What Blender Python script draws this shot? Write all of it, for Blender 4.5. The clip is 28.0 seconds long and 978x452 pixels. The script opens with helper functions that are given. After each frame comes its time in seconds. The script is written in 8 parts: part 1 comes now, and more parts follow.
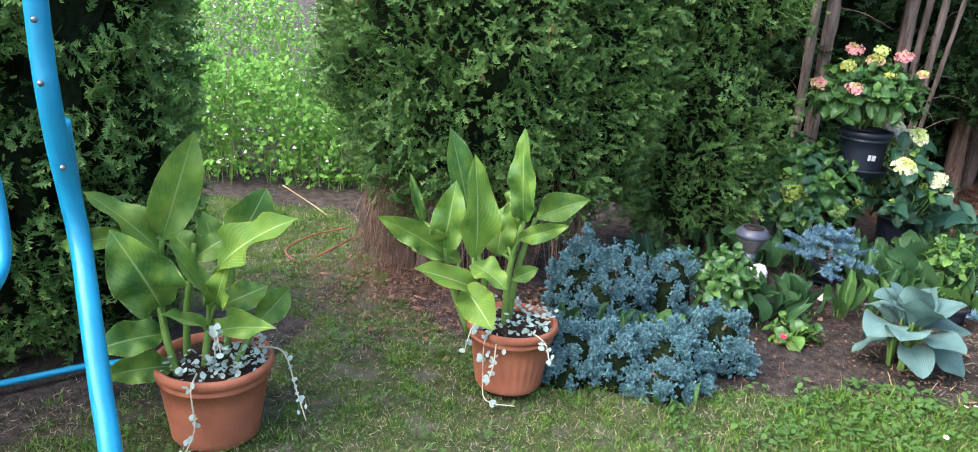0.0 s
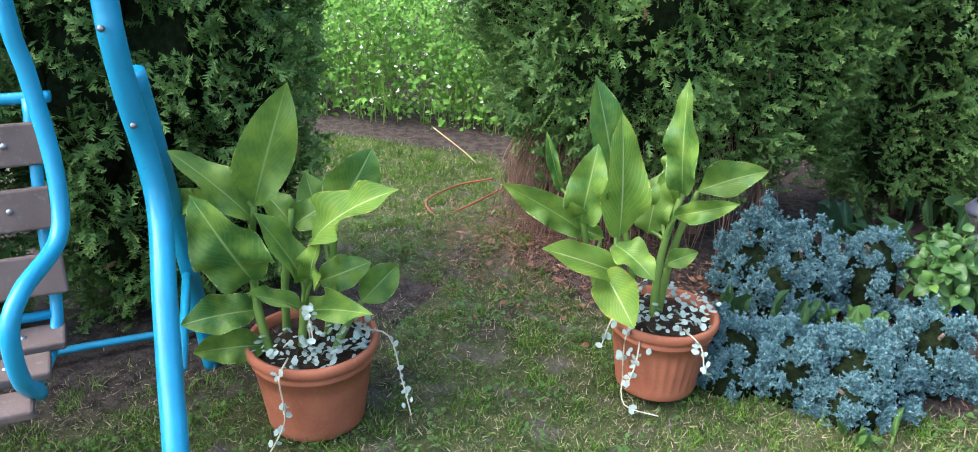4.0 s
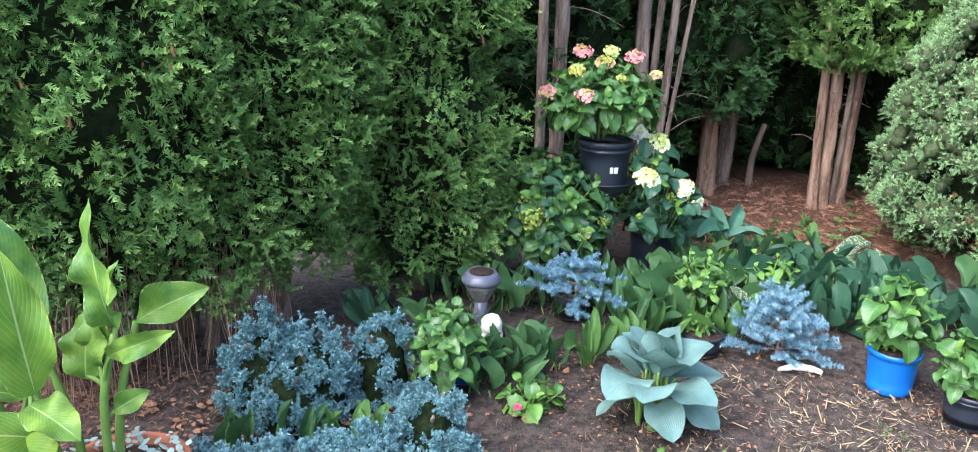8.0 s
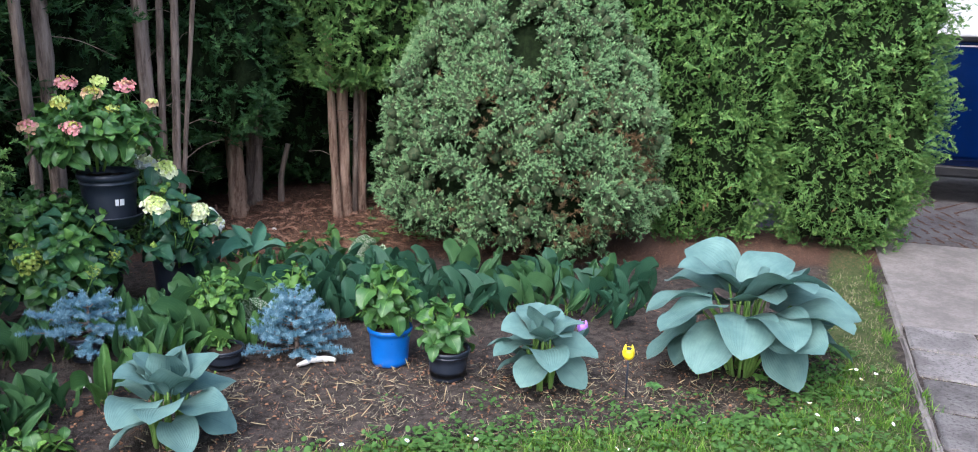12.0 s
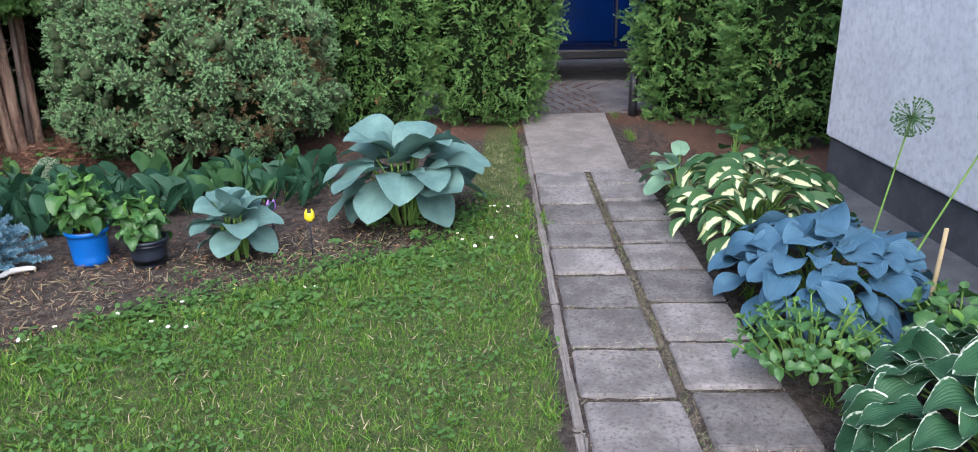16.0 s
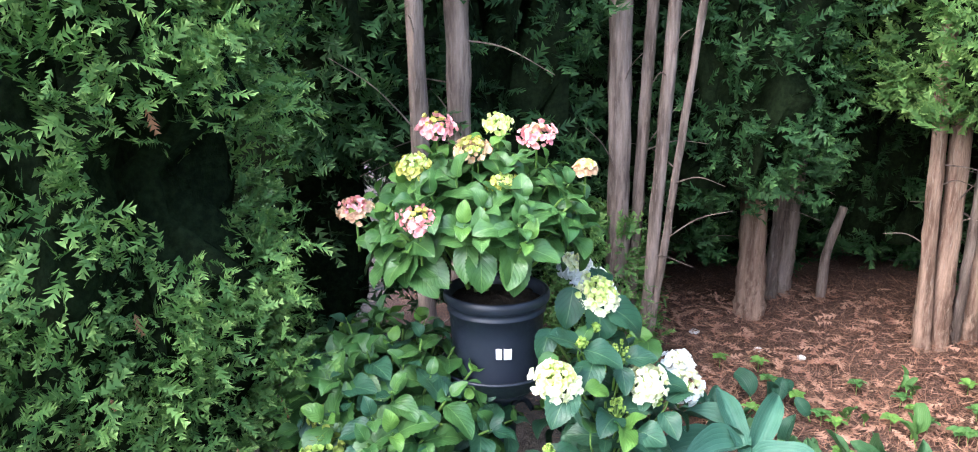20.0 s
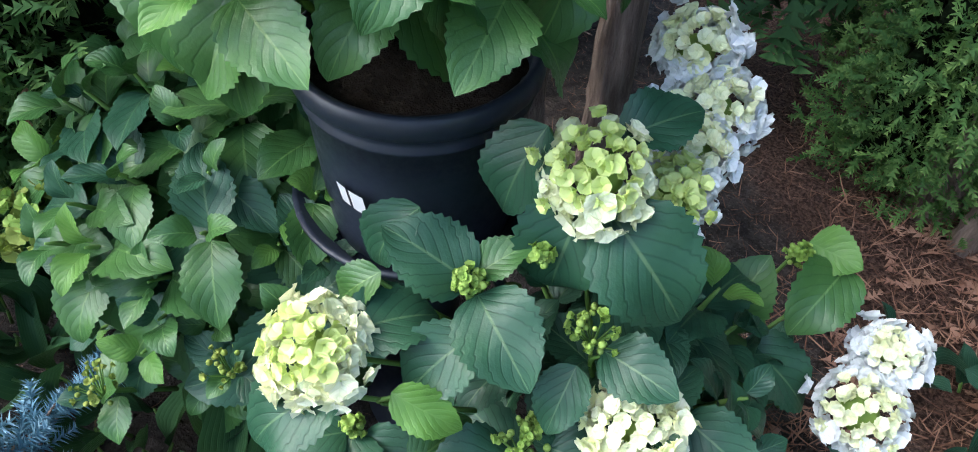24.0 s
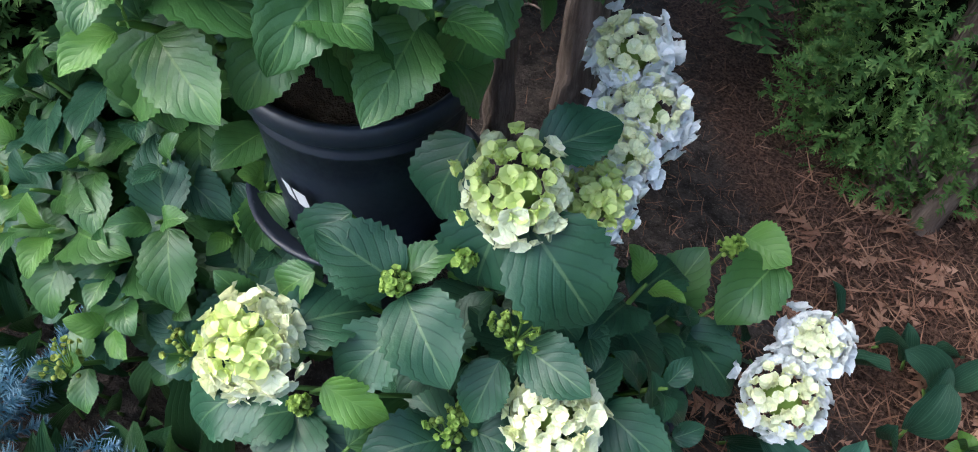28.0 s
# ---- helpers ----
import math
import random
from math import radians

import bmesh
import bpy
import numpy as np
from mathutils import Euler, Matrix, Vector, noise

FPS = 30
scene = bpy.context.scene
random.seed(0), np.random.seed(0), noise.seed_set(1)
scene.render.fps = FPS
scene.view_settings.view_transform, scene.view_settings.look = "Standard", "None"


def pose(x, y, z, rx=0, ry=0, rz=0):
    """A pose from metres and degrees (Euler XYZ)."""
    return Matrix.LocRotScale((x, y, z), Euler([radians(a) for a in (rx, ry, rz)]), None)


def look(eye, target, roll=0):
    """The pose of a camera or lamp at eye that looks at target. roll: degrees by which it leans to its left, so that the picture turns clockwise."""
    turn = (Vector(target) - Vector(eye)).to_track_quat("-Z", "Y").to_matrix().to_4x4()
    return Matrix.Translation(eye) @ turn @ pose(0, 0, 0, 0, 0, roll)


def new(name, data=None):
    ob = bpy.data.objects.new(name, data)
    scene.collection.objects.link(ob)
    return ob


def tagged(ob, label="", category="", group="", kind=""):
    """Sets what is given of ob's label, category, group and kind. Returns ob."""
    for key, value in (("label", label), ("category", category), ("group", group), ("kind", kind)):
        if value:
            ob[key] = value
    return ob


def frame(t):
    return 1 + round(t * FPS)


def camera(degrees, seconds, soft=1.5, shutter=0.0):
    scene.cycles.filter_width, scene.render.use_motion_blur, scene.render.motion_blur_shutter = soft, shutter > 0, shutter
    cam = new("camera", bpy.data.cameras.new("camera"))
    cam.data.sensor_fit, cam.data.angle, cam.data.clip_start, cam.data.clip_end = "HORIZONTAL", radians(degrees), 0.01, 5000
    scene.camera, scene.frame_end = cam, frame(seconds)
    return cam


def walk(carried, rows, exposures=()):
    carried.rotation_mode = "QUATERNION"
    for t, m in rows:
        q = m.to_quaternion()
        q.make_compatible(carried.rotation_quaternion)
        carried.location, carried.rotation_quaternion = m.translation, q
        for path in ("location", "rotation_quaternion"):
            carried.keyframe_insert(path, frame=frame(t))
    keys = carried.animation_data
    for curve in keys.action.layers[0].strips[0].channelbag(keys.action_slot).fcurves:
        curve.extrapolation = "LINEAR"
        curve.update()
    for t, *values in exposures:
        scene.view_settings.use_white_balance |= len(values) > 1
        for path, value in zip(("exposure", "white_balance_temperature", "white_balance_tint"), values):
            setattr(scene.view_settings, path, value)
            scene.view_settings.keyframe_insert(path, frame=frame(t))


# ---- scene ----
cam = camera(62.4, 28.0, 1.0)
PATH = [
    (0, (0.661, -0.65, 1.535), (0.422, 1.238, 0.921), 3.9),
    (0.5, (0.668, -0.642, 1.535), (0.503, 1.255, 0.924), 4.2),
    (1, (0.673, -0.646, 1.54), (0.524, 1.249, 0.918), 4.0),
    (1.5, (0.674, -0.645, 1.532), (0.503, 1.247, 0.906), 3.7),
    (2, (0.656, -0.583, 1.517), (0.437, 1.3, 0.879), 3.8),
    (2.5, (0.693, -0.382, 1.497), (0.326, 1.472, 0.844), 3.0),
    (4.5, (0.684, -0.129, 1.508), (0.023, 1.573, 0.691), 1.6),
    (5, (0.766, -0.127, 1.511), (0.286, 1.65, 0.729), 3.7),
    (5.5, (0.82, -0.153, 1.508), (0.365, 1.63, 0.726), 3.7),
    (6, (0.866, -0.149, 1.521), (0.432, 1.648, 0.756), 2.8),
    (6.5, (0.918, -0.134, 1.527), (0.577, 1.687, 0.773), 0.9),
    (7, (0.989, -0.098, 1.539), (0.82, 1.75, 0.794), -0.0),
    (7.5, (1.069, 0.044, 1.53), (1.12, 1.946, 0.914), 0.1),
    (8, (1.167, 0.186, 1.518), (1.376, 2.092, 0.948), 1.8),
    (8.5, (1.241, 0.155, 1.525), (1.572, 2.046, 0.965), 2.5),
    (9, (1.324, 0.029, 1.538), (1.861, 1.88, 1.005), 2.7),
    (9.5, (1.349, -0.043, 1.533), (2.072, 1.746, 1.01), 1.8),
    (10, (1.357, -0.071, 1.539), (2.207, 1.663, 1.02), 2.3),
    (10.5, (1.365, -0.107, 1.542), (2.332, 1.567, 1.032), 1.2),
    (11, (1.37, -0.149, 1.541), (2.47, 1.445, 1.041), 1.7),
    (11.5, (1.39, -0.155, 1.534), (2.571, 1.385, 1.05), 1.9),
    (12, (1.397, -0.133, 1.535), (2.548, 1.43, 1.054), 1.5),
    (12.5, (1.405, -0.117, 1.543), (2.539, 1.46, 1.065), 1.3),
    (13, (1.43, -0.22, 1.546), (2.776, 1.184, 1.079), 3.0),
    (13.5, (1.336, -0.338, 1.53), (2.97, 0.724, 1.081), 1.3),
    (15.5, (1.012, -0.826, 1.466), (2.656, 0.109, 0.815), -1.7),
    (16, (1.037, -0.8, 1.473), (2.619, 0.236, 0.82), -0.8),
    (16.5, (1.115, -0.528, 1.523), (2.544, 0.793, 1.062), 1.9),
    (17, (1.209, -0.187, 1.541), (2.366, 1.383, 1.1), -0.3),
    (17.5, (1.363, 0.105, 1.518), (2.087, 1.921, 1.098), -1.7),
    (18, (1.594, 0.447, 1.55), (1.906, 2.372, 1.108), -1.1),
    (18.5, (1.771, 0.853, 1.496), (1.872, 2.796, 1.032), 0.4),
    (19, (1.986, 1.321, 1.521), (2.127, 3.26, 1.049), -0.3),
    (19.5, (2.191, 1.776, 1.526), (2.23, 3.723, 1.072), -0.8),
    (20, (2.275, 2.224, 1.486), (2.235, 4.161, 0.991), -0.5),
    (20.5, (2.388, 2.581, 1.448), (2.275, 4.43, 0.693), -1.2),
    (21, (2.503, 2.89, 1.444), (2.213, 4.643, 0.526), 2.0),
    (21.5, (2.501, 3.203, 1.379), (2.197, 4.878, 0.33), 2.5),
    (23.5, (2.819, 3.817, 1.256), (1.989, 4.982, -0.142), 3.8),
    (24, (2.818, 3.838, 1.265), (1.953, 4.934, -0.167), 3.2),
    (24.5, (2.87, 3.822, 1.295), (2.162, 4.823, -0.286), 2.1),
    (25, (2.9, 3.8, 1.282), (2.193, 4.791, -0.305), 2.5),
    (25.5, (2.879, 3.839, 1.27), (2.124, 4.854, -0.279), 4.3),
    (26, (2.819, 3.846, 1.273), (2.046, 4.838, -0.282), 2.9),
    (26.5, (2.764, 3.823, 1.294), (1.96, 4.824, -0.239), 2.0),
    (27, (2.797, 3.8, 1.289), (1.973, 4.785, -0.244), 1.2),
    (27.5, (2.843, 3.851, 1.318), (2.009, 4.831, -0.212), 2.8),
    (28, (2.869, 3.907, 1.351), (2.064, 4.909, -0.181), 3.8),
]
walk(cam, [(t, look(eye, target, roll)) for t, eye, target, roll in PATH],
     exposures=[(0, 2.42, 6300, 14), (5.5, 2.42, 6260, 14), (7, 2.5, 6050, 15), (8, 2.75, 6050, 14), (10, 2.62, 6020, 14), (12, 2.0, 5900, 13), (13.5, 2.12, 5850, 13), (15.5, 1.73, 5960, 13), (16.5, 1.86, 5950, 13), (17, 2.08, 5900, 13), (18, 2.88, 6020, 16), (19.2, 3.0, 6080, 16), (20.5, 3.28, 6020, 14), (21.5, 2.84, 6030, 13), (24, 2.5, 6060, 9), (26, 2.36, 6100, 9), (28, 2.3, 6120, 10)])

# ---- light ----
world = bpy.data.worlds.new("sky")
scene.world = world
world.use_nodes = True
wn = world.node_tree
sky = wn.nodes.new("ShaderNodeTexSky")
sky.sky_type, sky.sun_disc = "NISHITA", False
sky.sun_elevation, sky.sun_rotation = radians(48), radians(239)
sky.air_density, sky.dust_density, sky.ozone_density = 1.0, 3.0, 1.0
wn.links.new(sky.outputs[0], wn.nodes["Background"].inputs[0])
wn.nodes["Background"].inputs[1].default_value = 0.135
sun = new("sun", bpy.data.lights.new("sun", "SUN"))
sun.data.energy, sun.data.angle, sun.data.color = 1.05, radians(75), (1.0, 0.985, 0.97)
sun.matrix_basis = look((0, 0, 10), (0.75, 0.45, 9.0))
scene.view_settings.exposure = 2.7


# ---- materials ----
def bare(name):
    m = bpy.data.materials.new(name)
    m.use_nodes = True
    nt = m.node_tree
    return m, nt, nt.nodes["Principled BSDF"]


def node(nt, kind, **sets):
    n = nt.nodes.new("ShaderNode" + kind)
    for k, v in sets.items():
        if k == "operation":
            n.operation = v
        elif k == "data_type":
            n.data_type = v
        elif k == "blend_type":
            n.blend_type = v
    return n


def put(nt, socket, value):
    if isinstance(value, bpy.types.NodeSocket):
        nt.links.new(value, socket)
    else:
        socket.default_value = value


def calc(nt, op, a, b=0.0, c=None, clamp=False):
    n = node(nt, "Math", operation=op)
    n.use_clamp = clamp
    put(nt, n.inputs[0], a)
    put(nt, n.inputs[1], b)
    if c is not None:
        put(nt, n.inputs[2], c)
    return n.outputs[0]


def ramp(nt, x, lo, hi, a=0.0, b=1.0):
    n = node(nt, "MapRange")
    n.interpolation_type = "SMOOTHSTEP"
    for k, v in enumerate((x, lo, hi, a, b)):
        put(nt, n.inputs[k], v)
    return n.outputs[0]


def blend(nt, f, a, b, how="MIX"):
    n = node(nt, "Mix", data_type="RGBA", blend_type=how)
    put(nt, n.inputs[0], f)
    put(nt, n.inputs[6], a if isinstance(a, bpy.types.NodeSocket) else (*a, 1))
    put(nt, n.inputs[7], b if isinstance(b, bpy.types.NodeSocket) else (*b, 1))
    return n.outputs[2]


def noisy(nt, scale, detail=4, rough=0.6, where=None):
    n = node(nt, "TexNoise")
    n.inputs["Scale"].default_value, n.inputs["Detail"].default_value, n.inputs["Roughness"].default_value = scale, detail, rough
    if where is not None:
        nt.links.new(where, n.inputs["Vector"])
    return n.outputs["Fac"]


def spot(nt):
    return node(nt, "NewGeometry").outputs["Position"]


def bumped(nt, bsdf, height, strength, distance=0.01):
    b = node(nt, "Bump")
    b.inputs["Strength"].default_value, b.inputs["Distance"].default_value = strength, distance
    nt.links.new(height, b.inputs["Height"])
    nt.links.new(b.outputs[0], bsdf.inputs["Normal"])
    return b.outputs[0]


def surface(name, c1, c2, scale=8.0, rough=0.7, metal=0.0, bump=0.3, fine=90.0, third=None, spec=0.12, coords="world", lo=0.35, hi=0.65, dist=0.004, each=0.0, grain=0.0):
    """A stained, grained surface of two or three colours."""
    m, nt, b = bare(name)
    p = spot(nt) if coords == "world" else node(nt, "TexCoord").outputs["Object"]
    if grain:
        stretch = node(nt, "VectorMath", operation="MULTIPLY")
        nt.links.new(p, stretch.inputs[0])
        stretch.inputs[1].default_value = (1, 1, grain)
        p = stretch.outputs[0]
    big, small = noisy(nt, scale, 5, 0.65, p), noisy(nt, fine, 4, 0.7, p)
    col = blend(nt, ramp(nt, big, lo, hi), c1, c2)
    if third:
        col = blend(nt, ramp(nt, small, 0.52, 0.72), col, third)
    col = blend(nt, ramp(nt, small, 0.3, 0.7, 0.0, 0.35), col, tuple(v * 0.55 for v in c1))
    if each:
        tone = ramp(nt, node(nt, "ObjectInfo").outputs["Random"], 0.0, 1.0, 1 - each, 1 + each)
        grey = node(nt, "CombineColor")
        for k in range(3):
            nt.links.new(tone, grey.inputs[k])
        col = blend(nt, 1.0, col, grey.outputs[0], "MULTIPLY")
    put(nt, b.inputs["Base Color"], col)
    put(nt, b.inputs["Roughness"], ramp(nt, small, 0.2, 0.8, max(rough - 0.12, 0.02), min(rough + 0.12, 1)))
    b.inputs["Metallic"].default_value, b.inputs["Specular IOR Level"].default_value = metal, spec
    if bump:
        bumped(nt, b, calc(nt, "ADD", calc(nt, "MULTIPLY", big, 0.6), small), bump, dist)
    return m


def foliage(name, c1, c2, vein=None, ribs=0, slope=0.0, parallel=False, rim=None, rim_at=0.82, heart=None, heart_at=0.4, rough=0.5, bump=0.4,
            light=0.25, island=False, tip=None, spec=0.16, midrib=0.05, vein_mix=0.45, spots=None, patchy=0.5, mottled=None, own_light=False, mid=None):
    """A leaf: u across (the midrib at 0.5), v along. rim and heart are variegations, tip the colour of young growth."""
    m, nt, b = bare(name)
    uv = node(nt, "UVMap").outputs[0]
    sep = node(nt, "SeparateXYZ")
    nt.links.new(uv, sep.inputs[0])
    u, v = sep.outputs[0], sep.outputs[1]
    off = calc(nt, "ABSOLUTE", calc(nt, "MULTIPLY_ADD", u, 2.0, -1.0))
    chance = node(nt, "NewGeometry").outputs["Random Per Island"] if island else node(nt, "ObjectInfo").outputs["Random"]
    p = spot(nt)
    cloud = noisy(nt, 14.0, 3, 0.6, p)
    mixf = calc(nt, "ADD", calc(nt, "MULTIPLY", chance, 1 - patchy), calc(nt, "MULTIPLY", ramp(nt, cloud, 0.3, 0.7), patchy), clamp=True)
    col = blend(nt, mixf, c1, c2)
    if tip:
        col = blend(nt, calc(nt, "MULTIPLY", ramp(nt, v, 0.35, 1.0), ramp(nt, chance, 0.1, 0.9, 0.35, 1.0)), col, tip)
    height = None
    wob = calc(nt, "MULTIPLY_ADD", noisy(nt, 60.0, 2, 0.5, p), 0.3, -0.15)
    if mottled:
        col = blend(nt, calc(nt, "MULTIPLY", ramp(nt, noisy(nt, 130.0, 2, 0.5, p), 0.5, 0.56), 0.85), col, mottled)
    if heart:
        edge = calc(nt, "ADD", calc(nt, "ADD", off, wob), calc(nt, "MULTIPLY", v, 0.25))
        col = blend(nt, ramp(nt, edge, heart_at, heart_at + 0.14, 1.0, 0.0), col, heart)
    if rim:
        edge = calc(nt, "ADD", calc(nt, "MAXIMUM", off, calc(nt, "MULTIPLY", v, 0.97)), wob)
        col = blend(nt, ramp(nt, edge, rim_at, rim_at + 0.06), col, rim)
    if ribs:
        r = calc(nt, "MULTIPLY", off, float(ribs)) if parallel else calc(nt, "MULTIPLY_ADD", v, float(ribs), calc(nt, "MULTIPLY", off, -slope))
        tri = calc(nt, "PINGPONG", r, 0.5)
        line = ramp(nt, tri, 0.0, 0.13, 1.0, 0.0)
        if midrib:
            line = calc(nt, "MAXIMUM", line, ramp(nt, off, midrib * 0.5, midrib, 1.0, 0.0))
        col = blend(nt, calc(nt, "MULTIPLY", line, vein_mix), col, vein or c2)
        height = calc(nt, "SUBTRACT", calc(nt, "MULTIPLY", tri, 0.9), calc(nt, "MULTIPLY", line, 0.5))
    if mid:
        col = blend(nt, calc(nt, "MULTIPLY", ramp(nt, off, 0.015, 0.05, 1.0, 0.0), 0.6), col, mid)
    if spots:
        col = blend(nt, ramp(nt, noisy(nt, 45.0, 3, 0.7, p), 0.68, 0.74), col, spots)
    put(nt, b.inputs["Base Color"], col)
    fine = noisy(nt, 220.0, 3, 0.6, p)
    put(nt, b.inputs["Roughness"], ramp(nt, fine, 0.2, 0.8, rough - 0.1, rough + 0.12))
    b.inputs["Specular IOR Level"].default_value = spec
    if height is not None and bump:
        bumped(nt, b, calc(nt, "ADD", height, calc(nt, "MULTIPLY", fine, 0.5)), bump, 0.003)
    t = node(nt, "BsdfTranslucent")
    put(nt, t.inputs[0], col if own_light else blend(nt, 0.2, col, (0.14, 0.36, 0.06)))
    mx = node(nt, "MixShader")
    mx.inputs[0].default_value = light
    nt.links.new(b.outputs[0], mx.inputs[1])
    nt.links.new(t.outputs[0], mx.inputs[2])
    nt.links.new(mx.outputs[0], nt.nodes["Material Output"].inputs[0])
    return m


def paint(name, c, rough=0.35, metal=0.0, wear=None, spec=0.5, coat=0.0):
    m, nt, b = bare(name)
    p = spot(nt)
    big, small = noisy(nt, 6.0, 4, 0.6, p), noisy(nt, 70.0, 5, 0.7, p)
    col = blend(nt, ramp(nt, big, 0.3, 0.7), c, tuple(v * 0.8 for v in c))
    if wear:
        col = blend(nt, ramp(nt, small, 0.66, 0.74), col, wear)
    put(nt, b.inputs["Base Color"], col)
    put(nt, b.inputs["Roughness"], ramp(nt, small, 0.3, 0.7, max(0.02, rough - 0.08), rough + 0.1))
    b.inputs["Metallic"].default_value, b.inputs["Specular IOR Level"].default_value = metal, spec
    b.inputs["Coat Weight"].default_value = coat
    bumped(nt, b, small, 0.08, 0.002)
    return m


THUJA = foliage("thuja_scale", (0.032, 0.088, 0.024), (0.115, 0.225, 0.055), tip=(0.29, 0.43, 0.125), island=True, light=0.12, rough=0.6, patchy=0.5)
# Darker copy of the thuja foliage: the corner's shade is in its colour.
THUJA_SHADED = foliage("shaded_thuja_scale", (0.013, 0.042, 0.014), (0.036, 0.09, 0.028), tip=(0.1, 0.195, 0.058), island=True, light=0.08, rough=0.6)
DEAD_TWIG = foliage("dead_twig", (0.12, 0.075, 0.05), (0.26, 0.17, 0.12), island=True, rough=0.85, light=0.0)
# Near-black filler colour that stands in for shade inside hedges and mounds.
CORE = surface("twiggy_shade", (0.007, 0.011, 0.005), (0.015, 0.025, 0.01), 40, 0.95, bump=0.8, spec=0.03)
BROWN_SPRAY = foliage("dead_spray", (0.16, 0.075, 0.035), (0.28, 0.15, 0.08), island=True, light=0.1, rough=0.8)
CANNA = foliage("canna_leaf", (0.042, 0.14, 0.03), (0.2, 0.325, 0.05), vein=(0.27, 0.42, 0.14), ribs=15, slope=6.0, rim=(0.36, 0.48, 0.16), rim_at=0.97, rough=0.42, bump=0.22, light=0.22, midrib=0.07, vein_mix=0.16, spec=0.3, mid=(0.36, 0.5, 0.2), patchy=0.7)
CANNA_YELLOW = foliage("canna_leaf_yellowing", (0.10, 0.23, 0.035), (0.2, 0.32, 0.05), vein=(0.36, 0.48, 0.18), ribs=14, slope=6.0, rim=(0.42, 0.36, 0.06), rim_at=0.96, rough=0.42, bump=0.35, light=0.3, vein_mix=0.3, mid=(0.5, 0.6, 0.3), spots=(0.42, 0.34, 0.06), patchy=0.7)
STEM = foliage("green_stem", (0.10, 0.2, 0.04), (0.17, 0.28, 0.07), rough=0.5, light=0.05)
TERRACOTTA = surface("terracotta_plastic", (0.38, 0.14, 0.078), (0.31, 0.108, 0.06), 7, 0.55, bump=0.08, third=(0.42, 0.19, 0.125))
SOIL = surface("potting_soil", (0.03, 0.021, 0.015), (0.055, 0.04, 0.028), 25, 0.95, bump=1.0, third=(0.11, 0.08, 0.055), dist=0.01)
SILVER = foliage("dichondra_leaf", (0.27, 0.37, 0.33), (0.38, 0.48, 0.43), island=True, rough=0.6, light=0.15)
VINE = foliage("dichondra_stem", (0.45, 0.44, 0.33), (0.55, 0.52, 0.4), rough=0.6, light=0.0)
JUNIPER = foliage("blue_juniper_needle", (0.042, 0.115, 0.13), (0.105, 0.23, 0.255), tip=(0.31, 0.51, 0.54), island=True, rough=0.6, light=0.1)
BLUE_SPRUCE = foliage("blue_spruce_needle", (0.062, 0.155, 0.215), (0.125, 0.26, 0.335), tip=(0.34, 0.51, 0.59), island=True, rough=0.6, light=0.1)
DWARF = foliage("dwarf_spruce_needle", (0.085, 0.185, 0.08), (0.2, 0.345, 0.155), tip=(0.43, 0.61, 0.3), island=True, rough=0.6, light=0.15)
# Filler under the needles; its darker green puts shade into the recesses.
DWARF_CORE = surface("dwarf_spruce_dark_filler", (0.03, 0.055, 0.026), (0.075, 0.085, 0.045), 60, 0.9, bump=0.8, spec=0.03)
DWARF_BROWN = foliage("dwarf_spruce_dry", (0.10, 0.06, 0.03), (0.17, 0.12, 0.06), island=True, rough=0.8, light=0.05)
HOSTA = foliage("blue_hosta_leaf", (0.085, 0.165, 0.155), (0.14, 0.24, 0.215), vein=(0.05, 0.115, 0.115), ribs=8, parallel=True, rough=0.5, bump=0.3, light=0.12, vein_mix=0.16, midrib=0.06, patchy=0.7)
HOSTA_BLUE = foliage("steel_blue_hosta_leaf", (0.042, 0.105, 0.165), (0.075, 0.155, 0.22), vein=(0.024, 0.07, 0.125), ribs=7, parallel=True, rough=0.55, bump=0.45, light=0.1, vein_mix=0.4)
HOSTA_WHITE_HEART = foliage("white_hearted_hosta_leaf", (0.03, 0.085, 0.035), (0.055, 0.12, 0.045), heart=(0.6, 0.62, 0.36), heart_at=0.42, ribs=5, parallel=True, vein=(0.1, 0.2, 0.08), vein_mix=0.15, rough=0.45, bump=0.3, light=0.15)
HOSTA_WHITE_RIM = foliage("white_rimmed_hosta_leaf", (0.022, 0.075, 0.035), (0.045, 0.11, 0.052), rim=(0.5, 0.56, 0.44), rim_at=0.91, ribs=7, parallel=True, vein=(0.012, 0.04, 0.02), vein_mix=0.5, rough=0.4, bump=0.55, light=0.12)
HOSTA_CHALK = foliage("pale_hosta_leaf", (0.13, 0.24, 0.16), (0.2, 0.32, 0.21), vein=(0.08, 0.18, 0.1), ribs=7, parallel=True, vein_mix=0.6, rough=0.55, bump=0.4, light=0.15)
LILY = foliage("lily_leaf", (0.024, 0.074, 0.029), (0.062, 0.138, 0.052), vein=(0.09, 0.17, 0.07), ribs=6, parallel=True, vein_mix=0.3, rough=0.4, bump=0.3, light=0.2)
LILY_BLUE = foliage("bluish_lily_leaf", (0.013, 0.05, 0.03), (0.036, 0.095, 0.055), vein=(0.1, 0.2, 0.12), ribs=6, parallel=True, vein_mix=0.3, rough=0.42, bump=0.3, light=0.15)
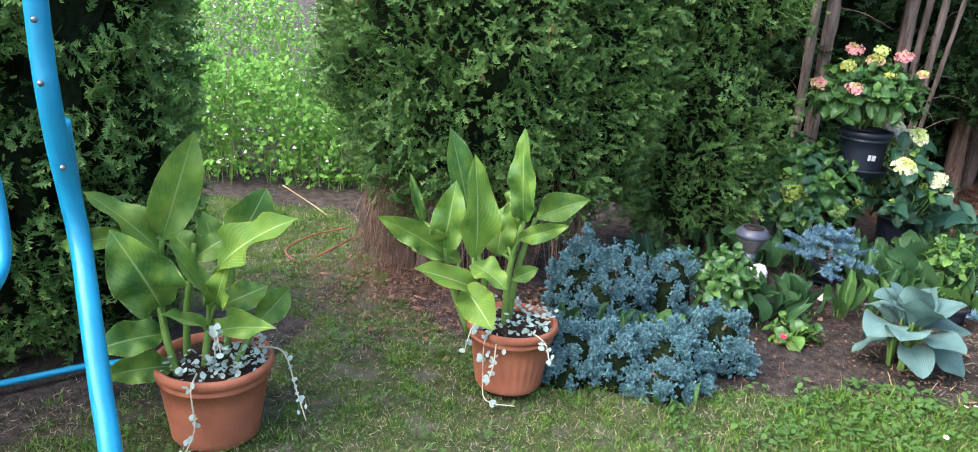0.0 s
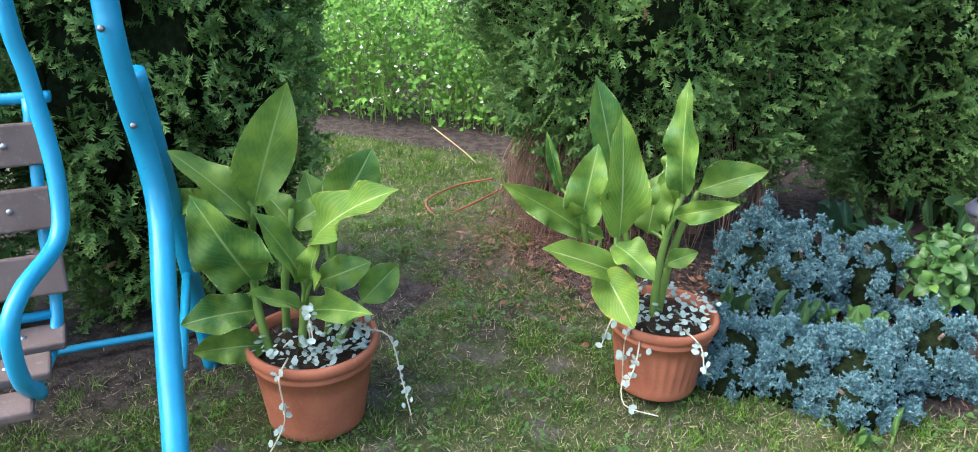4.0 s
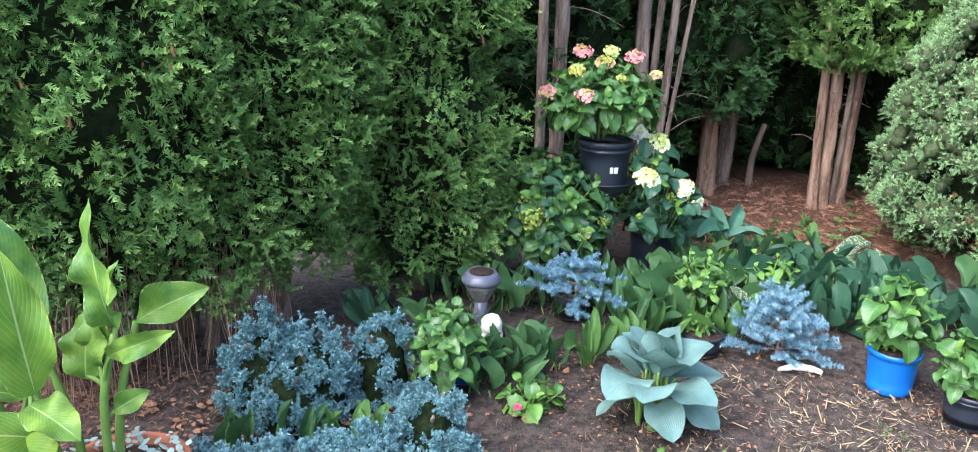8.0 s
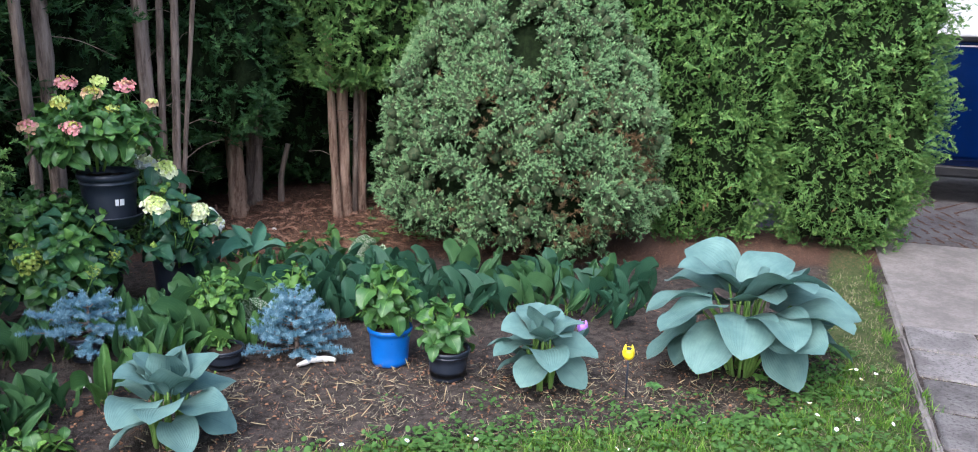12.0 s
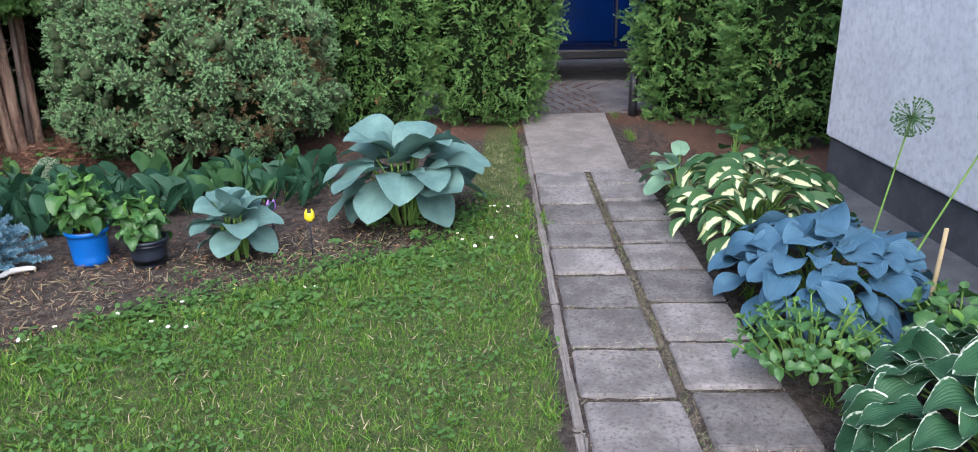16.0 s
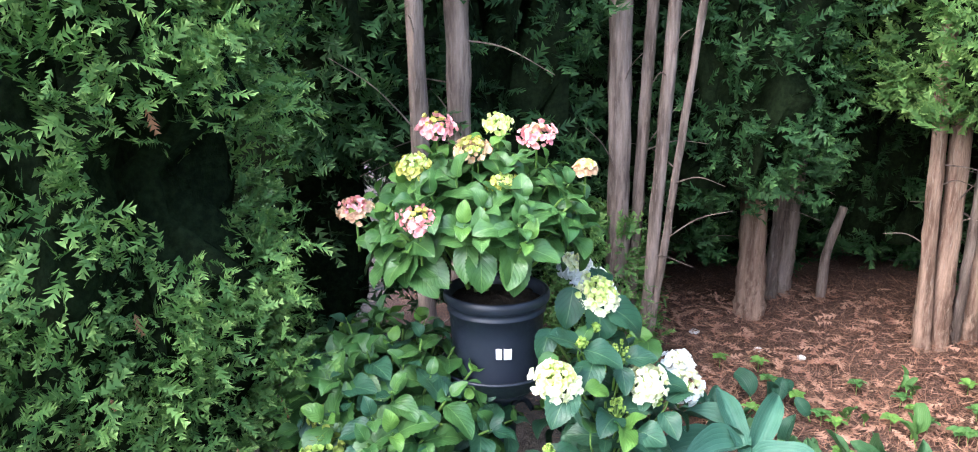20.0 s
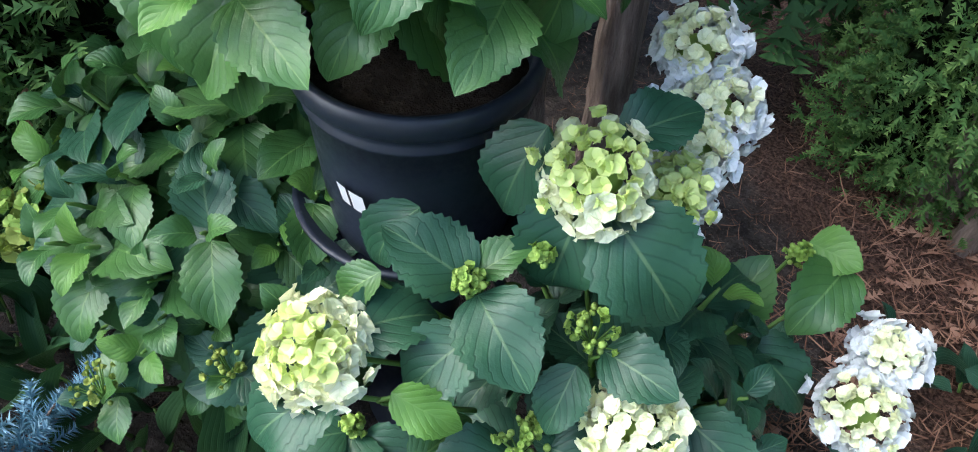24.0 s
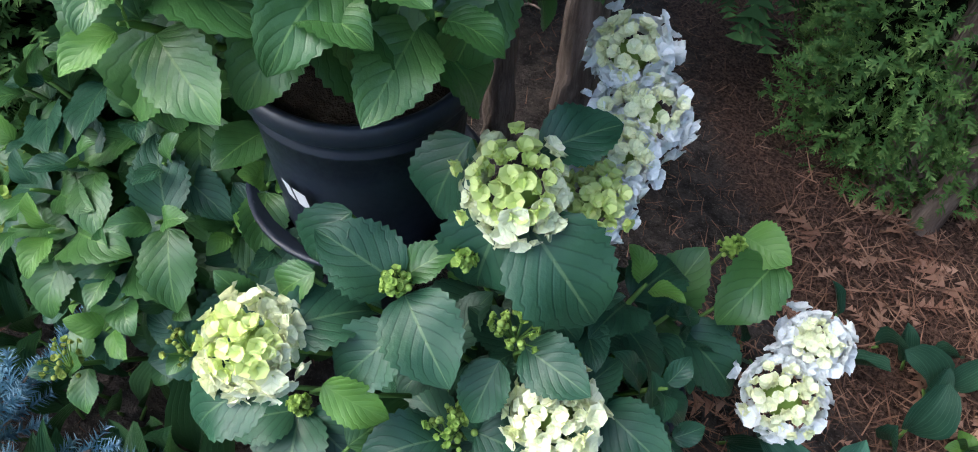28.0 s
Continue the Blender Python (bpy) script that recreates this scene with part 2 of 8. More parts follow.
LILY_LIGHT = foliage("light_lily_leaf", (0.045, 0.12, 0.03), (0.085, 0.18, 0.05), vein=(0.18, 0.3, 0.12), ribs=6, parallel=True, vein_mix=0.3, rough=0.4, bump=0.3, light=0.25)
ARUM = foliage("spotted_leaf", (0.05, 0.13, 0.05), (0.09, 0.18, 0.07), mottled=(0.6, 0.66, 0.52), rough=0.45, light=0.2, ribs=6, parallel=True, bump=0.2)
HYDRANGEA = foliage("hydrangea_leaf", (0.03, 0.095, 0.024), (0.075, 0.17, 0.042), vein=(0.02, 0.065, 0.015), ribs=7, slope=3.0, rough=0.38, bump=0.2, light=0.1, vein_mix=0.32, spec=0.42, midrib=0.0, mid=(0.16, 0.28, 0.08))
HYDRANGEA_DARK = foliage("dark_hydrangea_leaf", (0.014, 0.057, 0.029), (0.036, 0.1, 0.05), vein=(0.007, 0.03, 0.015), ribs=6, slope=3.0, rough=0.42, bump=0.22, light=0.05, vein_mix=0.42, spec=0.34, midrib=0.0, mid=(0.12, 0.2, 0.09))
HYDRANGEA_YOUNG = foliage("young_hydrangea_leaf", (0.065, 0.165, 0.028), (0.125, 0.25, 0.048), vein=(0.17, 0.3, 0.09), ribs=7, slope=2.8, rough=0.42, bump=0.25, light=0.15, vein_mix=0.2, spec=0.3)
CREAM = foliage("cream_petal", (0.86, 0.89, 0.52), (0.93, 0.93, 0.72), island=True, rough=0.6, light=0.2, ribs=3, slope=1.0, vein=(0.62, 0.7, 0.35), vein_mix=0.3, bump=0.3, own_light=True)
WHITE = foliage("white_petal", (0.86, 0.89, 0.87), (0.93, 0.94, 0.93), island=True, rough=0.6, light=0.2, ribs=3, slope=1.0, vein=(0.7, 0.75, 0.62), vein_mix=0.3, bump=0.3, own_light=True)
LIME = foliage("lime_petal", (0.62, 0.74, 0.22), (0.8, 0.86, 0.4), island=True, rough=0.6, light=0.25, own_light=True)
PINK = foliage("pink_petal", (0.82, 0.32, 0.37), (0.86, 0.5, 0.43), island=True, rough=0.6, light=0.25, own_light=True)
PEACH = foliage("peach_petal", (0.72, 0.42, 0.28), (0.75, 0.58, 0.36), island=True, rough=0.6, light=0.25, own_light=True)
YELLOW_GREEN = foliage("yellow_green_petal", (0.52, 0.52, 0.1), (0.66, 0.62, 0.2), island=True, rough=0.6, light=0.25, own_light=True)
BRONZE = foliage("bronze_green_petal", (0.20, 0.3, 0.05), (0.33, 0.36, 0.09), island=True, rough=0.6, light=0.2, own_light=True)
BUD = foliage("green_bud", (0.22, 0.36, 0.06), (0.36, 0.48, 0.12), island=True, rough=0.5, light=0.15)
GRASS = foliage("grass_blade", (0.028, 0.095, 0.012), (0.12, 0.235, 0.03), island=True, tip=(0.24, 0.36, 0.07), rough=0.6, light=0.2, patchy=0.6)
DRY_GRASS = foliage("dry_grass_blade", (0.235, 0.2, 0.125), (0.43, 0.375, 0.25), island=True, rough=0.8, light=0.12)
CLOVER = foliage("clover_leaf", (0.05, 0.125, 0.03), (0.1, 0.19, 0.05), island=True, rough=0.5, light=0.25)
LITTER = foliage("fallen_needle", (0.095, 0.042, 0.026), (0.34, 0.195, 0.128), island=True, rough=0.9, light=0.0)
DEAD_SPRAY = foliage("fallen_spray", (0.2, 0.095, 0.06), (0.42, 0.25, 0.175), island=True, rough=0.9, light=0.0)
DEAD_LEAF = foliage("dead_leaf", (0.12, 0.055, 0.03), (0.3, 0.17, 0.1), island=True, rough=0.85, light=0.05)
STRAW = foliage("dry_stalk", (0.25, 0.19, 0.1), (0.42, 0.34, 0.2), island=True, rough=0.8, light=0.0)
PEA = foliage("pea_leaf", (0.06, 0.19, 0.03), (0.22, 0.42, 0.09), island=True, rough=0.7, light=0.25, spec=0.06)
PEA_WHITE = foliage("pea_blossom", (0.7, 0.74, 0.62), (0.85, 0.87, 0.8), island=True, rough=0.6, light=0.2, own_light=True)
BARK = surface("thuja_bark", (0.12, 0.088, 0.07), (0.32, 0.245, 0.2), 26, 0.9, bump=1.0, fine=110, third=(0.36, 0.29, 0.245), dist=0.012, grain=0.12)
BARK_RED = surface("red_thuja_bark", (0.14, 0.083, 0.058), (0.39, 0.265, 0.195), 26, 0.9, bump=1.0, fine=110, third=(0.46, 0.36, 0.28), dist=0.012, grain=0.12)
BLACK_PLASTIC = paint("black_plastic", (0.015, 0.021, 0.034), 0.45, wear=(0.06, 0.07, 0.085))
BLUE_PLASTIC = paint("blue_plastic", (0.006, 0.12, 0.46), 0.35)
TURQUOISE = paint("turquoise_paint", (0.008, 0.3, 0.5), 0.35, wear=(0.02, 0.2, 0.34))
STEEL = paint("galvanised_steel", (0.3, 0.31, 0.32), 0.4, 0.9)
GREY_WOOD = surface("weathered_wood", (0.11, 0.085, 0.075), (0.165, 0.13, 0.118), 5, 0.8, bump=0.4, fine=40, third=(0.21, 0.18, 0.165))
RENDER_WHITE = surface("white_render", (0.6, 0.61, 0.65), (0.68, 0.69, 0.72), 1.6, 0.9, bump=0.25, fine=25, third=(0.54, 0.55, 0.59))
PLINTH = surface("grey_plinth", (0.06, 0.064, 0.072), (0.1, 0.104, 0.112), 4, 0.85, bump=0.3, third=(0.14, 0.14, 0.15))
CONCRETE = surface("concrete_slab", (0.13, 0.121, 0.116), (0.225, 0.21, 0.202), 4, 0.92, bump=0.6, fine=60, third=(0.085, 0.078, 0.073), lo=0.38, hi=0.62, each=0.3)
CONCRETE_PALE = surface("pale_concrete", (0.17, 0.155, 0.143), (0.25, 0.228, 0.21), 3.5, 0.92, bump=0.5, fine=45, third=(0.2, 0.18, 0.165))
YARD = surface("worn_yard", (0.075, 0.065, 0.062), (0.15, 0.135, 0.128), 2.2, 0.9, bump=0.3, fine=50, third=(0.3, 0.28, 0.26))
VAN_BLUE = paint("van_blue", (0.001, 0.01, 0.06), 0.15, 0.0, spec=0.4, coat=0.4)
VAN_DARK = paint("van_trim", (0.012, 0.012, 0.014), 0.5)
# Van glass: the bright reflection is painted in as a pale base colour.
WINDOW_REFLECTION = paint("window_reflection", (0.6, 0.6, 0.6), 0.08, 0.0, spec=0.6, coat=1.0)
STONE = surface("white_stone", (0.62, 0.6, 0.55), (0.72, 0.7, 0.66), 12, 0.8, bump=0.4)
LAMP_GREY = paint("lamp_plastic", (0.07, 0.08, 0.11), 0.4, wear=(0.25, 0.25, 0.27))
LAMP_GLASS = paint("cloudy_glass", (0.1, 0.1, 0.095), 0.3)
YELLOW = paint("yellow_plastic", (0.8, 0.62, 0.02), 0.35)
PURPLE = paint("purple_plastic", (0.42, 0.2, 0.7), 0.3)
RED_HOSE = paint("orange_hose", (0.3, 0.07, 0.035), 0.5)
LABEL = paint("paper_label", (0.72, 0.73, 0.75), 0.5)
RED_BERRY = paint("pink_petal_small", (0.75, 0.08, 0.16), 0.45)
BLUE_GREEN = foliage("blue_green_leaf", (0.036, 0.11, 0.072), (0.066, 0.155, 0.1), vein=(0.1, 0.2, 0.13), ribs=5, parallel=True, vein_mix=0.22, rough=0.45, bump=0.3, light=0.06)
CRUMB = surface("soil_crumb", (0.06, 0.05, 0.042), (0.13, 0.105, 0.09), 30, 0.95, bump=0.5)


# ---- making meshes ----
rng = np.random.default_rng(7)


def mesh(name, V, F, uv=None, smooth=True, mat=None):
    """A mesh from arrays: all faces have the same number of corners."""
    V, F = np.asarray(V, float), np.asarray(F, int)
    me = bpy.data.meshes.new(name)
    me.vertices.add(len(V))
    me.vertices.foreach_set("co", V.ravel())
    me.loops.add(F.size)
    me.loops.foreach_set("vertex_index", F.ravel())
    me.polygons.add(len(F))
    me.polygons.foreach_set("loop_start", np.arange(0, F.size, F.shape[1]))
    me.polygons.foreach_set("use_smooth", np.full(len(F), smooth))
    if uv is not None:
        layer = me.uv_layers.new(name="UVMap")
        layer.data.foreach_set("uv", np.asarray(uv, float)[F.ravel()].ravel())
    if mat:
        me.materials.append(mat)
    me.update(calc_edges=True)
    return me


def join(*bits):
    """Joins (V, F, uv) pieces."""
    Vs, Fs, Us, n = [], [], [], 0
    for V, F, U in bits:
        Vs.append(V), Fs.append(np.asarray(F) + n), Us.append(U)
        n += len(V)
    return np.concatenate(Vs), np.concatenate(Fs), np.concatenate(Us)


def tris(F):
    F = np.asarray(F)
    return np.concatenate([F[:, [0, 1, 2]], F[:, [0, 2, 3]]]) if F.shape[1] == 4 else F


def strew(piece, places, turns, sizes):
    """Copies of a piece joined into one: turns are (n, 3, 3), sizes (n,) or (n, 3)."""
    V, F, U = piece
    sizes = np.asarray(sizes, float)
    sizes = np.repeat(sizes[:, None], 3, 1) if sizes.ndim == 1 else sizes
    W = np.einsum("nij,nkj->nki", turns, V[None] * sizes[:, None]) + np.asarray(places)[:, None]
    n, k = len(places), len(V)
    return W.reshape(-1, 3), (np.asarray(F)[None] + (np.arange(n) * k)[:, None, None]).reshape(-1, np.shape(F)[1]), np.tile(U, (n, 1))


def unit(a):
    a = np.asarray(a, float)
    return a / np.maximum(np.linalg.norm(a, axis=-1, keepdims=True), 1e-9)


def bases(along, face):
    """Turns whose y runs along and whose z is as near to face as can be."""
    y = unit(along)
    x = unit(np.cross(y, face))
    return np.stack([x, y, np.cross(x, y)], -1)


def spun(n, lean=0.3, gen=None):
    """Random turns about z with a slight lean."""
    gen = gen or rng
    a = gen.uniform(0, 2 * np.pi, n)
    tilt = gen.normal(0, lean, (n, 2))
    up = unit(np.stack([tilt[:, 0], tilt[:, 1], np.ones(n)], -1))
    return bases(np.stack([np.cos(a), np.sin(a), 0 * a], -1) + 0, up)


WORLD = {}


def thing(name, at, label, category, group="", kind="", turn=0.0):
    ob = new(name)
    ob.empty_display_size = 0.05
    ob.matrix_basis = WORLD[ob] = pose(*at, 0, 0, turn)
    return tagged(ob, label, category, group, kind)


def part(name, me, mat, parent, m=None, label="", kind=""):
    """One mesh object under a thing or a part; m is its pose in the world."""
    if isinstance(me, bmesh.types.BMesh):
        bm, me = me, bpy.data.meshes.new(name)
        bm.to_mesh(me)
        bm.free()
        me.polygons.foreach_set("use_smooth", np.full(len(me.polygons), False))
    elif isinstance(me, tuple):
        me = mesh(name, me[0], me[1], me[2])
    if mat and not me.materials:
        me.materials.append(mat)
    ob = new(name, me)
    m = m or Matrix.Identity(4)
    WORLD[ob] = m
    if parent:
        ob.parent = parent
        ob.matrix_basis = WORLD[parent].inverted() @ m
    else:
        ob.matrix_basis = m
    return tagged(ob, label, kind=kind)


def solid(name, me, mat, label="", category="", kind="structure", m=None):
    ob = part(name, me, mat, None, m)
    return tagged(ob, label, category, "", kind)


def slab(sx, sy, sz, bevel=0.01, segs=2):
    """A box that stands on z = 0, with rounded edges."""
    bm = bmesh.new()
    bmesh.ops.create_cube(bm, size=1)
    bmesh.ops.scale(bm, vec=(sx, sy, sz), verts=bm.verts)
    bmesh.ops.translate(bm, vec=(0, 0, sz / 2), verts=bm.verts)
    if bevel:
        bmesh.ops.bevel(bm, geom=bm.edges[:], offset=bevel, segments=segs, profile=0.5, affect="EDGES")
    return bm


def lathe(profile, segs=32):
    """A turned shape from (radius, height) pairs: quads with uv."""
    P = np.array(profile, float)
    a = np.linspace(0, 2 * np.pi, segs, endpoint=False)
    V = np.stack([P[:, None, 0] * np.cos(a), P[:, None, 0] * np.sin(a), P[:, None, 1] + 0 * a], -1).reshape(-1, 3)
    k = np.arange(segs)
    F = np.concatenate([np.stack([i * segs + k, i * segs + (k + 1) % segs, (i + 1) * segs + (k + 1) % segs, (i + 1) * segs + k], -1) for i in range(len(P) - 1)])
    uv = np.stack([np.tile(a / 6.2832, len(P)), np.repeat(np.linspace(0, 1, len(P)), segs)], -1)
    return V, F, uv


def smooth_path(points, n):
    """A smooth line through points (Catmull-Rom), n steps."""
    P = np.asarray(points, float)
    P = np.concatenate([[2 * P[0] - P[1]], P, [2 * P[-1] - P[-2]]])
    t = np.linspace(0, len(P) - 3 - 1e-6, n)
    i, s = t.astype(int), (t % 1)[:, None]
    a, b, c, d = P[i], P[i + 1], P[i + 2], P[i + 3]
    return 0.5 * (2 * b + (c - a) * s + (2 * a - 5 * b + 4 * c - d) * s**2 + (3 * b - a - 3 * c + d) * s**3)


def tube(points, radii, segs=8, n=None, rough=0.0, seed=0, cap=True):
    """A tube along a smooth line; radii per point."""
    n = n or max(2, 4 * (len(points) - 1) + 1)
    P = smooth_path(points, n) if len(points) > 2 else np.linspace(points[0], points[-1], n)
    R = np.interp(np.linspace(0, 1, n), np.linspace(0, 1, len(radii)), radii)
    T = unit(np.gradient(P, axis=0))
    ref = np.array([0.0, 0, 1]) if abs(T[:, 2]).mean() < 0.8 else np.array([1.0, 0, 0])
    X = unit(np.cross(T, ref))
    Y = np.cross(T, X)
    a = np.linspace(0, 2 * np.pi, segs, endpoint=False)
    gen = np.random.default_rng(seed)
    wob = 1 + rough * gen.normal(0, 1, (n, segs))
    V = P[:, None] + (R[:, None] * wob)[..., None] * (np.cos(a)[None, :, None] * X[:, None] + np.sin(a)[None, :, None] * Y[:, None])
    k = np.arange(segs)
    F = np.concatenate([np.stack([i * segs + k, i * segs + (k + 1) % segs, (i + 1) * segs + (k + 1) % segs, (i + 1) * segs + k], -1) for i in range(n - 1)])
    V = V.reshape(-1, 3)
    uv = np.stack([np.tile(np.linspace(0, 1, segs), n), np.repeat(np.linspace(0, 1, n), segs)], -1)
    if cap:
        V = np.concatenate([V, P[[0, -1]]])
        uv = np.concatenate([uv, [[0.5, 0], [0.5, 1]]])
        m, last = len(V) - 2, (n - 1) * segs
        F = np.concatenate([F, np.stack([0 * k + m, (k + 1) % segs, k, k], -1), np.stack([0 * k + m + 1, last + k, last + (k + 1) % segs, last + (k + 1) % segs], -1)])
    F = tris(F)
    F = F[(F[:, 0] != F[:, 1]) & (F[:, 1] != F[:, 2]) & (F[:, 0] != F[:, 2])]
    return V, F, uv


def leaf(wide=0.5, a=0.6, b=0.7, nv=10, nu=2, fold=0.25, bow=0.5, wave=0.0, waves=3.0, teeth=0.0, cup=0.0, base=0.02, seed=0, twist=0.0, quilt=0.0, ribs=8, lobes=0.0):
    """A blade from the origin to (0, 1, 0), face up. wide: greatest width; a, b: how blunt base and tip are; bow: how it arches over;
    fold: how its halves rise from the midrib; lobes: how far the base lobes reach back."""
    v = np.linspace(0, 1, nv + 1)
    w = v**a * (1 - v) ** b
    w = w / w.max() * wide / 2
    w[0] = max(w[0], base * wide)
    if lobes:
        w[0] = wide * 0.22
    if teeth:
        saw = teeth * np.where(np.arange(nv + 1) % 2 == 0, 1, -1) * np.sin(np.pi * v) ** 0.3
    u = np.linspace(-1, 1, 2 * nu + 1)
    th = bow * (v - 0.0)
    y = np.sin(th) / bow if abs(bow) > 1e-3 else v.copy()
    z = -(1 - np.cos(th)) / bow if abs(bow) > 1e-3 else 0 * v
    U, Vv = np.meshgrid(u, v)
    off = fold * np.abs(U) * w[:, None] - cup * (U**2) * w[:, None]
    off = off + wave * np.sin(waves * 2 * np.pi * Vv + seed + np.sign(U) * 1.3) * np.abs(U) ** 1.5 * w[:, None] * 2
    if quilt:
        off = off + quilt * np.cos(ribs * np.pi * 2 * np.abs(U) / 2) * w[:, None]
    ang = twist * Vv
    X = U * w[:, None]
    if teeth:
        X = X * (1 + saw[:, None] * (np.abs(U) > 0.99))
    X, off = X * np.cos(ang) - off * np.sin(ang), X * np.sin(ang) + off * np.cos(ang)
    Y = y[:, None] - np.sin(th)[:, None] * -off * 1.0 * 0 + 0 * X
    if lobes:
        Y = Y - lobes * np.abs(U) ** 1.3 * np.maximum(0, 1 - Vv * 3.2) ** 1.5
    nx, nz = np.sin(th)[:, None], np.cos(th)[:, None]
    Y, Z = Y + off * nx, z[:, None] + off * nz
    # Turn so that the tip lies at (0, 1, 0).
    tip = np.array([y[-1], z[-1]])
    ln, an = np.hypot(*tip), np.arctan2(tip[1], tip[0])
    Y, Z = (Y * np.cos(an) + Z * np.sin(an)) / ln, (-Y * np.sin(an) + Z * np.cos(an)) / ln
    V = np.stack([X / ln, Y, Z], -1).reshape(-1, 3)
    m = 2 * nu + 1
    i, j = np.meshgrid(np.arange(nv), np.arange(2 * nu), indexing="ij")
    q = (i * m + j).ravel()
    F = np.stack([q, q + 1, q + m + 1, q + m], -1)
    return V, F, np.stack([(U.ravel() + 1) / 2, Vv.ravel()], -1)


def leaf_at(base, tip, face=(0, 0, 1), wide=1.0):
    """The pose of a leaf from base to tip."""
    base, tip = np.asarray(base, float), np.asarray(tip, float)
    ln = float(np.linalg.norm(tip - base))
    B = bases((tip - base)[None], np.asarray(face, float)[None])[0]
    m = Matrix.Identity(4)
    for r in range(3):
        m[r][0], m[r][1], m[r][2], m[r][3] = B[r, 0] * ln * wide, B[r, 1] * ln, B[r, 2] * ln, base[r]
    return m


# ---- ground ----
def lie(x, y):
    """The height of the ground."""
    x, y = np.asarray(x, float), np.asarray(y, float)
    z = 0.012 * np.sin(x * 2.1 + 0.5) * np.cos(y * 1.7) + 0.008 * np.sin(x * 5.3 + y * 4.1)
    z = z + 0.07 * np.exp(-(((x + 0.25) / 0.5) ** 2 + ((y - 3.0) / 0.35) ** 2))
    far = np.clip((y - 5.2) / 4.0, 0, 1) * np.clip((x - 2.2) / 1.0, 0, 1) * np.clip((5.2 - x) / 1.0, 0, 1)
    return z * np.clip((12 - np.hypot(x, y)) / 4, 0, 1) + 0.05 * far


def along_path(x, y):
    """How far along the paved path, and how far to its left."""
    dx, dy = x - 3.217, y - 0.266
    return dx * 0.839 + dy * 0.544, -dx * 0.544 + dy * 0.839


def bed_edge(x):
    """The line, in y, where the lawn gives way to the bed."""
    return np.interp(x, [-3, -0.6, 0.2, 0.7, 1.2, 2.0, 2.7, 3.3, 4.2, 4.9, 5.3, 7], [3.6, 3.0, 2.5, 2.2, 2.3, 2.45, 2.35, 2.05, 1.6, 1.75, 2.1, 3.1])


def lawn_amount(x, y):
    s = np.clip((bed_edge(x) - y) / 0.12 + 0.5, 0, 1)
    s = s * np.clip((along_path(x, y)[1] + 0.6) / 0.1, 0, 1)
    gap = np.clip((-0.22 - x - 0.4 * (y - 3)) / 0.3, 0, 1) * np.clip((y - 2.4) / 0.4, 0, 1) * np.clip((4.14 + 0.1 * (x + 1.5) - y) / 0.12, 0, 1)
    lawn_all = np.maximum(s, gap)
    foot = (x + 1.15) * 0.77 - (y - 1.83) * 0.64
    return lawn_all * np.clip(foot / 0.9 + 0.05, 0.06, 1) ** np.where((x < -0.5) & (y < 2.5), 1.0, 0.0)


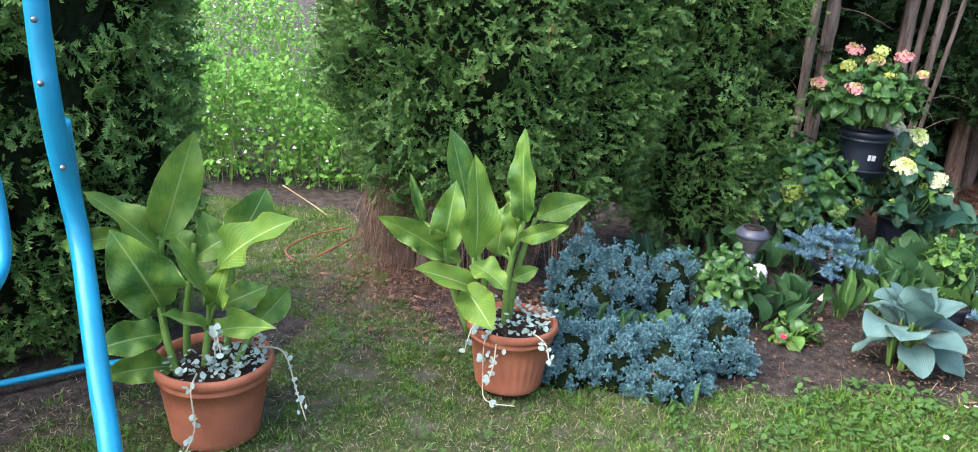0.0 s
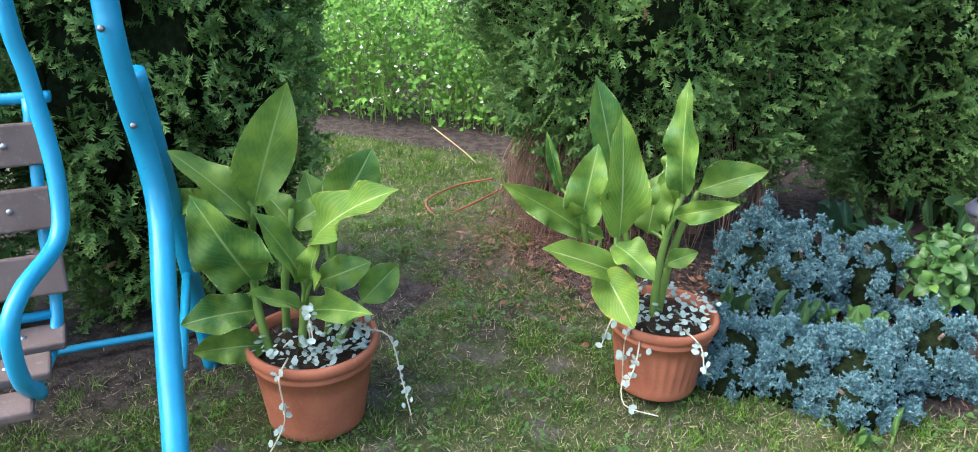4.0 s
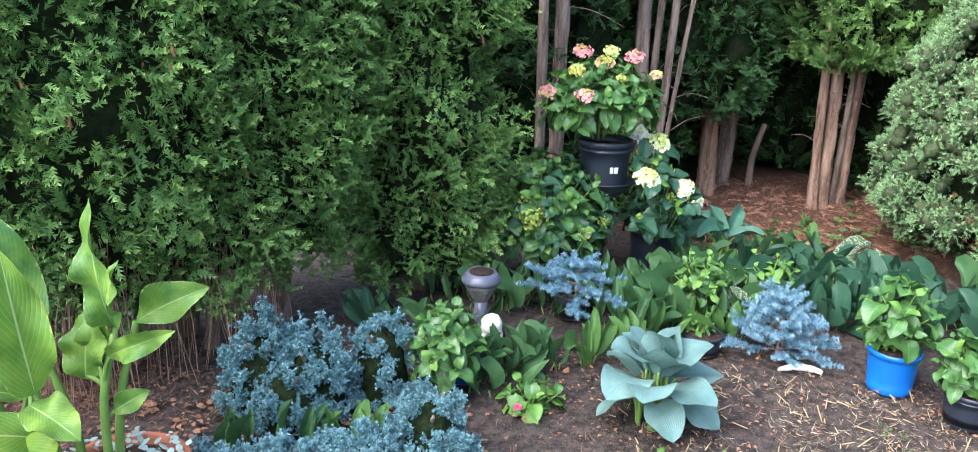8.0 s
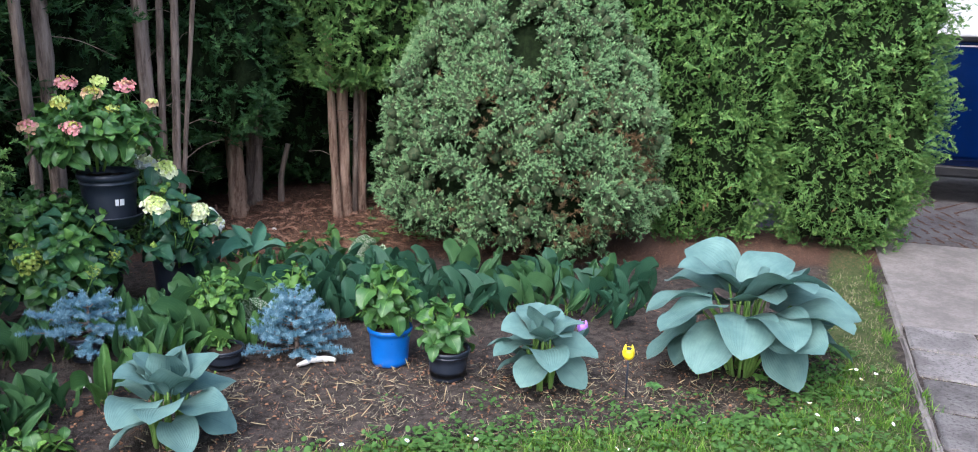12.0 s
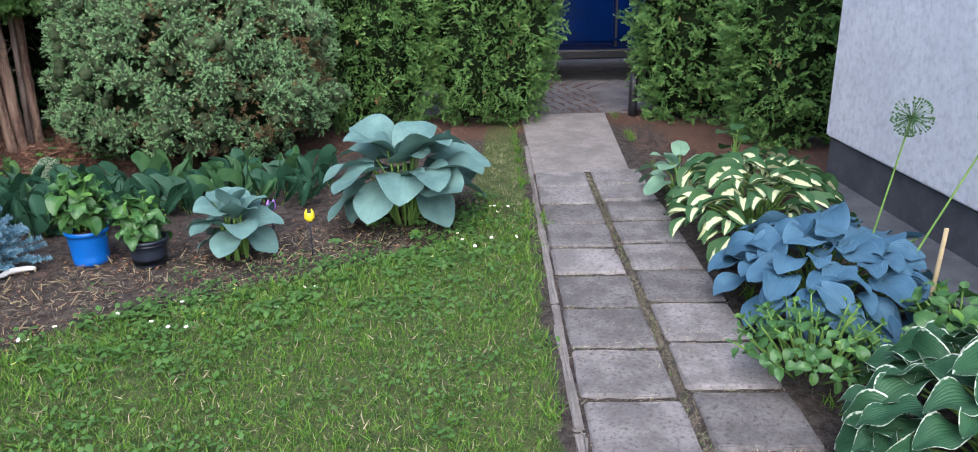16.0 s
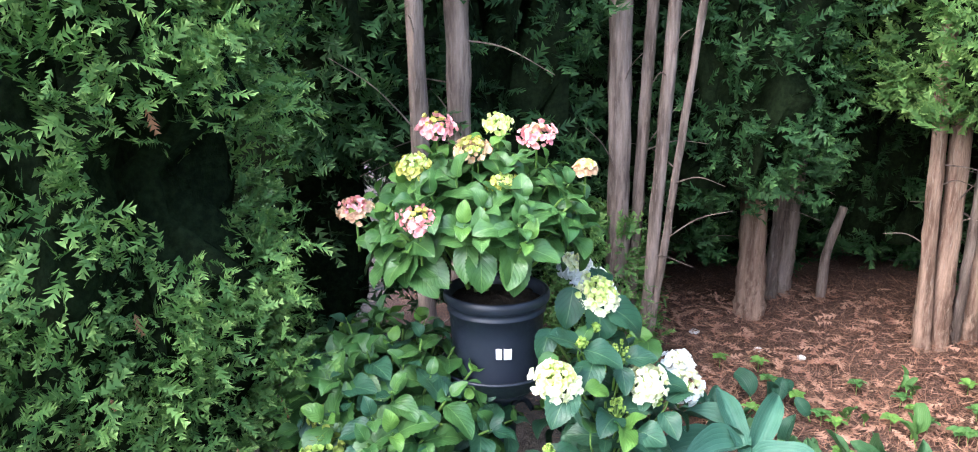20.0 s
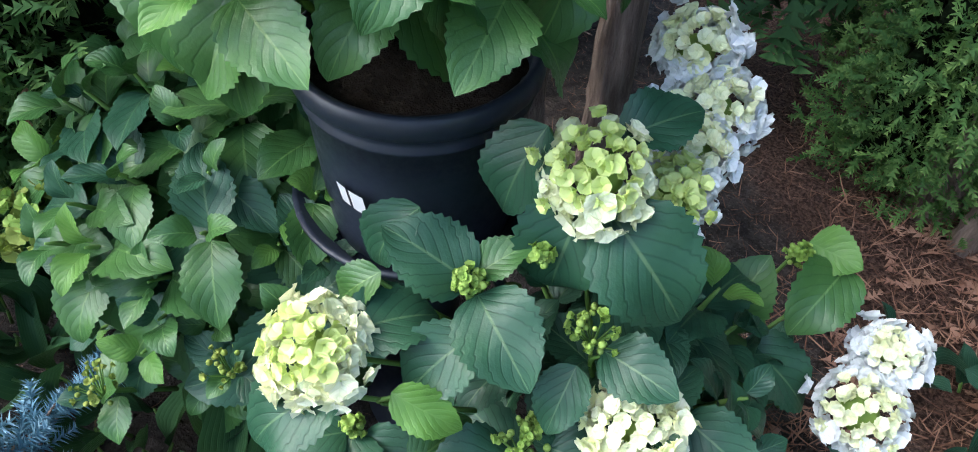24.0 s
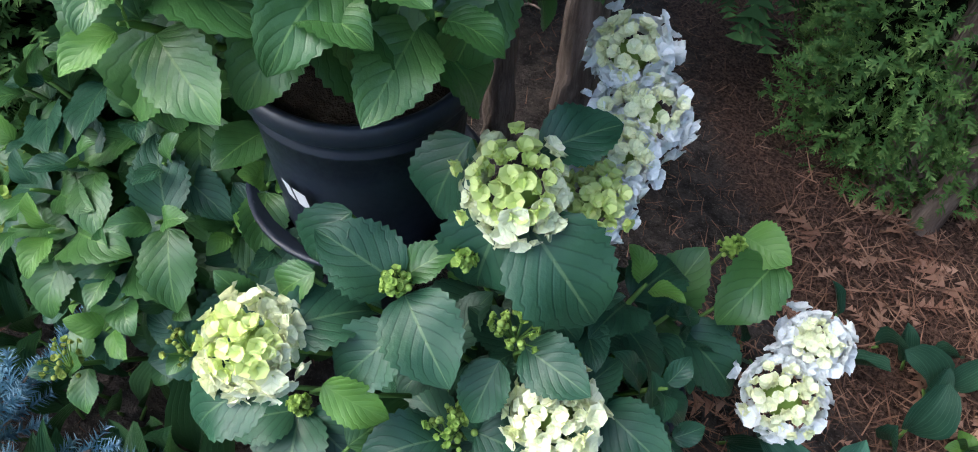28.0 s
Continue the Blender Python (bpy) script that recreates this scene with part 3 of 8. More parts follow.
def ground_sheet():
    xs = np.unique(np.concatenate([np.linspace(-60, -4, 12), np.arange(-4, 9, 0.06), np.linspace(9, 70, 14)]))
    ys = np.unique(np.concatenate([np.linspace(-60, -2, 12), np.arange(-2, 8, 0.06), np.linspace(8, 80, 16)]))
    X, Y = np.meshgrid(xs, ys)
    Z = lie(X, Y) + np.where((np.abs(X) < 9) & (np.abs(Y) < 8), rng.normal(0, 0.003, X.shape), 0) - 0.012
    s, side = along_path(X, Y)
    paved = (s > -6) & (s < 12) & (side > -0.8) & (side < 0.08)
    Z = np.where(paved, 0.003 + 0.004 * np.sin(X * 40) * np.sin(Y * 37), Z)
    n = len(xs)
    i, j = np.meshgrid(np.arange(len(ys) - 1), np.arange(n - 1), indexing="ij")
    q = (i * n + j).ravel()
    me = mesh("ground", np.stack([X, Y, Z], -1).reshape(-1, 3), np.stack([q, q + 1, q + n + 1, q + n], -1), np.stack([X.ravel(), Y.ravel()], -1))
    litter = np.clip((Y - 4.6 - 0.9 * np.maximum(0, 3 - X)) / 0.5, 0, 1) * (X > 1.6)
    line3 = 3.1 + (7.2 - X) * 0.72
    litter = np.maximum(litter, np.clip((Y - line3 + 1.15) / 0.5, 0, 1) * (X > 2.9))
    litter = litter * (np.hypot(X - 4, Y - 4) < 6)
    litter = np.maximum(litter, np.clip((-0.9 - side) / 0.3, 0, 1) * np.clip((s - 1.5) / 1.0, 0, 1) * np.clip((5.2 - s) / 0.3, 0, 1) * 0.75)
    litter = np.maximum(litter, np.exp(-(((X + 0.15) / 0.5) ** 2 + ((Y - 3.05) / 0.5) ** 2)) * 0.6)
    trod = np.exp(-(((X + 0.55) / 0.45) ** 2 + ((Y - 2.6) / 0.9) ** 2)) * 0.8
    for key, val in (("lawn", np.where(paved, 0.0, lawn_amount(X, Y))), ("litter", litter), ("trod", trod), ("scuffed", np.clip((1.5 - X) / 0.7, 0, 1))):
        at = me.attributes.new(key, "FLOAT", "POINT")
        at.data.foreach_set("value", val.ravel().astype(np.float32))
    m, nt, b = bare("garden_ground")
    p = spot(nt)
    rd = lambda k: [setattr(a := node(nt, "Attribute"), "attribute_name", k), a.outputs["Fac"]][1]
    big, mid, small = noisy(nt, 3.0, 5, 0.65, p), noisy(nt, 22.0, 5, 0.7, p), noisy(nt, 120.0, 4, 0.7, p)
    soil = blend(nt, ramp(nt, mid, 0.35, 0.65), (0.032, 0.026, 0.022), (0.09, 0.073, 0.063))
    soil = blend(nt, ramp(nt, small, 0.55, 0.7), soil, (0.15, 0.126, 0.108))
    needle = blend(nt, ramp(nt, small, 0.35, 0.65), (0.042, 0.022, 0.016), (0.155, 0.09, 0.063))
    turf = blend(nt, ramp(nt, mid, 0.35, 0.65), (0.035, 0.066, 0.016), (0.09, 0.105, 0.04))
    turf = blend(nt, ramp(nt, small, 0.5, 0.65), turf, (0.13, 0.135, 0.06))
    scuff = noisy(nt, 6.5, 4, 0.6, p)
    turf = blend(nt, calc(nt, "MULTIPLY", ramp(nt, scuff, 0.5, 0.72), rd("scuffed")), turf, blend(nt, small, (0.07, 0.062, 0.055), (0.2, 0.18, 0.16)))
    wob = lambda k, w: ramp(nt, calc(nt, "ADD", rd(k), calc(nt, "MULTIPLY_ADD", big, w, -w / 2)), 0.3, 0.7)
    col = blend(nt, wob("litter", 0.8), soil, needle)
    worn = calc(nt, "SUBTRACT", wob("lawn", 0.7), calc(nt, "MULTIPLY", ramp(nt, big, 0.5, 0.62), ramp(nt, rd("trod"), 0.05, 0.5, 0.0, 1.0)), clamp=True)
    col = blend(nt, worn, col, turf)
    put(nt, b.inputs["Base Color"], col)
    b.inputs["Roughness"].default_value, b.inputs["Specular IOR Level"].default_value = 0.95, 0.2
    bumped(nt, b, calc(nt, "ADD", mid, small), 0.9, 0.02)
    solid("ground", me, m, "garden soil with worn turf and needle litter", "ground")


ground_sheet()


# ---- paving ----
PATH_DIR, PATH_SIDE = np.array([0.839, 0.544, 0.0]), np.array([-0.544, 0.839, 0.0])


def on_path(s, side, z=0.0):
    return np.array([3.217, 0.266, 0.0]) + s * PATH_DIR + side * PATH_SIDE + (0, 0, z)


path = thing("pavement", on_path(0, 0), "garden path of square grey concrete slabs in two rows", "path", kind="structure")
slab_meshes = []
for k in range(5):
    bm = slab(0.338, 0.336, 0.06, 0.016, 2)
    bmesh.ops.subdivide_edges(bm, edges=bm.edges[:], cuts=2, use_grid_fill=True)
    for v in bm.verts:
        v.co += Vector(rng.normal(0, 0.0018, 3))
    me = bpy.data.meshes.new("paving_slab")
    bm.to_mesh(me)
    bm.free()
    me.materials.append(CONCRETE)
    slab_meshes.append(me)
PATH_TURN = math.degrees(math.atan2(0.544, 0.839))
for row in range(-9, 8):
    for colm, side in enumerate((-0.17, -0.548)):
        p = on_path((row + 0.5) * 0.369 + (0.05 if colm else 0), side - 0.003 * (row % 3), -0.045 + rng.normal(0, 0.002))
        part("paving_slab", slab_meshes[(row * 2 + colm * 3) % 5], None, path, pose(*p, rng.normal(0, 0.5), rng.normal(0, 0.5), PATH_TURN + rng.normal(0, 0.6)))
# Kerb of narrow concrete edging along the lawn
for k in range(-4, 4):
    bm = slab(0.96, 0.034, 0.12, 0.012, 2)
    bmesh.ops.subdivide_edges(bm, edges=bm.edges[:], cuts=3, use_grid_fill=True)
    for v in bm.verts:
        v.co += Vector(rng.normal(0, 0.004, 3))
    part("kerb_stone", bm, CONCRETE_PALE, path, pose(*on_path(k * 0.98 + 0.3, 0.024, -0.11), 0, 0, PATH_TURN))


def sheet(outline, z, depth=0.05):
    """A flat prism from a ring of x, y."""
    bm = bmesh.new()
    vs = [bm.verts.new((x, y, z)) for x, y in outline]
    f = bm.faces.new(vs)
    g = bmesh.ops.extrude_face_region(bm, geom=[f])
    for v in g["geom"]:
        if isinstance(v, bmesh.types.BMVert):
            v.co.z -= depth
    bmesh.ops.recalc_face_normals(bm, faces=bm.faces[:])
    bmesh.ops.bevel(bm, geom=bm.edges[:], offset=0.006, segments=1, affect="EDGES")
    return bm


a, b, c, d = on_path(2.93, 0.0), on_path(3.0, -0.66), on_path(5.0, -0.76), on_path(4.97, 0.02)
solid("pavement_slab", sheet([tuple(a[:2]), tuple(b[:2]), tuple(c[:2]), tuple(d[:2])], 0.012), CONCRETE_PALE, "large cast concrete slab leading to the yard", "pavement")
a, b, c, d = on_path(5.02, 6.0), on_path(5.02, -4.0), on_path(12, -6.0), on_path(12, 8.0)
solid("yard", sheet([tuple(a[:2]), tuple(b[:2]), tuple(c[:2]), tuple(d[:2])], 0.004), YARD, "worn grey concrete yard with damp patches", "yard")

# ---- house wall ----
WALL_DIR = unit(np.array([0.82, 0.572, 0.0]))
CORNER = np.array([6.58, 0.19, 0.0])
WALL_TURN = math.degrees(math.atan2(WALL_DIR[1], WALL_DIR[0]))


def wall_bm(x0, x1, depth, z0, z1, bevel):
    bm = bmesh.new()
    bmesh.ops.create_cube(bm, size=1)
    bmesh.ops.scale(bm, vec=(x1 - x0, depth, z1 - z0), verts=bm.verts)
    bmesh.ops.translate(bm, vec=((x0 + x1) / 2, -depth / 2, (z0 + z1) / 2), verts=bm.verts)
    bmesh.ops.bevel(bm, geom=bm.edges[:], offset=bevel, segments=2, affect="EDGES")
    return bm


wall_pose = pose(*CORNER, 0, 0, WALL_TURN)
house = thing("house_wall", CORNER, "white rendered house wall over a grey plinth", "house", kind="structure", turn=WALL_TURN)
part("wall", wall_bm(-5.6, 0.0, 5.0, 0.28, 5.2, 0.015), RENDER_WHITE, house, wall_pose)
part("plinth", wall_bm(-5.6, -0.02, 4.9, -0.1, 0.28, 0.01), PLINTH, house, wall_pose @ Matrix.Translation((0, -0.025, 0)))
part("apron", wall_bm(-5.6, -0.2, 0.33, -0.1, 0.03, 0.012), PLINTH, house, wall_pose @ Matrix.Translation((0, 0.3, 0)))

# ---- thuja hedge plants ----


def spray_piece(segs=7, gen=None):
    """A flat fan of scaly twigs: one connected piece of triangles, from the origin to (0, 1, 0)."""
    gen = gen or rng
    t = np.linspace(0, 1, segs + 1)
    V = [(0.02 * gen.normal(), s, -0.16 * s * s) for s in t]
    U = [(0.5, 0.55 * s) for s in t]
    F = []
    for k in range(segs):
        for side in (-1, 1):
            s = t[k]
            ln = (0.36 - 0.3 * abs(s - 0.35)) * gen.uniform(0.65, 1.2)
            an = gen.uniform(0.55, 1.15)
            d = np.array([side * np.sin(an), np.cos(an), gen.normal(-0.1, 0.16)])
            n = len(V)
            V.append(tuple(np.array(V[k]) * 0.5 + np.array(V[k + 1]) * 0.5 + d * ln))
            U.append((0.5, min(1.0, 0.55 * s + 0.5)))
            F.append((k, n, k + 1) if side < 0 else (k, k + 1, n))
    return np.array(V, float), np.array(F), np.array(U, float)


SPRAYS = [spray_piece(5, np.random.default_rng(40 + k)) for k in range(4)]


def lump(theta, z, seed):
    """A smooth bumpy field, for the relief of a clipped hedge."""
    return (np.sin(theta * 5 + seed) * np.cos(z * 4.3 + seed * 1.7) + 0.6 * np.sin(theta * 11 + z * 7 + seed * 2.1) + 0.5 * np.cos(theta * 7 - z * 11 + seed))


def hedge_surface(cx, cy, a, b, turn, z0, z1, seed, power, rough, theta, z, push=0.0):
    """Points and outward normals on a clipped column."""
    c, s = np.cos(theta), np.sin(theta)
    r = (np.abs(c / a) ** power + np.abs(s / b) ** power) ** (-1 / power)
    h = np.clip((z - z0) / (z1 - z0), 0, 1)
    taper = np.interp(h, [0, 0.1, 0.3, 0.7, 1.0], [0.72, 0.9, 1.0, 0.98, 0.7])
    r = r * taper + rough * lump(theta, z, seed) + push
    x, y = r * c, r * s
    nx, ny = np.sign(c) * np.abs(r * c / a) ** (power - 1) / a, np.sign(s) * np.abs(r * s / b) ** (power - 1) / b
    n = unit(np.stack([nx, ny, 0.1 * np.ones_like(nx)], -1))
    ca, sa = np.cos(turn), np.sin(turn)
    R = np.array([[ca, -sa, 0], [sa, ca, 0], [0, 0, 1]])
    return np.stack([x, y, z], -1) @ R.T + (cx, cy, 0), n @ R.T


def thuja(name, label, cx, cy, a, b, turn=0.0, z0=0.12, z1=2.7, n=3000, seed=1, power=3.0, rough=0.035, size=0.11, mat=None, faces=None, group="hedge plants", trunk=True, brown=0, deep=0.1, dense=1.0, hollow=None, twigs=0, stems=()):
    """One clipped thuja: a core coloured near-black for the shade inside, a coat of flat sprays, its trunk, a few dead
    sprays. faces: the side that the coat is thickest on, in degrees. hollow: the middle and radii of a gap in the coat.
    """
    gap = lambda Q: np.zeros(len(Q), bool) if hollow is None else (((Q - hollow[0]) / hollow[1]) ** 2).sum(1) < 1
    gen = np.random.default_rng(seed)
    turn = radians(turn)
    ob = thing(name, (cx, cy, 0), label, "hedge", group)
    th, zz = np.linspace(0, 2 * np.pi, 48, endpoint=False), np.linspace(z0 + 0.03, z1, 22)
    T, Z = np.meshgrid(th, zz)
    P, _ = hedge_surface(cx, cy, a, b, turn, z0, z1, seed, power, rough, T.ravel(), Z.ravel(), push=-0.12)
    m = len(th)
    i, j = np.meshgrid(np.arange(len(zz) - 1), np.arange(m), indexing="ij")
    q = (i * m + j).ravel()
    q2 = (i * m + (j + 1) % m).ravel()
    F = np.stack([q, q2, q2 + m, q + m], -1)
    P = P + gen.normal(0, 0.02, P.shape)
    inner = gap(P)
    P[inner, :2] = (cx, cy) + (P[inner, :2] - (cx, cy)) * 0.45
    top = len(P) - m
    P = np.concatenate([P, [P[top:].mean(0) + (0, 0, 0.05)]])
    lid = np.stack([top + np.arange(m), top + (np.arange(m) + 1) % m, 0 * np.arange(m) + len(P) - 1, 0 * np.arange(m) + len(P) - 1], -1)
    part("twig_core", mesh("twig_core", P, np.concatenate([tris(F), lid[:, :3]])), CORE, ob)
    kinds = []
    for k in range(4):
        each = 7
        tufts = n // 4 // each
        theta = gen.uniform(0, 2 * np.pi, tufts)
        if faces is not None:
            mid, half = radians(faces[0]) - turn, radians(faces[1])
            theta = mid + gen.uniform(-half, half, tufts)
        z = z0 - 0.03 + (min(z1, 2.45) - z0) * gen.uniform(0, 1, tufts) ** dense
        z = np.where(gen.uniform(0, 1, tufts) < 0.04, z + (z1 - 2.45) if z1 > 2.45 else z, z)
        P, N = hedge_surface(cx, cy, a, b, turn, z0, z1, seed, power, rough, theta, z)
        P = P - N * (gen.uniform(-0.4, 1, tufts) * deep)[:, None]
        lead = unit(N + np.array([0, 0, 1]) * gen.uniform(-0.4, 0.8, tufts)[:, None] + gen.normal(0, 0.3, (tufts, 3)))
        kept = ~gap(P)
        P, N, lead = P[kept], N[kept], lead[kept]
        P, N, lead = np.repeat(P, each, 0), np.repeat(N, each, 0), np.repeat(lead, each, 0)
        cnt = len(P)
        P = P + gen.normal(0, 0.026, P.shape)
        along = unit(lead + gen.normal(0, 0.42, (cnt, 3)))
        face = unit(np.cross(along, gen.normal(0, 1, (cnt, 3))) + 0.55 * N + np.array([0, 0, 0.9]))
        kinds.append(strew(SPRAYS[k], P - along * size * 0.35, bases(along, face), gen.uniform(0.55, 1.2, cnt) * size * np.where(P[:, 2] > 2.5, 1.8, 1.0)))
    # The top, and a thinner coat all round
    cnt = 140 + int(260 * a)
    q, an = np.sqrt(gen.uniform(0, 1, cnt)) * 0.75, gen.uniform(0, 2 * np.pi, cnt)
    C, _ = hedge_surface(cx, cy, a, b, turn, z0, z1, seed, power, rough, an, np.full(cnt, z1 - 0.02))
    C = np.array([cx, cy, z1]) + (C - (cx, cy, z1)) * (q / 0.75)[:, None] * (1, 1, 0.3) + (0, 0, 0.05) * (1 - q[:, None])
    up = unit(gen.normal(0, 0.5, (cnt, 3)) + (0, 0, 0.7))
    kinds.append(strew(SPRAYS[0], C - up * 0.05, bases(up, gen.normal(0, 1, (cnt, 3))), gen.uniform(1.6, 2.6, cnt) * size))
    cnt = 500 if z1 < 3 else 1100
    C, N = hedge_surface(cx, cy, a, b, turn, z0, z1, seed, power, rough, gen.uniform(0, 2 * np.pi, cnt), gen.uniform(z0, z1, cnt), push=-0.08)
    clear = ~gap(C)
    C, N, cnt = C[clear], N[clear], int(clear.sum())
    up = unit(N + gen.normal(0, 0.5, (cnt, 3)) + (0, 0, 0.4))
    kinds.append(strew(SPRAYS[1], C - up * 0.04, bases(up, N + (0, 0, 0.5)), gen.uniform(0.75, 1.15, cnt) * size))
    part("foliage", mesh("foliage", *join(*kinds), smooth=False), mat or THUJA, ob)
    if brown:
        mid, half = (radians(faces[0]) - turn, radians(faces[1]) * 0.8) if faces else (0, np.pi)
        P, N = hedge_surface(cx, cy, a, b, turn, z0, z1, seed, power, rough, mid + gen.uniform(-half, half, brown), gen.uniform(z0 + 0.1, z0 + 1.3, brown))
        along = unit(N * 0.5 - np.array([0, 0, 0.8]) + gen.normal(0, 0.4, P.shape))
        part("dead_sprays", mesh("dead_sprays", *strew(SPRAYS[0], P, bases(along, N), gen.uniform(0.03, 0.06, brown)), smooth=False), BROWN_SPRAY, ob, label="dry brown sprays")
    if twigs:
        # Bare dead twigs hanging to the ground under the coat
        th = np.where(gen.uniform(0, 1, twigs) < 0.6, gen.normal(3.9, 0.35, twigs), gen.uniform(3.2, 5.9, twigs)) - turn
        P, N = hedge_surface(cx, cy, a, b, turn, z0, z1, seed, power, rough, th, np.full(twigs, z0 + 0.12), push=-0.06)
        bits = []
        for q, w in zip(P, N):
            foot = q + w * gen.uniform(-0.1, 0.12) + gen.normal(0, 0.05, 3)
            foot[2] = gen.uniform(0.0, 0.05) + float(lie(foot[0], foot[1]))
            q = q + (0, 0, gen.uniform(0.0, 0.2))
            bits.append(tube([q, (q + foot) / 2 + w * gen.normal(0.02, 0.03), foot], [0.0022, 0.0012], 4, 6, cap=False))
        part("bare_twig", mesh("bare_twig", *join(*bits)), DEAD_TWIG, ob, label="dead brown twigs under the hedge", kind="stuff")
    for sx, sy in stems:
        part("stem", tube([(sx, sy, -0.05), (sx + gen.normal(0, 0.02), sy + 0.02, 0.2), (sx + gen.normal(0, 0.05), sy + 0.06, 0.55)], [0.035, 0.026, 0.02], 9, rough=0.1, seed=int(sx * 100) % 50), BARK, ob)
    if trunk:
        part("trunk", tube([(cx, cy, -0.05), (cx + 0.02, cy, 0.6), (cx, cy + 0.02, 1.6)], [0.07, 0.06, 0.04], 10, rough=0.06, seed=seed), BARK, ob)
    return ob


GREEN_HEDGE = "clipped green thuja hedge plant with flat scaly sprays"
thuja("thuja", GREEN_HEDGE, 0.19, 3.6, 0.9, 0.62, 41.6, 0.34, 2.9, 23000, 3, 3.2, 0.05, 0.07, faces=(-60, 130), brown=16, twigs=420, stems=((-0.2, 3.12), (-0.3, 3.2), (-0.12, 3.02), (0.1, 3.3), (0.35, 3.45), (0.6, 3.75)))
thuja("thuja", GREEN_HEDGE, 1.25, 4.22, 0.42, 0.4, 30, 0.1, 2.8, 11500, 5, 2.4, 0.07, 0.066, faces=(-60, 120), brown=9, hollow=(np.array([1.69, 4.08, 1.12]), np.array([0.33, 0.38, 0.16])))
thuja("thuja", GREEN_HEDGE, -1.42, 2.1, 0.52, 0.42, 47, 0.03, 2.8, 11000, 8, 3.0, 0.04, 0.07, faces=(-45, 125), brown=3)
thuja("thuja", GREEN_HEDGE, -2.07, 1.4, 0.5, 0.42, 47, 0.03, 2.8, 6000, 9, 3.0, 0.04, 0.08, faces=(-45, 110), brown=2)
thuja("thuja", GREEN_HEDGE, -2.74, 0.68, 0.55, 0.42, 47, 0.03, 2.8, 3000, 10, 3.0, 0.04, 0.08, faces=(-45, 110))
# The clipped hedge beside the yard, and the one beyond the path
thuja("thuja", GREEN_HEDGE, 5.55, 5.0, 0.75, 0.5, -40, 0.06, 2.9, 6500, 12, 3.0, 0.045, 0.082, faces=(-130, 100), brown=6)
thuja("thuja", GREEN_HEDGE, 6.29, 4.01, 0.75, 0.52, -40, 0.06, 2.9, 16000, 13, 3.0, 0.06, 0.059, faces=(-130, 110), brown=12)
thuja("thuja", GREEN_HEDGE, 7.12, 3.15, 0.55, 0.5, -40, 0.05, 2.9, 14500, 14, 2.8, 0.06, 0.059, faces=(-130, 130), brown=14)
thuja("thuja", GREEN_HEDGE, 8.14, 1.6, 0.55, 0.5, -57, 0.03, 2.9, 8000, 15, 2.8, 0.05, 0.078, faces=(170, 120), brown=8)
thuja("thuja", GREEN_HEDGE, 7.65, 0.6, 0.6, 0.5, -57, 0.03, 2.9, 8000, 16, 2.8, 0.05, 0.078, faces=(170, 120), brown=8)
# The tall trees in the corner, bare below; unseen tops raised to shade it
TALL = "tall thuja with a bare trunk and dark foliage above"
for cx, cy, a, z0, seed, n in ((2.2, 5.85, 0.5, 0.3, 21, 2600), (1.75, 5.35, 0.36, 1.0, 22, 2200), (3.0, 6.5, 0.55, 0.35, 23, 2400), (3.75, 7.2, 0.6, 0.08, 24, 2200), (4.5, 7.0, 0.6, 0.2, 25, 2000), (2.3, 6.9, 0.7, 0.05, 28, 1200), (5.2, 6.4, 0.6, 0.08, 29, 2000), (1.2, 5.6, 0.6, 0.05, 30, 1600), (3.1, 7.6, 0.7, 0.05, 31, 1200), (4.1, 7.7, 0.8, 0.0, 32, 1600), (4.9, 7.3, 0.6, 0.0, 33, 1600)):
    thuja("thuja", TALL, cx, cy, a, a * 0.9, 0, z0, 5.2, n, seed, 2.2, 0.08, 0.12, mat=THUJA_SHADED, faces=(-90, 120), group="corner trees", trunk=False, deep=0.3, dense=1.4)
thuja("thuja", TALL, 4.45, 5.75, 0.55, 0.5, 0, 1.12, 4.6, 7000, 26, 2.2, 0.09, 0.1, faces=(-110, 150), group="corner trees", trunk=False, deep=0.25, dense=1.4)
thuja("thuja", TALL, 3.35, 5.95, 0.42, 0.42, 0, 0.72, 5.0, 3600, 27, 2.2, 0.09, 0.1, mat=THUJA_SHADED, faces=(-110, 150), group="corner trees", trunk=False, deep=0.25, dense=1.4)


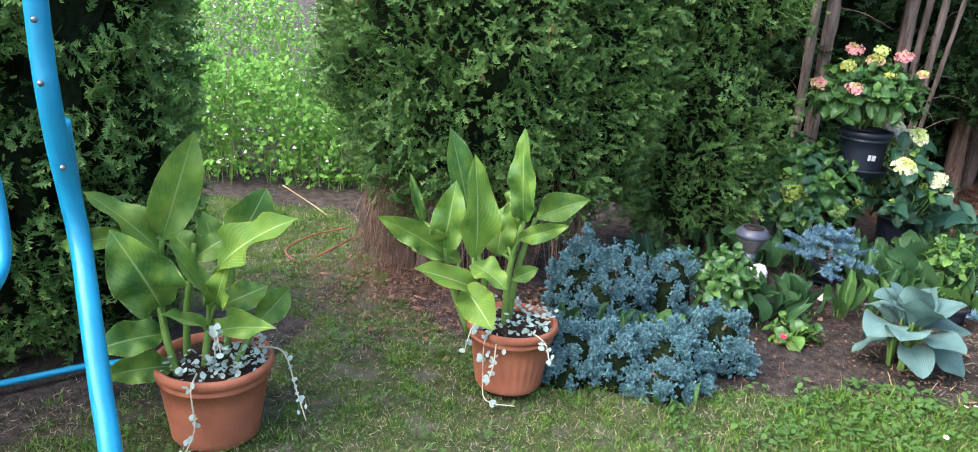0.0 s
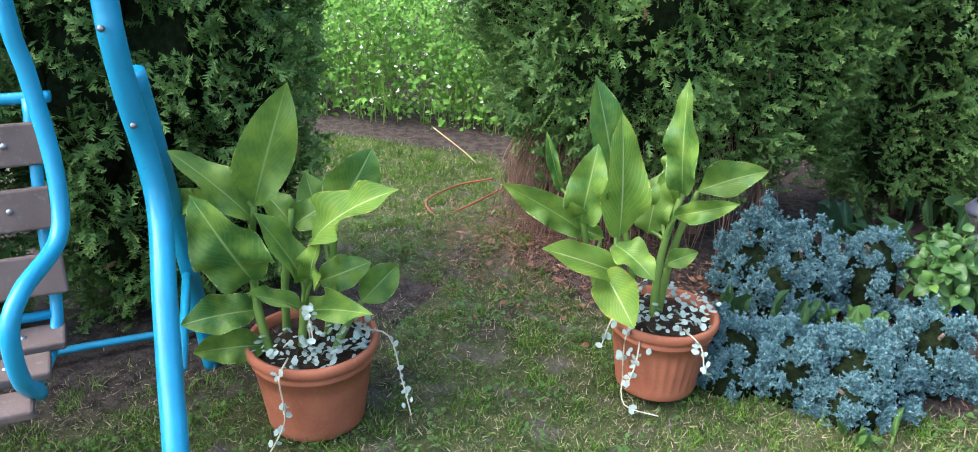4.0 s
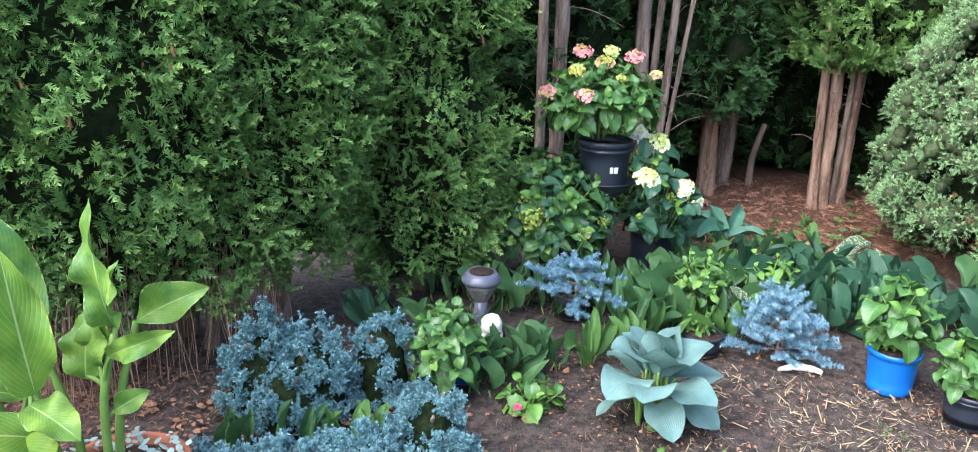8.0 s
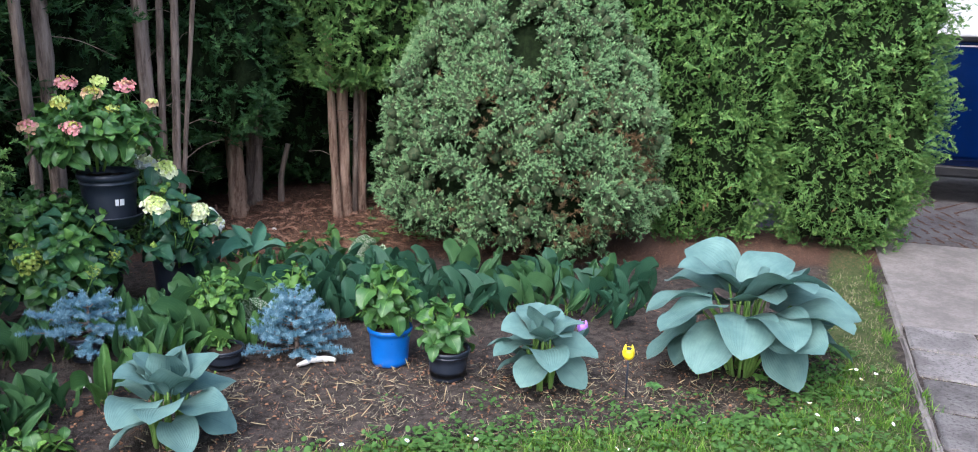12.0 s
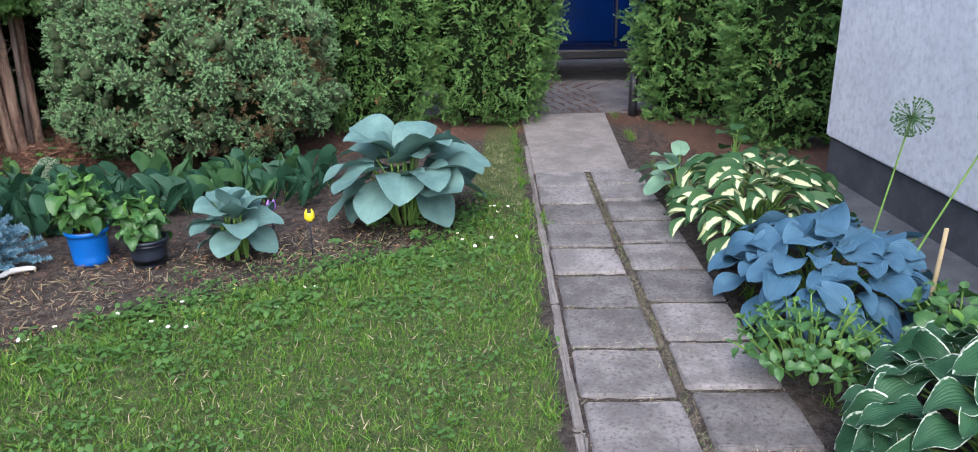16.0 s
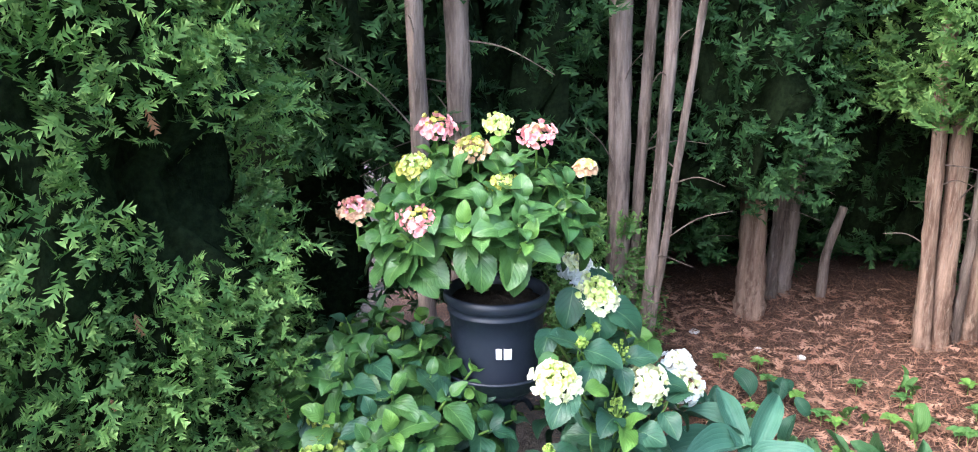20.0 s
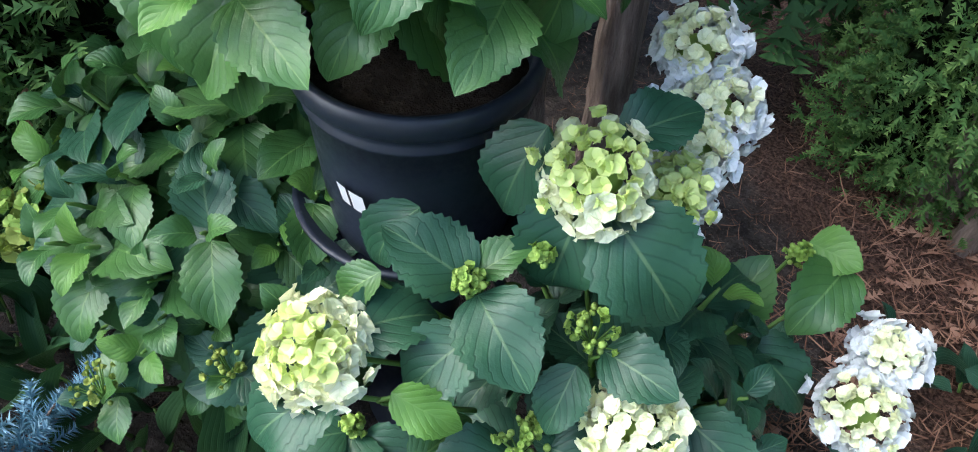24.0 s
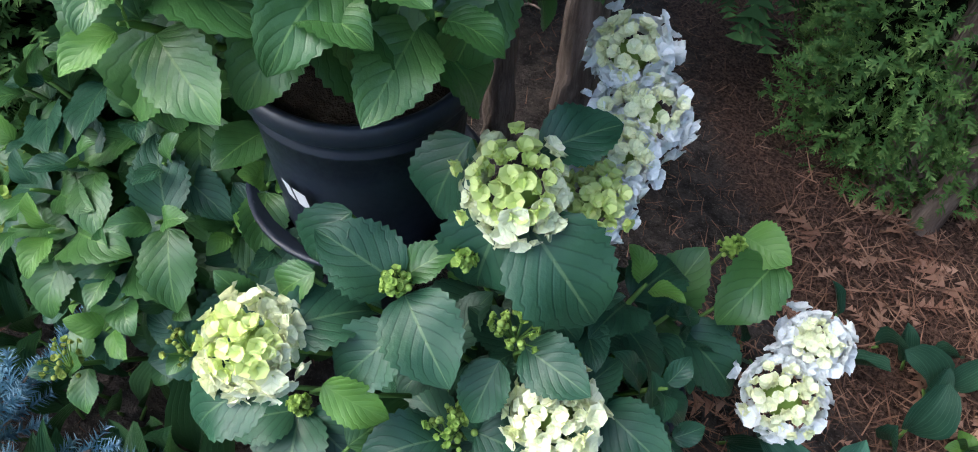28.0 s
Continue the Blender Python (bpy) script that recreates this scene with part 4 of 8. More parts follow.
def bare_trunk(x, y, r, lean=(0.0, 0.0), top=3.0, mat=None, seed=0, foot=1.35):
    pts = [(x, y, -0.05), (x + lean[0] * 0.15, y + lean[1] * 0.2, top * 0.12), (x + lean[0] * 0.5, y + lean[1] * 0.5, top * 0.5), (x + lean[0], y + lean[1], top)]
    ob = thing("tree_trunk", (x, y, 0), "bare reddish-brown thuja trunk with stringy bark", "tree trunk", "bare trunks")
    part("trunk", tube(pts, [r * foot, r * 1.05, r, r * 0.75], 16, 40, 0.085, seed), mat or BARK, ob)
    gen = np.random.default_rng(seed + 90)
    for k in range(6):
        z = gen.uniform(0.35, 1.9)
        an = gen.uniform(0, 6.28)
        p = np.array([x + lean[0] * z / top, y + lean[1] * z / top, z])
        q = p + np.array([np.cos(an), np.sin(an), gen.uniform(-0.3, 0.9)]) * gen.uniform(0.1, 0.4)
        part("twig", tube([p, (p + q) / 2 + (0, 0, 0.03), q], [0.0035, 0.0025, 0.0012], 5), BARK, ob)
    return ob


def crown(tree, x, y, r, z0, z1, seed):
    """An unseen crown, added over a bare trunk to keep the sky off the corner."""
    gen = np.random.default_rng(seed)
    zm, hz = (z0 + z1) / 2, (z1 - z0) / 2
    n = 2600
    d = unit(gen.normal(0, 1, (n, 3)))
    wob = 1 + 0.14 * np.sin(d[:, :1] * 7 + seed) * np.cos(d[:, 2:] * 6) + gen.uniform(-0.1, 0.08, (n, 1))
    P = np.array([x, y, zm]) + d * (r, r, hz) * wob
    along = unit(d + gen.normal(0, 0.4, (n, 3)) - np.array([0, 0, 0.2]))
    part("crown", mesh("crown", *strew(SPRAYS[seed % 4], P - along * 0.1, bases(along, gen.normal(0, 1, (n, 3)) + (0, 0, 1)), gen.uniform(0.11, 0.19, n)), smooth=False), THUJA_SHADED, tree, label="dark green thuja crown added above view for shade")
    # Its near-black core puts shade into the gaps between the sprays.
    V, F, U = lathe([(r * 0.85 * np.sin(t), -hz * 0.85 * np.cos(t)) for t in np.linspace(0.05, 3.1, 12)], 20)
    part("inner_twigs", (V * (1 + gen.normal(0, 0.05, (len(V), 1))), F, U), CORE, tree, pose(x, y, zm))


SHADE_CROWNS = {1: (0.75, 2.35, 5.2, 1), 2: (0.85, 2.4, 5.4, 2), 6: (0.9, 2.5, 5.6, 3), 8: (0.9, 2.6, 5.4, 4)}
for k, (x, y, r, lx, ly, mat) in enumerate(((2.0, 5.0, 0.03, -0.05, 0, BARK), (2.12, 5.12, 0.043, -0.02, 0, BARK),
        (2.76, 5.55, 0.045, -0.04, 0, BARK), (2.81, 5.6, 0.024, 0.12, 0, BARK), (2.86, 5.48, 0.026, 0.16, 0.05, BARK), (2.86, 5.47, 0.015, 0.36, 0, BARK),
        (3.54, 6.2, 0.062, -0.05, 0, BARK_RED), (4.185, 5.72, 0.032, -0.12, 0, BARK_RED), (4.27, 5.74, 0.042, -0.06, 0, BARK_RED), (4.36, 5.78, 0.02, 0.1, 0, BARK), (4.44, 5.84, 0.045, 0.08, 0, BARK_RED), (4.22, 5.82, 0.016, 0.3, 0, BARK), (3.78, 6.5, 0.05, 0.2, 0, BARK), (3.7, 6.4, 0.03, 0.12, 0, BARK))):
    tree = bare_trunk(x, y, r, (lx, ly), 3.0, mat, 60 + k)
    if k in SHADE_CROWNS:
        crown(tree, x, y, *SHADE_CROWNS[k])
# Cut stump and thin poles beside it
ob = thing("stump", (3.98, 6.4, 0), "short grey broken thuja stem standing in litter", "stump")
part("stem", tube([(3.98, 6.4, -0.03), (3.99, 6.4, 0.25), (4.05, 6.38, 0.52)], [0.03, 0.026, 0.02], 9, rough=0.08, seed=5), BARK, ob)


# ---- pots ----
def pot_shape(r, h, foot=0.74, ring=True, flutes=0):
    """A thick-walled flower pot with a rolled rim, open on top."""
    k = r
    p = [(0.001, 0.0), (k * foot * 0.96, 0.0), (k * foot, 0.008), (k * foot * 1.02, 0.03)]
    p += [(k * (foot + (0.9 - foot) * s), h * (0.06 + 0.72 * s)) for s in (0.15, 0.4, 0.7, 1.0)]
    if ring:
        p += [(k * 0.93, h * 0.785), (k * 0.935, h * 0.805), (k * 0.91, h * 0.82)]
    p += [(k * 0.915, h * 0.865), (k * 0.96, h * 0.875), (k * 0.995, h * 0.9), (k, h * 0.945), (k * 0.985, h * 0.985), (k * 0.95, h), (k * 0.9, h * 0.985), (k * 0.87, h * 0.9), (k * 0.8, h * 0.5)]
    V, F, U = lathe(p, 6 * flutes if flutes else 48)
    if flutes:
        a = np.arctan2(V[:, 1], V[:, 0])
        mid = (V[:, 2] > 0.12 * h) & (V[:, 2] < 0.76 * h) & (np.hypot(V[:, 0], V[:, 1]) > 0.6 * k)
        V = V * np.where(mid, 1 - 0.02 * np.abs(np.sin(a * flutes / 2)), 1.0)[:, None] ** np.array([1, 1, 0])
    return V, F, U


def soil_disc(r, z, seed=0):
    gen = np.random.default_rng(seed)
    V, F, U = lathe([(r * s, z + 0.012 * (1 - s)) for s in (1.0, 0.75, 0.5, 0.25, 0.01)], 24)
    return V + gen.normal(0, 0.004, V.shape), F, U


def pot(name, label, x, y, r, h, mat, z=0.0, foot=0.74, ring=True, tilt=0.0, category="flower pot", turn=0.0, flutes=0):
    ob = thing(name, (x, y, z), label, category)
    m = pose(x, y, z, tilt, 0, turn)
    part("body", pot_shape(r, h, foot, ring, flutes), mat, ob, m)
    part("soil", soil_disc(r * 0.86, h * 0.88, 3), SOIL, ob, m)
    return ob


# ---- cannas ----
CANNA_LEAVES = [mesh("canna_blade", *leaf(1.0, 0.78, 1.0, 22, 4, 0.2, 0.4 + 0.25 * k, 0.1, 1.3 + 0.5 * k, seed=2.1 * k, twist=0.35 * (k - 1.5))) for k in range(4)]
CANNA_A1 = [
    ((-0.62, 1.53, 0.67), (-0.54, 1.61, 1.0), 0.39), ((-0.63, 1.53, 0.63), (-0.8, 1.43, 0.83), 0.38), ((-0.74, 1.55, 0.66), (-0.97, 1.54, 0.6), 0.31),
    ((-0.61, 1.48, 0.47), (-0.68, 1.36, 0.75), 0.55), ((-0.47, 1.52, 0.48), (-0.55, 1.43, 0.7), 0.49), ((-0.46, 1.68, 0.62), (-0.38, 1.76, 0.80), 0.75),
    ((-0.44, 1.53, 0.6), (-0.19, 1.55, 0.78), 0.41), ((-0.46, 1.58, 0.45), (-0.34, 1.66, 0.5), 0.61), ((-0.37, 1.65, 0.37), (-0.31, 1.77, 0.45), 0.65)]
CANNA_A2 = [
    ((-0.51, 1.56, 0.35), (-0.24, 1.49, 0.44), 0.26), ((-0.61, 1.49, 0.37), (-0.76, 1.35, 0.36), 0.5), ((-0.59, 1.49, 0.26), (-0.74, 1.36, 0.27), 0.42),
    ((-0.47, 1.49, 0.41), (-0.54, 1.36, 0.5), 0.5), ((-0.57, 1.63, 0.58), (-0.68, 1.63, 0.68), 0.55), ((-0.57, 1.63, 0.58), (-0.47, 1.7, 0.65), 0.6),
    ((-0.45, 1.53, 0.48), (-0.39, 1.49, 0.63), 0.47), ((-0.53, 1.71, 0.54), (-0.6, 1.75, 0.70), 0.6)]
STEMS_A = [[(-0.55, 1.47, 0.2), (-0.6, 1.48, 0.38), (-0.64, 1.53, 0.54), (-0.62, 1.53, 0.67)], [(-0.51, 1.54, 0.22), (-0.49, 1.54, 0.38), (-0.47, 1.56, 0.56)],
           [(-0.48, 1.63, 0.21), (-0.47, 1.66, 0.42), (-0.46, 1.68, 0.64)], [(-0.6, 1.6, 0.2), (-0.59, 1.6, 0.42), (-0.57, 1.63, 0.63)], [(-0.43, 1.56, 0.2), (-0.4, 1.6, 0.3), (-0.37, 1.65, 0.37)]]
CANNA_B1 = [
    ((0.23, 2.19, 0.62), (0.13, 2.21, 0.97), 0.37), ((0.28, 2.04, 0.54), (0.26, 2.01, 0.92), 0.34), ((0.16, 2.04, 0.56), (0.2, 2.02, 0.82), 0.44),
    ((0.16, 2.09, 0.51), (-0.06, 1.95, 0.68), 0.27), ((0.28, 2.04, 0.42), (0.09, 1.88, 0.53), 0.45), ((0.25, 2.01, 0.43), (0.38, 1.87, 0.34), 0.6),
    ((0.27, 2.02, 0.52), (0.41, 1.95, 0.46), 0.6), ((0.43, 2.18, 0.65), (0.41, 2.16, 1.0), 0.28)]
CANNA_B2 = [
    ((0.47, 2.22, 0.65), (0.66, 2.23, 0.74), 0.41), ((0.42, 2.14, 0.59), (0.6, 2.11, 0.67), 0.33), ((0.37, 2.2, 0.55), (0.4, 2.24, 0.72), 0.5),
    ((0.39, 2.26, 0.62), (0.41, 2.31, 0.79), 0.5), ((0.41, 2.16, 0.42), (0.5, 2.18, 0.47), 0.54), ((0.06, 2.17, 0.6), (-0.0, 2.17, 0.79), 0.18),
    ((0.21, 2.16, 0.47), (0.02, 2.13, 0.51), 0.28), ((0.34, 2.19, 0.5), (0.35, 2.25, 0.68), 0.6)]
STEMS_B = [[(0.39, 2.15, 0.22), (0.39, 2.15, 0.38), (0.4, 2.15, 0.5), (0.43, 2.18, 0.65)], [(0.3, 2.12, 0.2), (0.28, 2.1, 0.36), (0.27, 2.06, 0.55)], [(0.26, 2.12, 0.2), (0.19, 2.1, 0.39), (0.16, 2.05, 0.58)],
           [(0.33, 2.15, 0.2), (0.3, 2.17, 0.4), (0.23, 2.19, 0.62)], [(0.4, 2.18, 0.22), (0.42, 2.2, 0.45), (0.47, 2.22, 0.65)]]


def canna(label, leaves, stems, x, y, yellow, eye=(0.7, -0.4, 1.3)):
    ob = thing("canna", (x, y, 0.2), label, "canna", "potted cannas")
    for k, s in enumerate(stems):
        part("stem", tube(s, [0.013, 0.012, 0.009], 8), STEM, ob)
    for k, (b, t, w) in enumerate(leaves):
        b, t = np.array(b), np.array(t)
        see = unit(np.array(eye) - b)
        face = see + np.array([0, 0, 0.4]) + rng.normal(0, 0.2, 3)
        me = CANNA_LEAVES[k % 4].copy()
        me.materials.append(CANNA_YELLOW if k in yellow else CANNA)
        part("leaf", me, None, ob, leaf_at(b, t, face, w * 1.02))
        near = min(stems, key=lambda s: min(np.linalg.norm(np.array(q) - b) for q in s))
        q = np.array(min(near, key=lambda q: np.linalg.norm(np.array(q) - b - (0, 0, -0.03))))
        if np.linalg.norm(q - b) > 0.015:
            part("leaf_stalk", tube([q, (q + b) / 2 + (0, 0, 0.01), b + (t - b) * 0.05], [0.008, 0.006, 0.005], 6), STEM, ob)
    return ob


pot("flower_pot", "terracotta plastic flower pot with a rolled rim on the lawn", -0.49, 1.57, 0.192, 0.275, TERRACOTTA)
pot("flower_pot", "terracotta plastic flower pot with trailing silver leaves", 0.42, 2.16, 0.175, 0.262, TERRACOTTA, flutes=30)
canna("tall green canna with broad leaves in a pot", CANNA_A1 + CANNA_A2, STEMS_A, -0.49, 1.57, (6, 15))
canna("green canna with yellowing lower leaves in a pot", CANNA_B1 + CANNA_B2, STEMS_B, 0.42, 2.16, (1, 4, 5))


# Trailing dichondra
def disc_leaf():
    V, F, U = leaf(1.15, 0.35, 0.35, 4, 1, -0.1, 0.5)
    return V, tris(F), U


DISC = disc_leaf()


def dichondra(x, y, z, r, trails, seed, lean):
    gen = np.random.default_rng(seed)
    ob = thing("dichondra", (x, y, z), "silver trailing dichondra spilling over a pot rim", "trailing plant", "trailing plants")
    n = 190
    a, q = gen.uniform(lean[0], lean[1], n), r * np.sqrt(gen.uniform(0.08, 1, n))
    P = np.stack([x + q * np.cos(a), y + q * np.sin(a), z + gen.uniform(0.0, 0.065, n)], -1)
    part("leaves", mesh("leaves", *strew(DISC, P, spun(n, 0.7, gen), gen.uniform(0.01, 0.022, n))), SILVER, ob)
    for pts in trails:
        P = smooth_path(pts, 40)
        t = part("runner", tube(pts, [0.0028, 0.002], 5), VINE, ob)
        k = gen.integers(3, 40, 13)
        Q = P[k] + gen.normal(0, 0.008, (13, 3))
        part("runner_leaves", mesh("runner_leaves", *strew(DISC, Q, bases(gen.normal(0, 1, (13, 3)), np.array([[0.1, -1, 0.6]] * 13)), gen.uniform(0.012, 0.022, 13))), SILVER, t)
    return ob


dichondra(-0.49, 1.57, 0.255, 0.17, [[(-0.47, 1.42, 0.29), (-0.46, 1.36, 0.26), (-0.46, 1.37, 0.12), (-0.5, 1.33, 0.01)], [(-0.36, 1.62, 0.3), (-0.29, 1.66, 0.27), (-0.24, 1.64, 0.15), (-0.19, 1.6, 0.06)], [(-0.45, 1.5, 0.3), (-0.43, 1.47, 0.42), (-0.4, 1.44, 0.36)]], 4, (-2.4, 1.2))
dichondra(0.42, 2.16, 0.245, 0.16, [[(0.36, 2.02, 0.27), (0.34, 1.98, 0.24), (0.34, 2.0, 0.1), (0.36, 1.97, 0.01), (0.47, 1.95, 0.012)], [(0.33, 2.05, 0.27), (0.29, 2.02, 0.28), (0.27, 1.98, 0.2)], [(0.5, 2.05, 0.27), (0.56, 2.0, 0.25), (0.58, 1.96, 0.2)], [(0.38, 2.02, 0.26), (0.38, 1.97, 0.16), (0.36, 1.95, 0.08)]], 5, (-3.6, 2.7))


# ---- needles ----
def needle_twig(n=26, reach=0.32, up=0.9, wide=0.05, seed=0, core=True):
    """A twig from the origin to (0, 1, 0) set with needles all round."""
    gen = np.random.default_rng(seed)
    s = np.sort(gen.uniform(0.02, 1.0, n))
    a = np.arange(n) * 2.4
    out = np.stack([np.cos(a), 0 * a, np.sin(a)], -1)
    d = unit(out + np.array([0, up, 0]) * gen.uniform(0.7, 1.3, n)[:, None])
    P = np.stack([0 * s, s * 0.95, 0 * s], -1)
    side = unit(np.cross(d, gen.normal(0, 1, (n, 3)))) * wide / 2
    ln = reach * gen.uniform(0.8, 1.1, n)[:, None] * np.where(s > 0.85, 0.75, 1)[:, None]
    V = np.stack([P - side, P + side, P + d * ln], 1).reshape(-1, 3)
    F = np.arange(3 * n).reshape(-1, 3)
    U = np.stack([np.full(3 * n, 0.5), np.repeat(s, 3) * 0.7 + np.tile([0, 0, 0.3], n)], -1)
    if core:
        k = len(V)
        V = np.concatenate([V, [(-0.025, 0, 0), (0.025, 0, 0), (0, 1, 0)]])
        F = np.concatenate([F, [[k, k + 1, k + 2]]])
        U = np.concatenate([U, [[0.5, 0], [0.5, 0], [0.5, 0.5]]])
    return V, F, U


JUNIPER_TWIGS = [needle_twig(17, 0.4, 0.75, 0.17, k) for k in range(3)]
SPRUCE_TWIGS = [needle_twig(84, 0.27, 0.42, 0.045, 10 + k) for k in range(3)]
DWARF_TWIGS = [needle_twig(11, 0.5, 1.0, 0.15, 20 + k) for k in range(3)]
V, F, U = lathe([(np.sin(t), -np.cos(t)) for t in np.linspace(0.05, 3.1, 4)], 5)
GRAIN_BALL = (V, tris(F), U)


def mound_points(gen, n, x, y, r, h, low=-0.15):
    d = gen.normal(0, 1, (n, 3))
    d[:, 2] = np.abs(d[:, 2]) * 1.0 + low * gen.uniform(0, 1, n)
    d = unit(d)
    bump = 1 + 0.2 * np.sin(d[:, :1] * 9 + x * 7) * np.cos(d[:, 1:2] * 8 + y * 5) + 0.08 * np.sin(d[:, 2:] * 13 + d[:, :1] * 15)
    return d * bump * (r, r, h) + (x, y, 0.02), d


def ball(r, h, seed, n=14):
    gen = np.random.default_rng(seed)
    V, F, U = lathe([(r * np.sin(t), h * np.cos(t)) for t in np.linspace(np.pi * 0.62, 0.02, n)], 20)
    return V * (1 + gen.normal(0, 0.03, (len(V), 1))), F, U


def juniper(label, blobs, seed):
    gen = np.random.default_rng(seed)
    ob = thing("juniper", (blobs[0][0], blobs[0][1], 0), label, "juniper", "blue junipers")
    bits = []
    for x, y, r, h, n in blobs:
        shoots = int(n * 0.42)
        tufts = max(8, shoots // 7)
        P, d = mound_points(gen, tufts, x, y, r * 0.86, h * 0.86)
        P, d = np.repeat(P, 11, 0), np.repeat(d, 11, 0)
        shoots = len(P)
        d = unit(d * 0.8 + gen.normal(0, 0.6, d.shape))
        P = P + d * gen.uniform(0.025, 0.045, (shoots, 1))
        lead = unit(d + gen.normal(0, 0.4, d.shape) + np.array([0, 0, 0.35]))
        P = P + lead * gen.uniform(-0.03, 0.014, (shoots, 1))
        P, d, lead = np.repeat(P, 4, 0), np.repeat(d, 4, 0), np.repeat(lead, 4, 0)
        n = len(P)
        step = np.tile(np.arange(4), shoots)[:, None]
        P = P - lead * 0.006 * step + gen.normal(0, 0.006, P.shape)
        al = unit(lead + gen.normal(0, 0.3, d.shape) * (step > 0) * (1.2 + 0.3 * step))
        for k in range(3):
            s = slice(k, None, 3)
            bits.append(strew(JUNIPER_TWIGS[k], P[s] - al[s] * 0.02, bases(al[s], gen.normal(0, 1, al[s].shape)), gen.uniform(0.019, 0.03, len(P[s]))))
        # Near-black ball, so that the gaps between tufts look shaded.
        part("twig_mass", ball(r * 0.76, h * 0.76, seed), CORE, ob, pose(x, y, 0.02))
    part("needles", mesh("needles", *join(*bits), smooth=False), JUNIPER, ob)
    for k in range(5):
        x, y, r, h, _ = blobs[k % len(blobs)]
        an = gen.uniform(0, 6.28)
        part("branch", tube([(x, y, 0), (x + 0.3 * r * np.cos(an), y + 0.3 * r * np.sin(an), h * 0.6), (x + 0.6 * r * np.cos(an), y + 0.6 * r * np.sin(an), h * 0.85)], [0.012, 0.009, 0.005], 6), BARK, ob)
    return ob


juniper("low blue juniper with dense frosted needles at the lawn edge", [(0.64, 2.29, 0.15, 0.19, 1000), (0.84, 2.31, 0.155, 0.2, 1100), (1.04, 2.33, 0.16, 0.22, 1100), (1.02, 2.2, 0.1, 0.12, 400)], 31)
juniper("low blue juniper mound with a few dry inner twigs", [(0.66, 2.9, 0.16, 0.36, 1200), (0.84, 2.88, 0.15, 0.33, 1200), (0.76, 2.81, 0.15, 0.25, 1000), (1.08, 3.0, 0.14, 0.33, 900)], 32)
juniper("small blue juniper tuft with frosted needles", [(1.25, 2.54, 0.14, 0.25, 1000)], 33)


def little_spruce(label, x, y, h, spread, whorls, seed, z=0.0, flat=0.0):
    """A young blue spruce: a leader, whorls of branches, side twigs, all set with needles."""
    gen = np.random.default_rng(seed)
    ob = thing("blue_spruce", (x, y, z), label, "spruce", "blue spruces")
    part("trunk", tube([(x, y, z), (x + 0.005, y, z + h * 0.5), (x, y, z + h * 0.97)], [0.012, 0.009, 0.004], 7), BARK, ob)
    P, D, S = [], [], []
    for w in range(whorls):
        q = w / max(1, whorls - 1)
        zz, ln = z + h * (0.12 + 0.75 * q), spread * (1 - 0.78 * q)
        for k in range(6):
            an = k * 1.0472 + w * 0.7 + gen.normal(0, 0.15)
            d = unit(np.array([np.cos(an), np.sin(an), 0.15 + 0.5 * q - flat * 0.1 + gen.normal(0, 0.1)]))
            tip = np.array([x, y, zz]) + d * ln * gen.uniform(0.8, 1.1)
            b = part("branch", tube([(x, y, zz), (np.array([x, y, zz]) + tip) / 2 - (0, 0, 0.006), tip], [0.005, 0.0035, 0.002], 5), BARK, ob)
            for s in np.arange(0.18, 1.01, 0.036 / ln):
                at = np.array([x, y, zz]) + (tip - np.array([x, y, zz])) * s
                P.append(at), D.append(d + gen.normal(0, 0.12, 3)), S.append(gen.uniform(0.065, 0.085))
                if gen.uniform() < 0.75:
                    sd = unit(d + np.cross(d, (0, 0, 1)) * gen.choice([-0.9, 0.9]) + gen.normal(0, 0.15, 3))
                    P.append(at + sd * 0.005), D.append(sd), S.append(gen.uniform(0.06, 0.09))
    for k in range(8):
        P.append(np.array([x, y, z + h * (0.6 + 0.05 * k)])), D.append(np.array([gen.normal(0, 0.2), gen.normal(0, 0.2), 1.0])), S.append(0.05)
    P, D, S = np.array(P), unit(np.array(D)), np.array(S)
    bits = [strew(SPRUCE_TWIGS[k], P[k::3], bases(D[k::3], gen.normal(0, 1, D[k::3].shape)), S[k::3]) for k in range(3)]
    part("needles", mesh("needles", *join(*bits), smooth=False), BLUE_SPRUCE, ob)
    return ob


little_spruce("young blue spruce with layered silvery branches", 2.79, 3.27, 0.3, 0.22, 7, 41)
pot("flower_pot", "small dark plastic pot holding a young spruce", 1.97, 3.74, 0.085, 0.12, BLACK_PLASTIC)
little_spruce("flat young blue spruce with spreading branches in a pot", 1.99, 3.76, 0.16, 0.27, 4, 42, 0.1, 1.0)


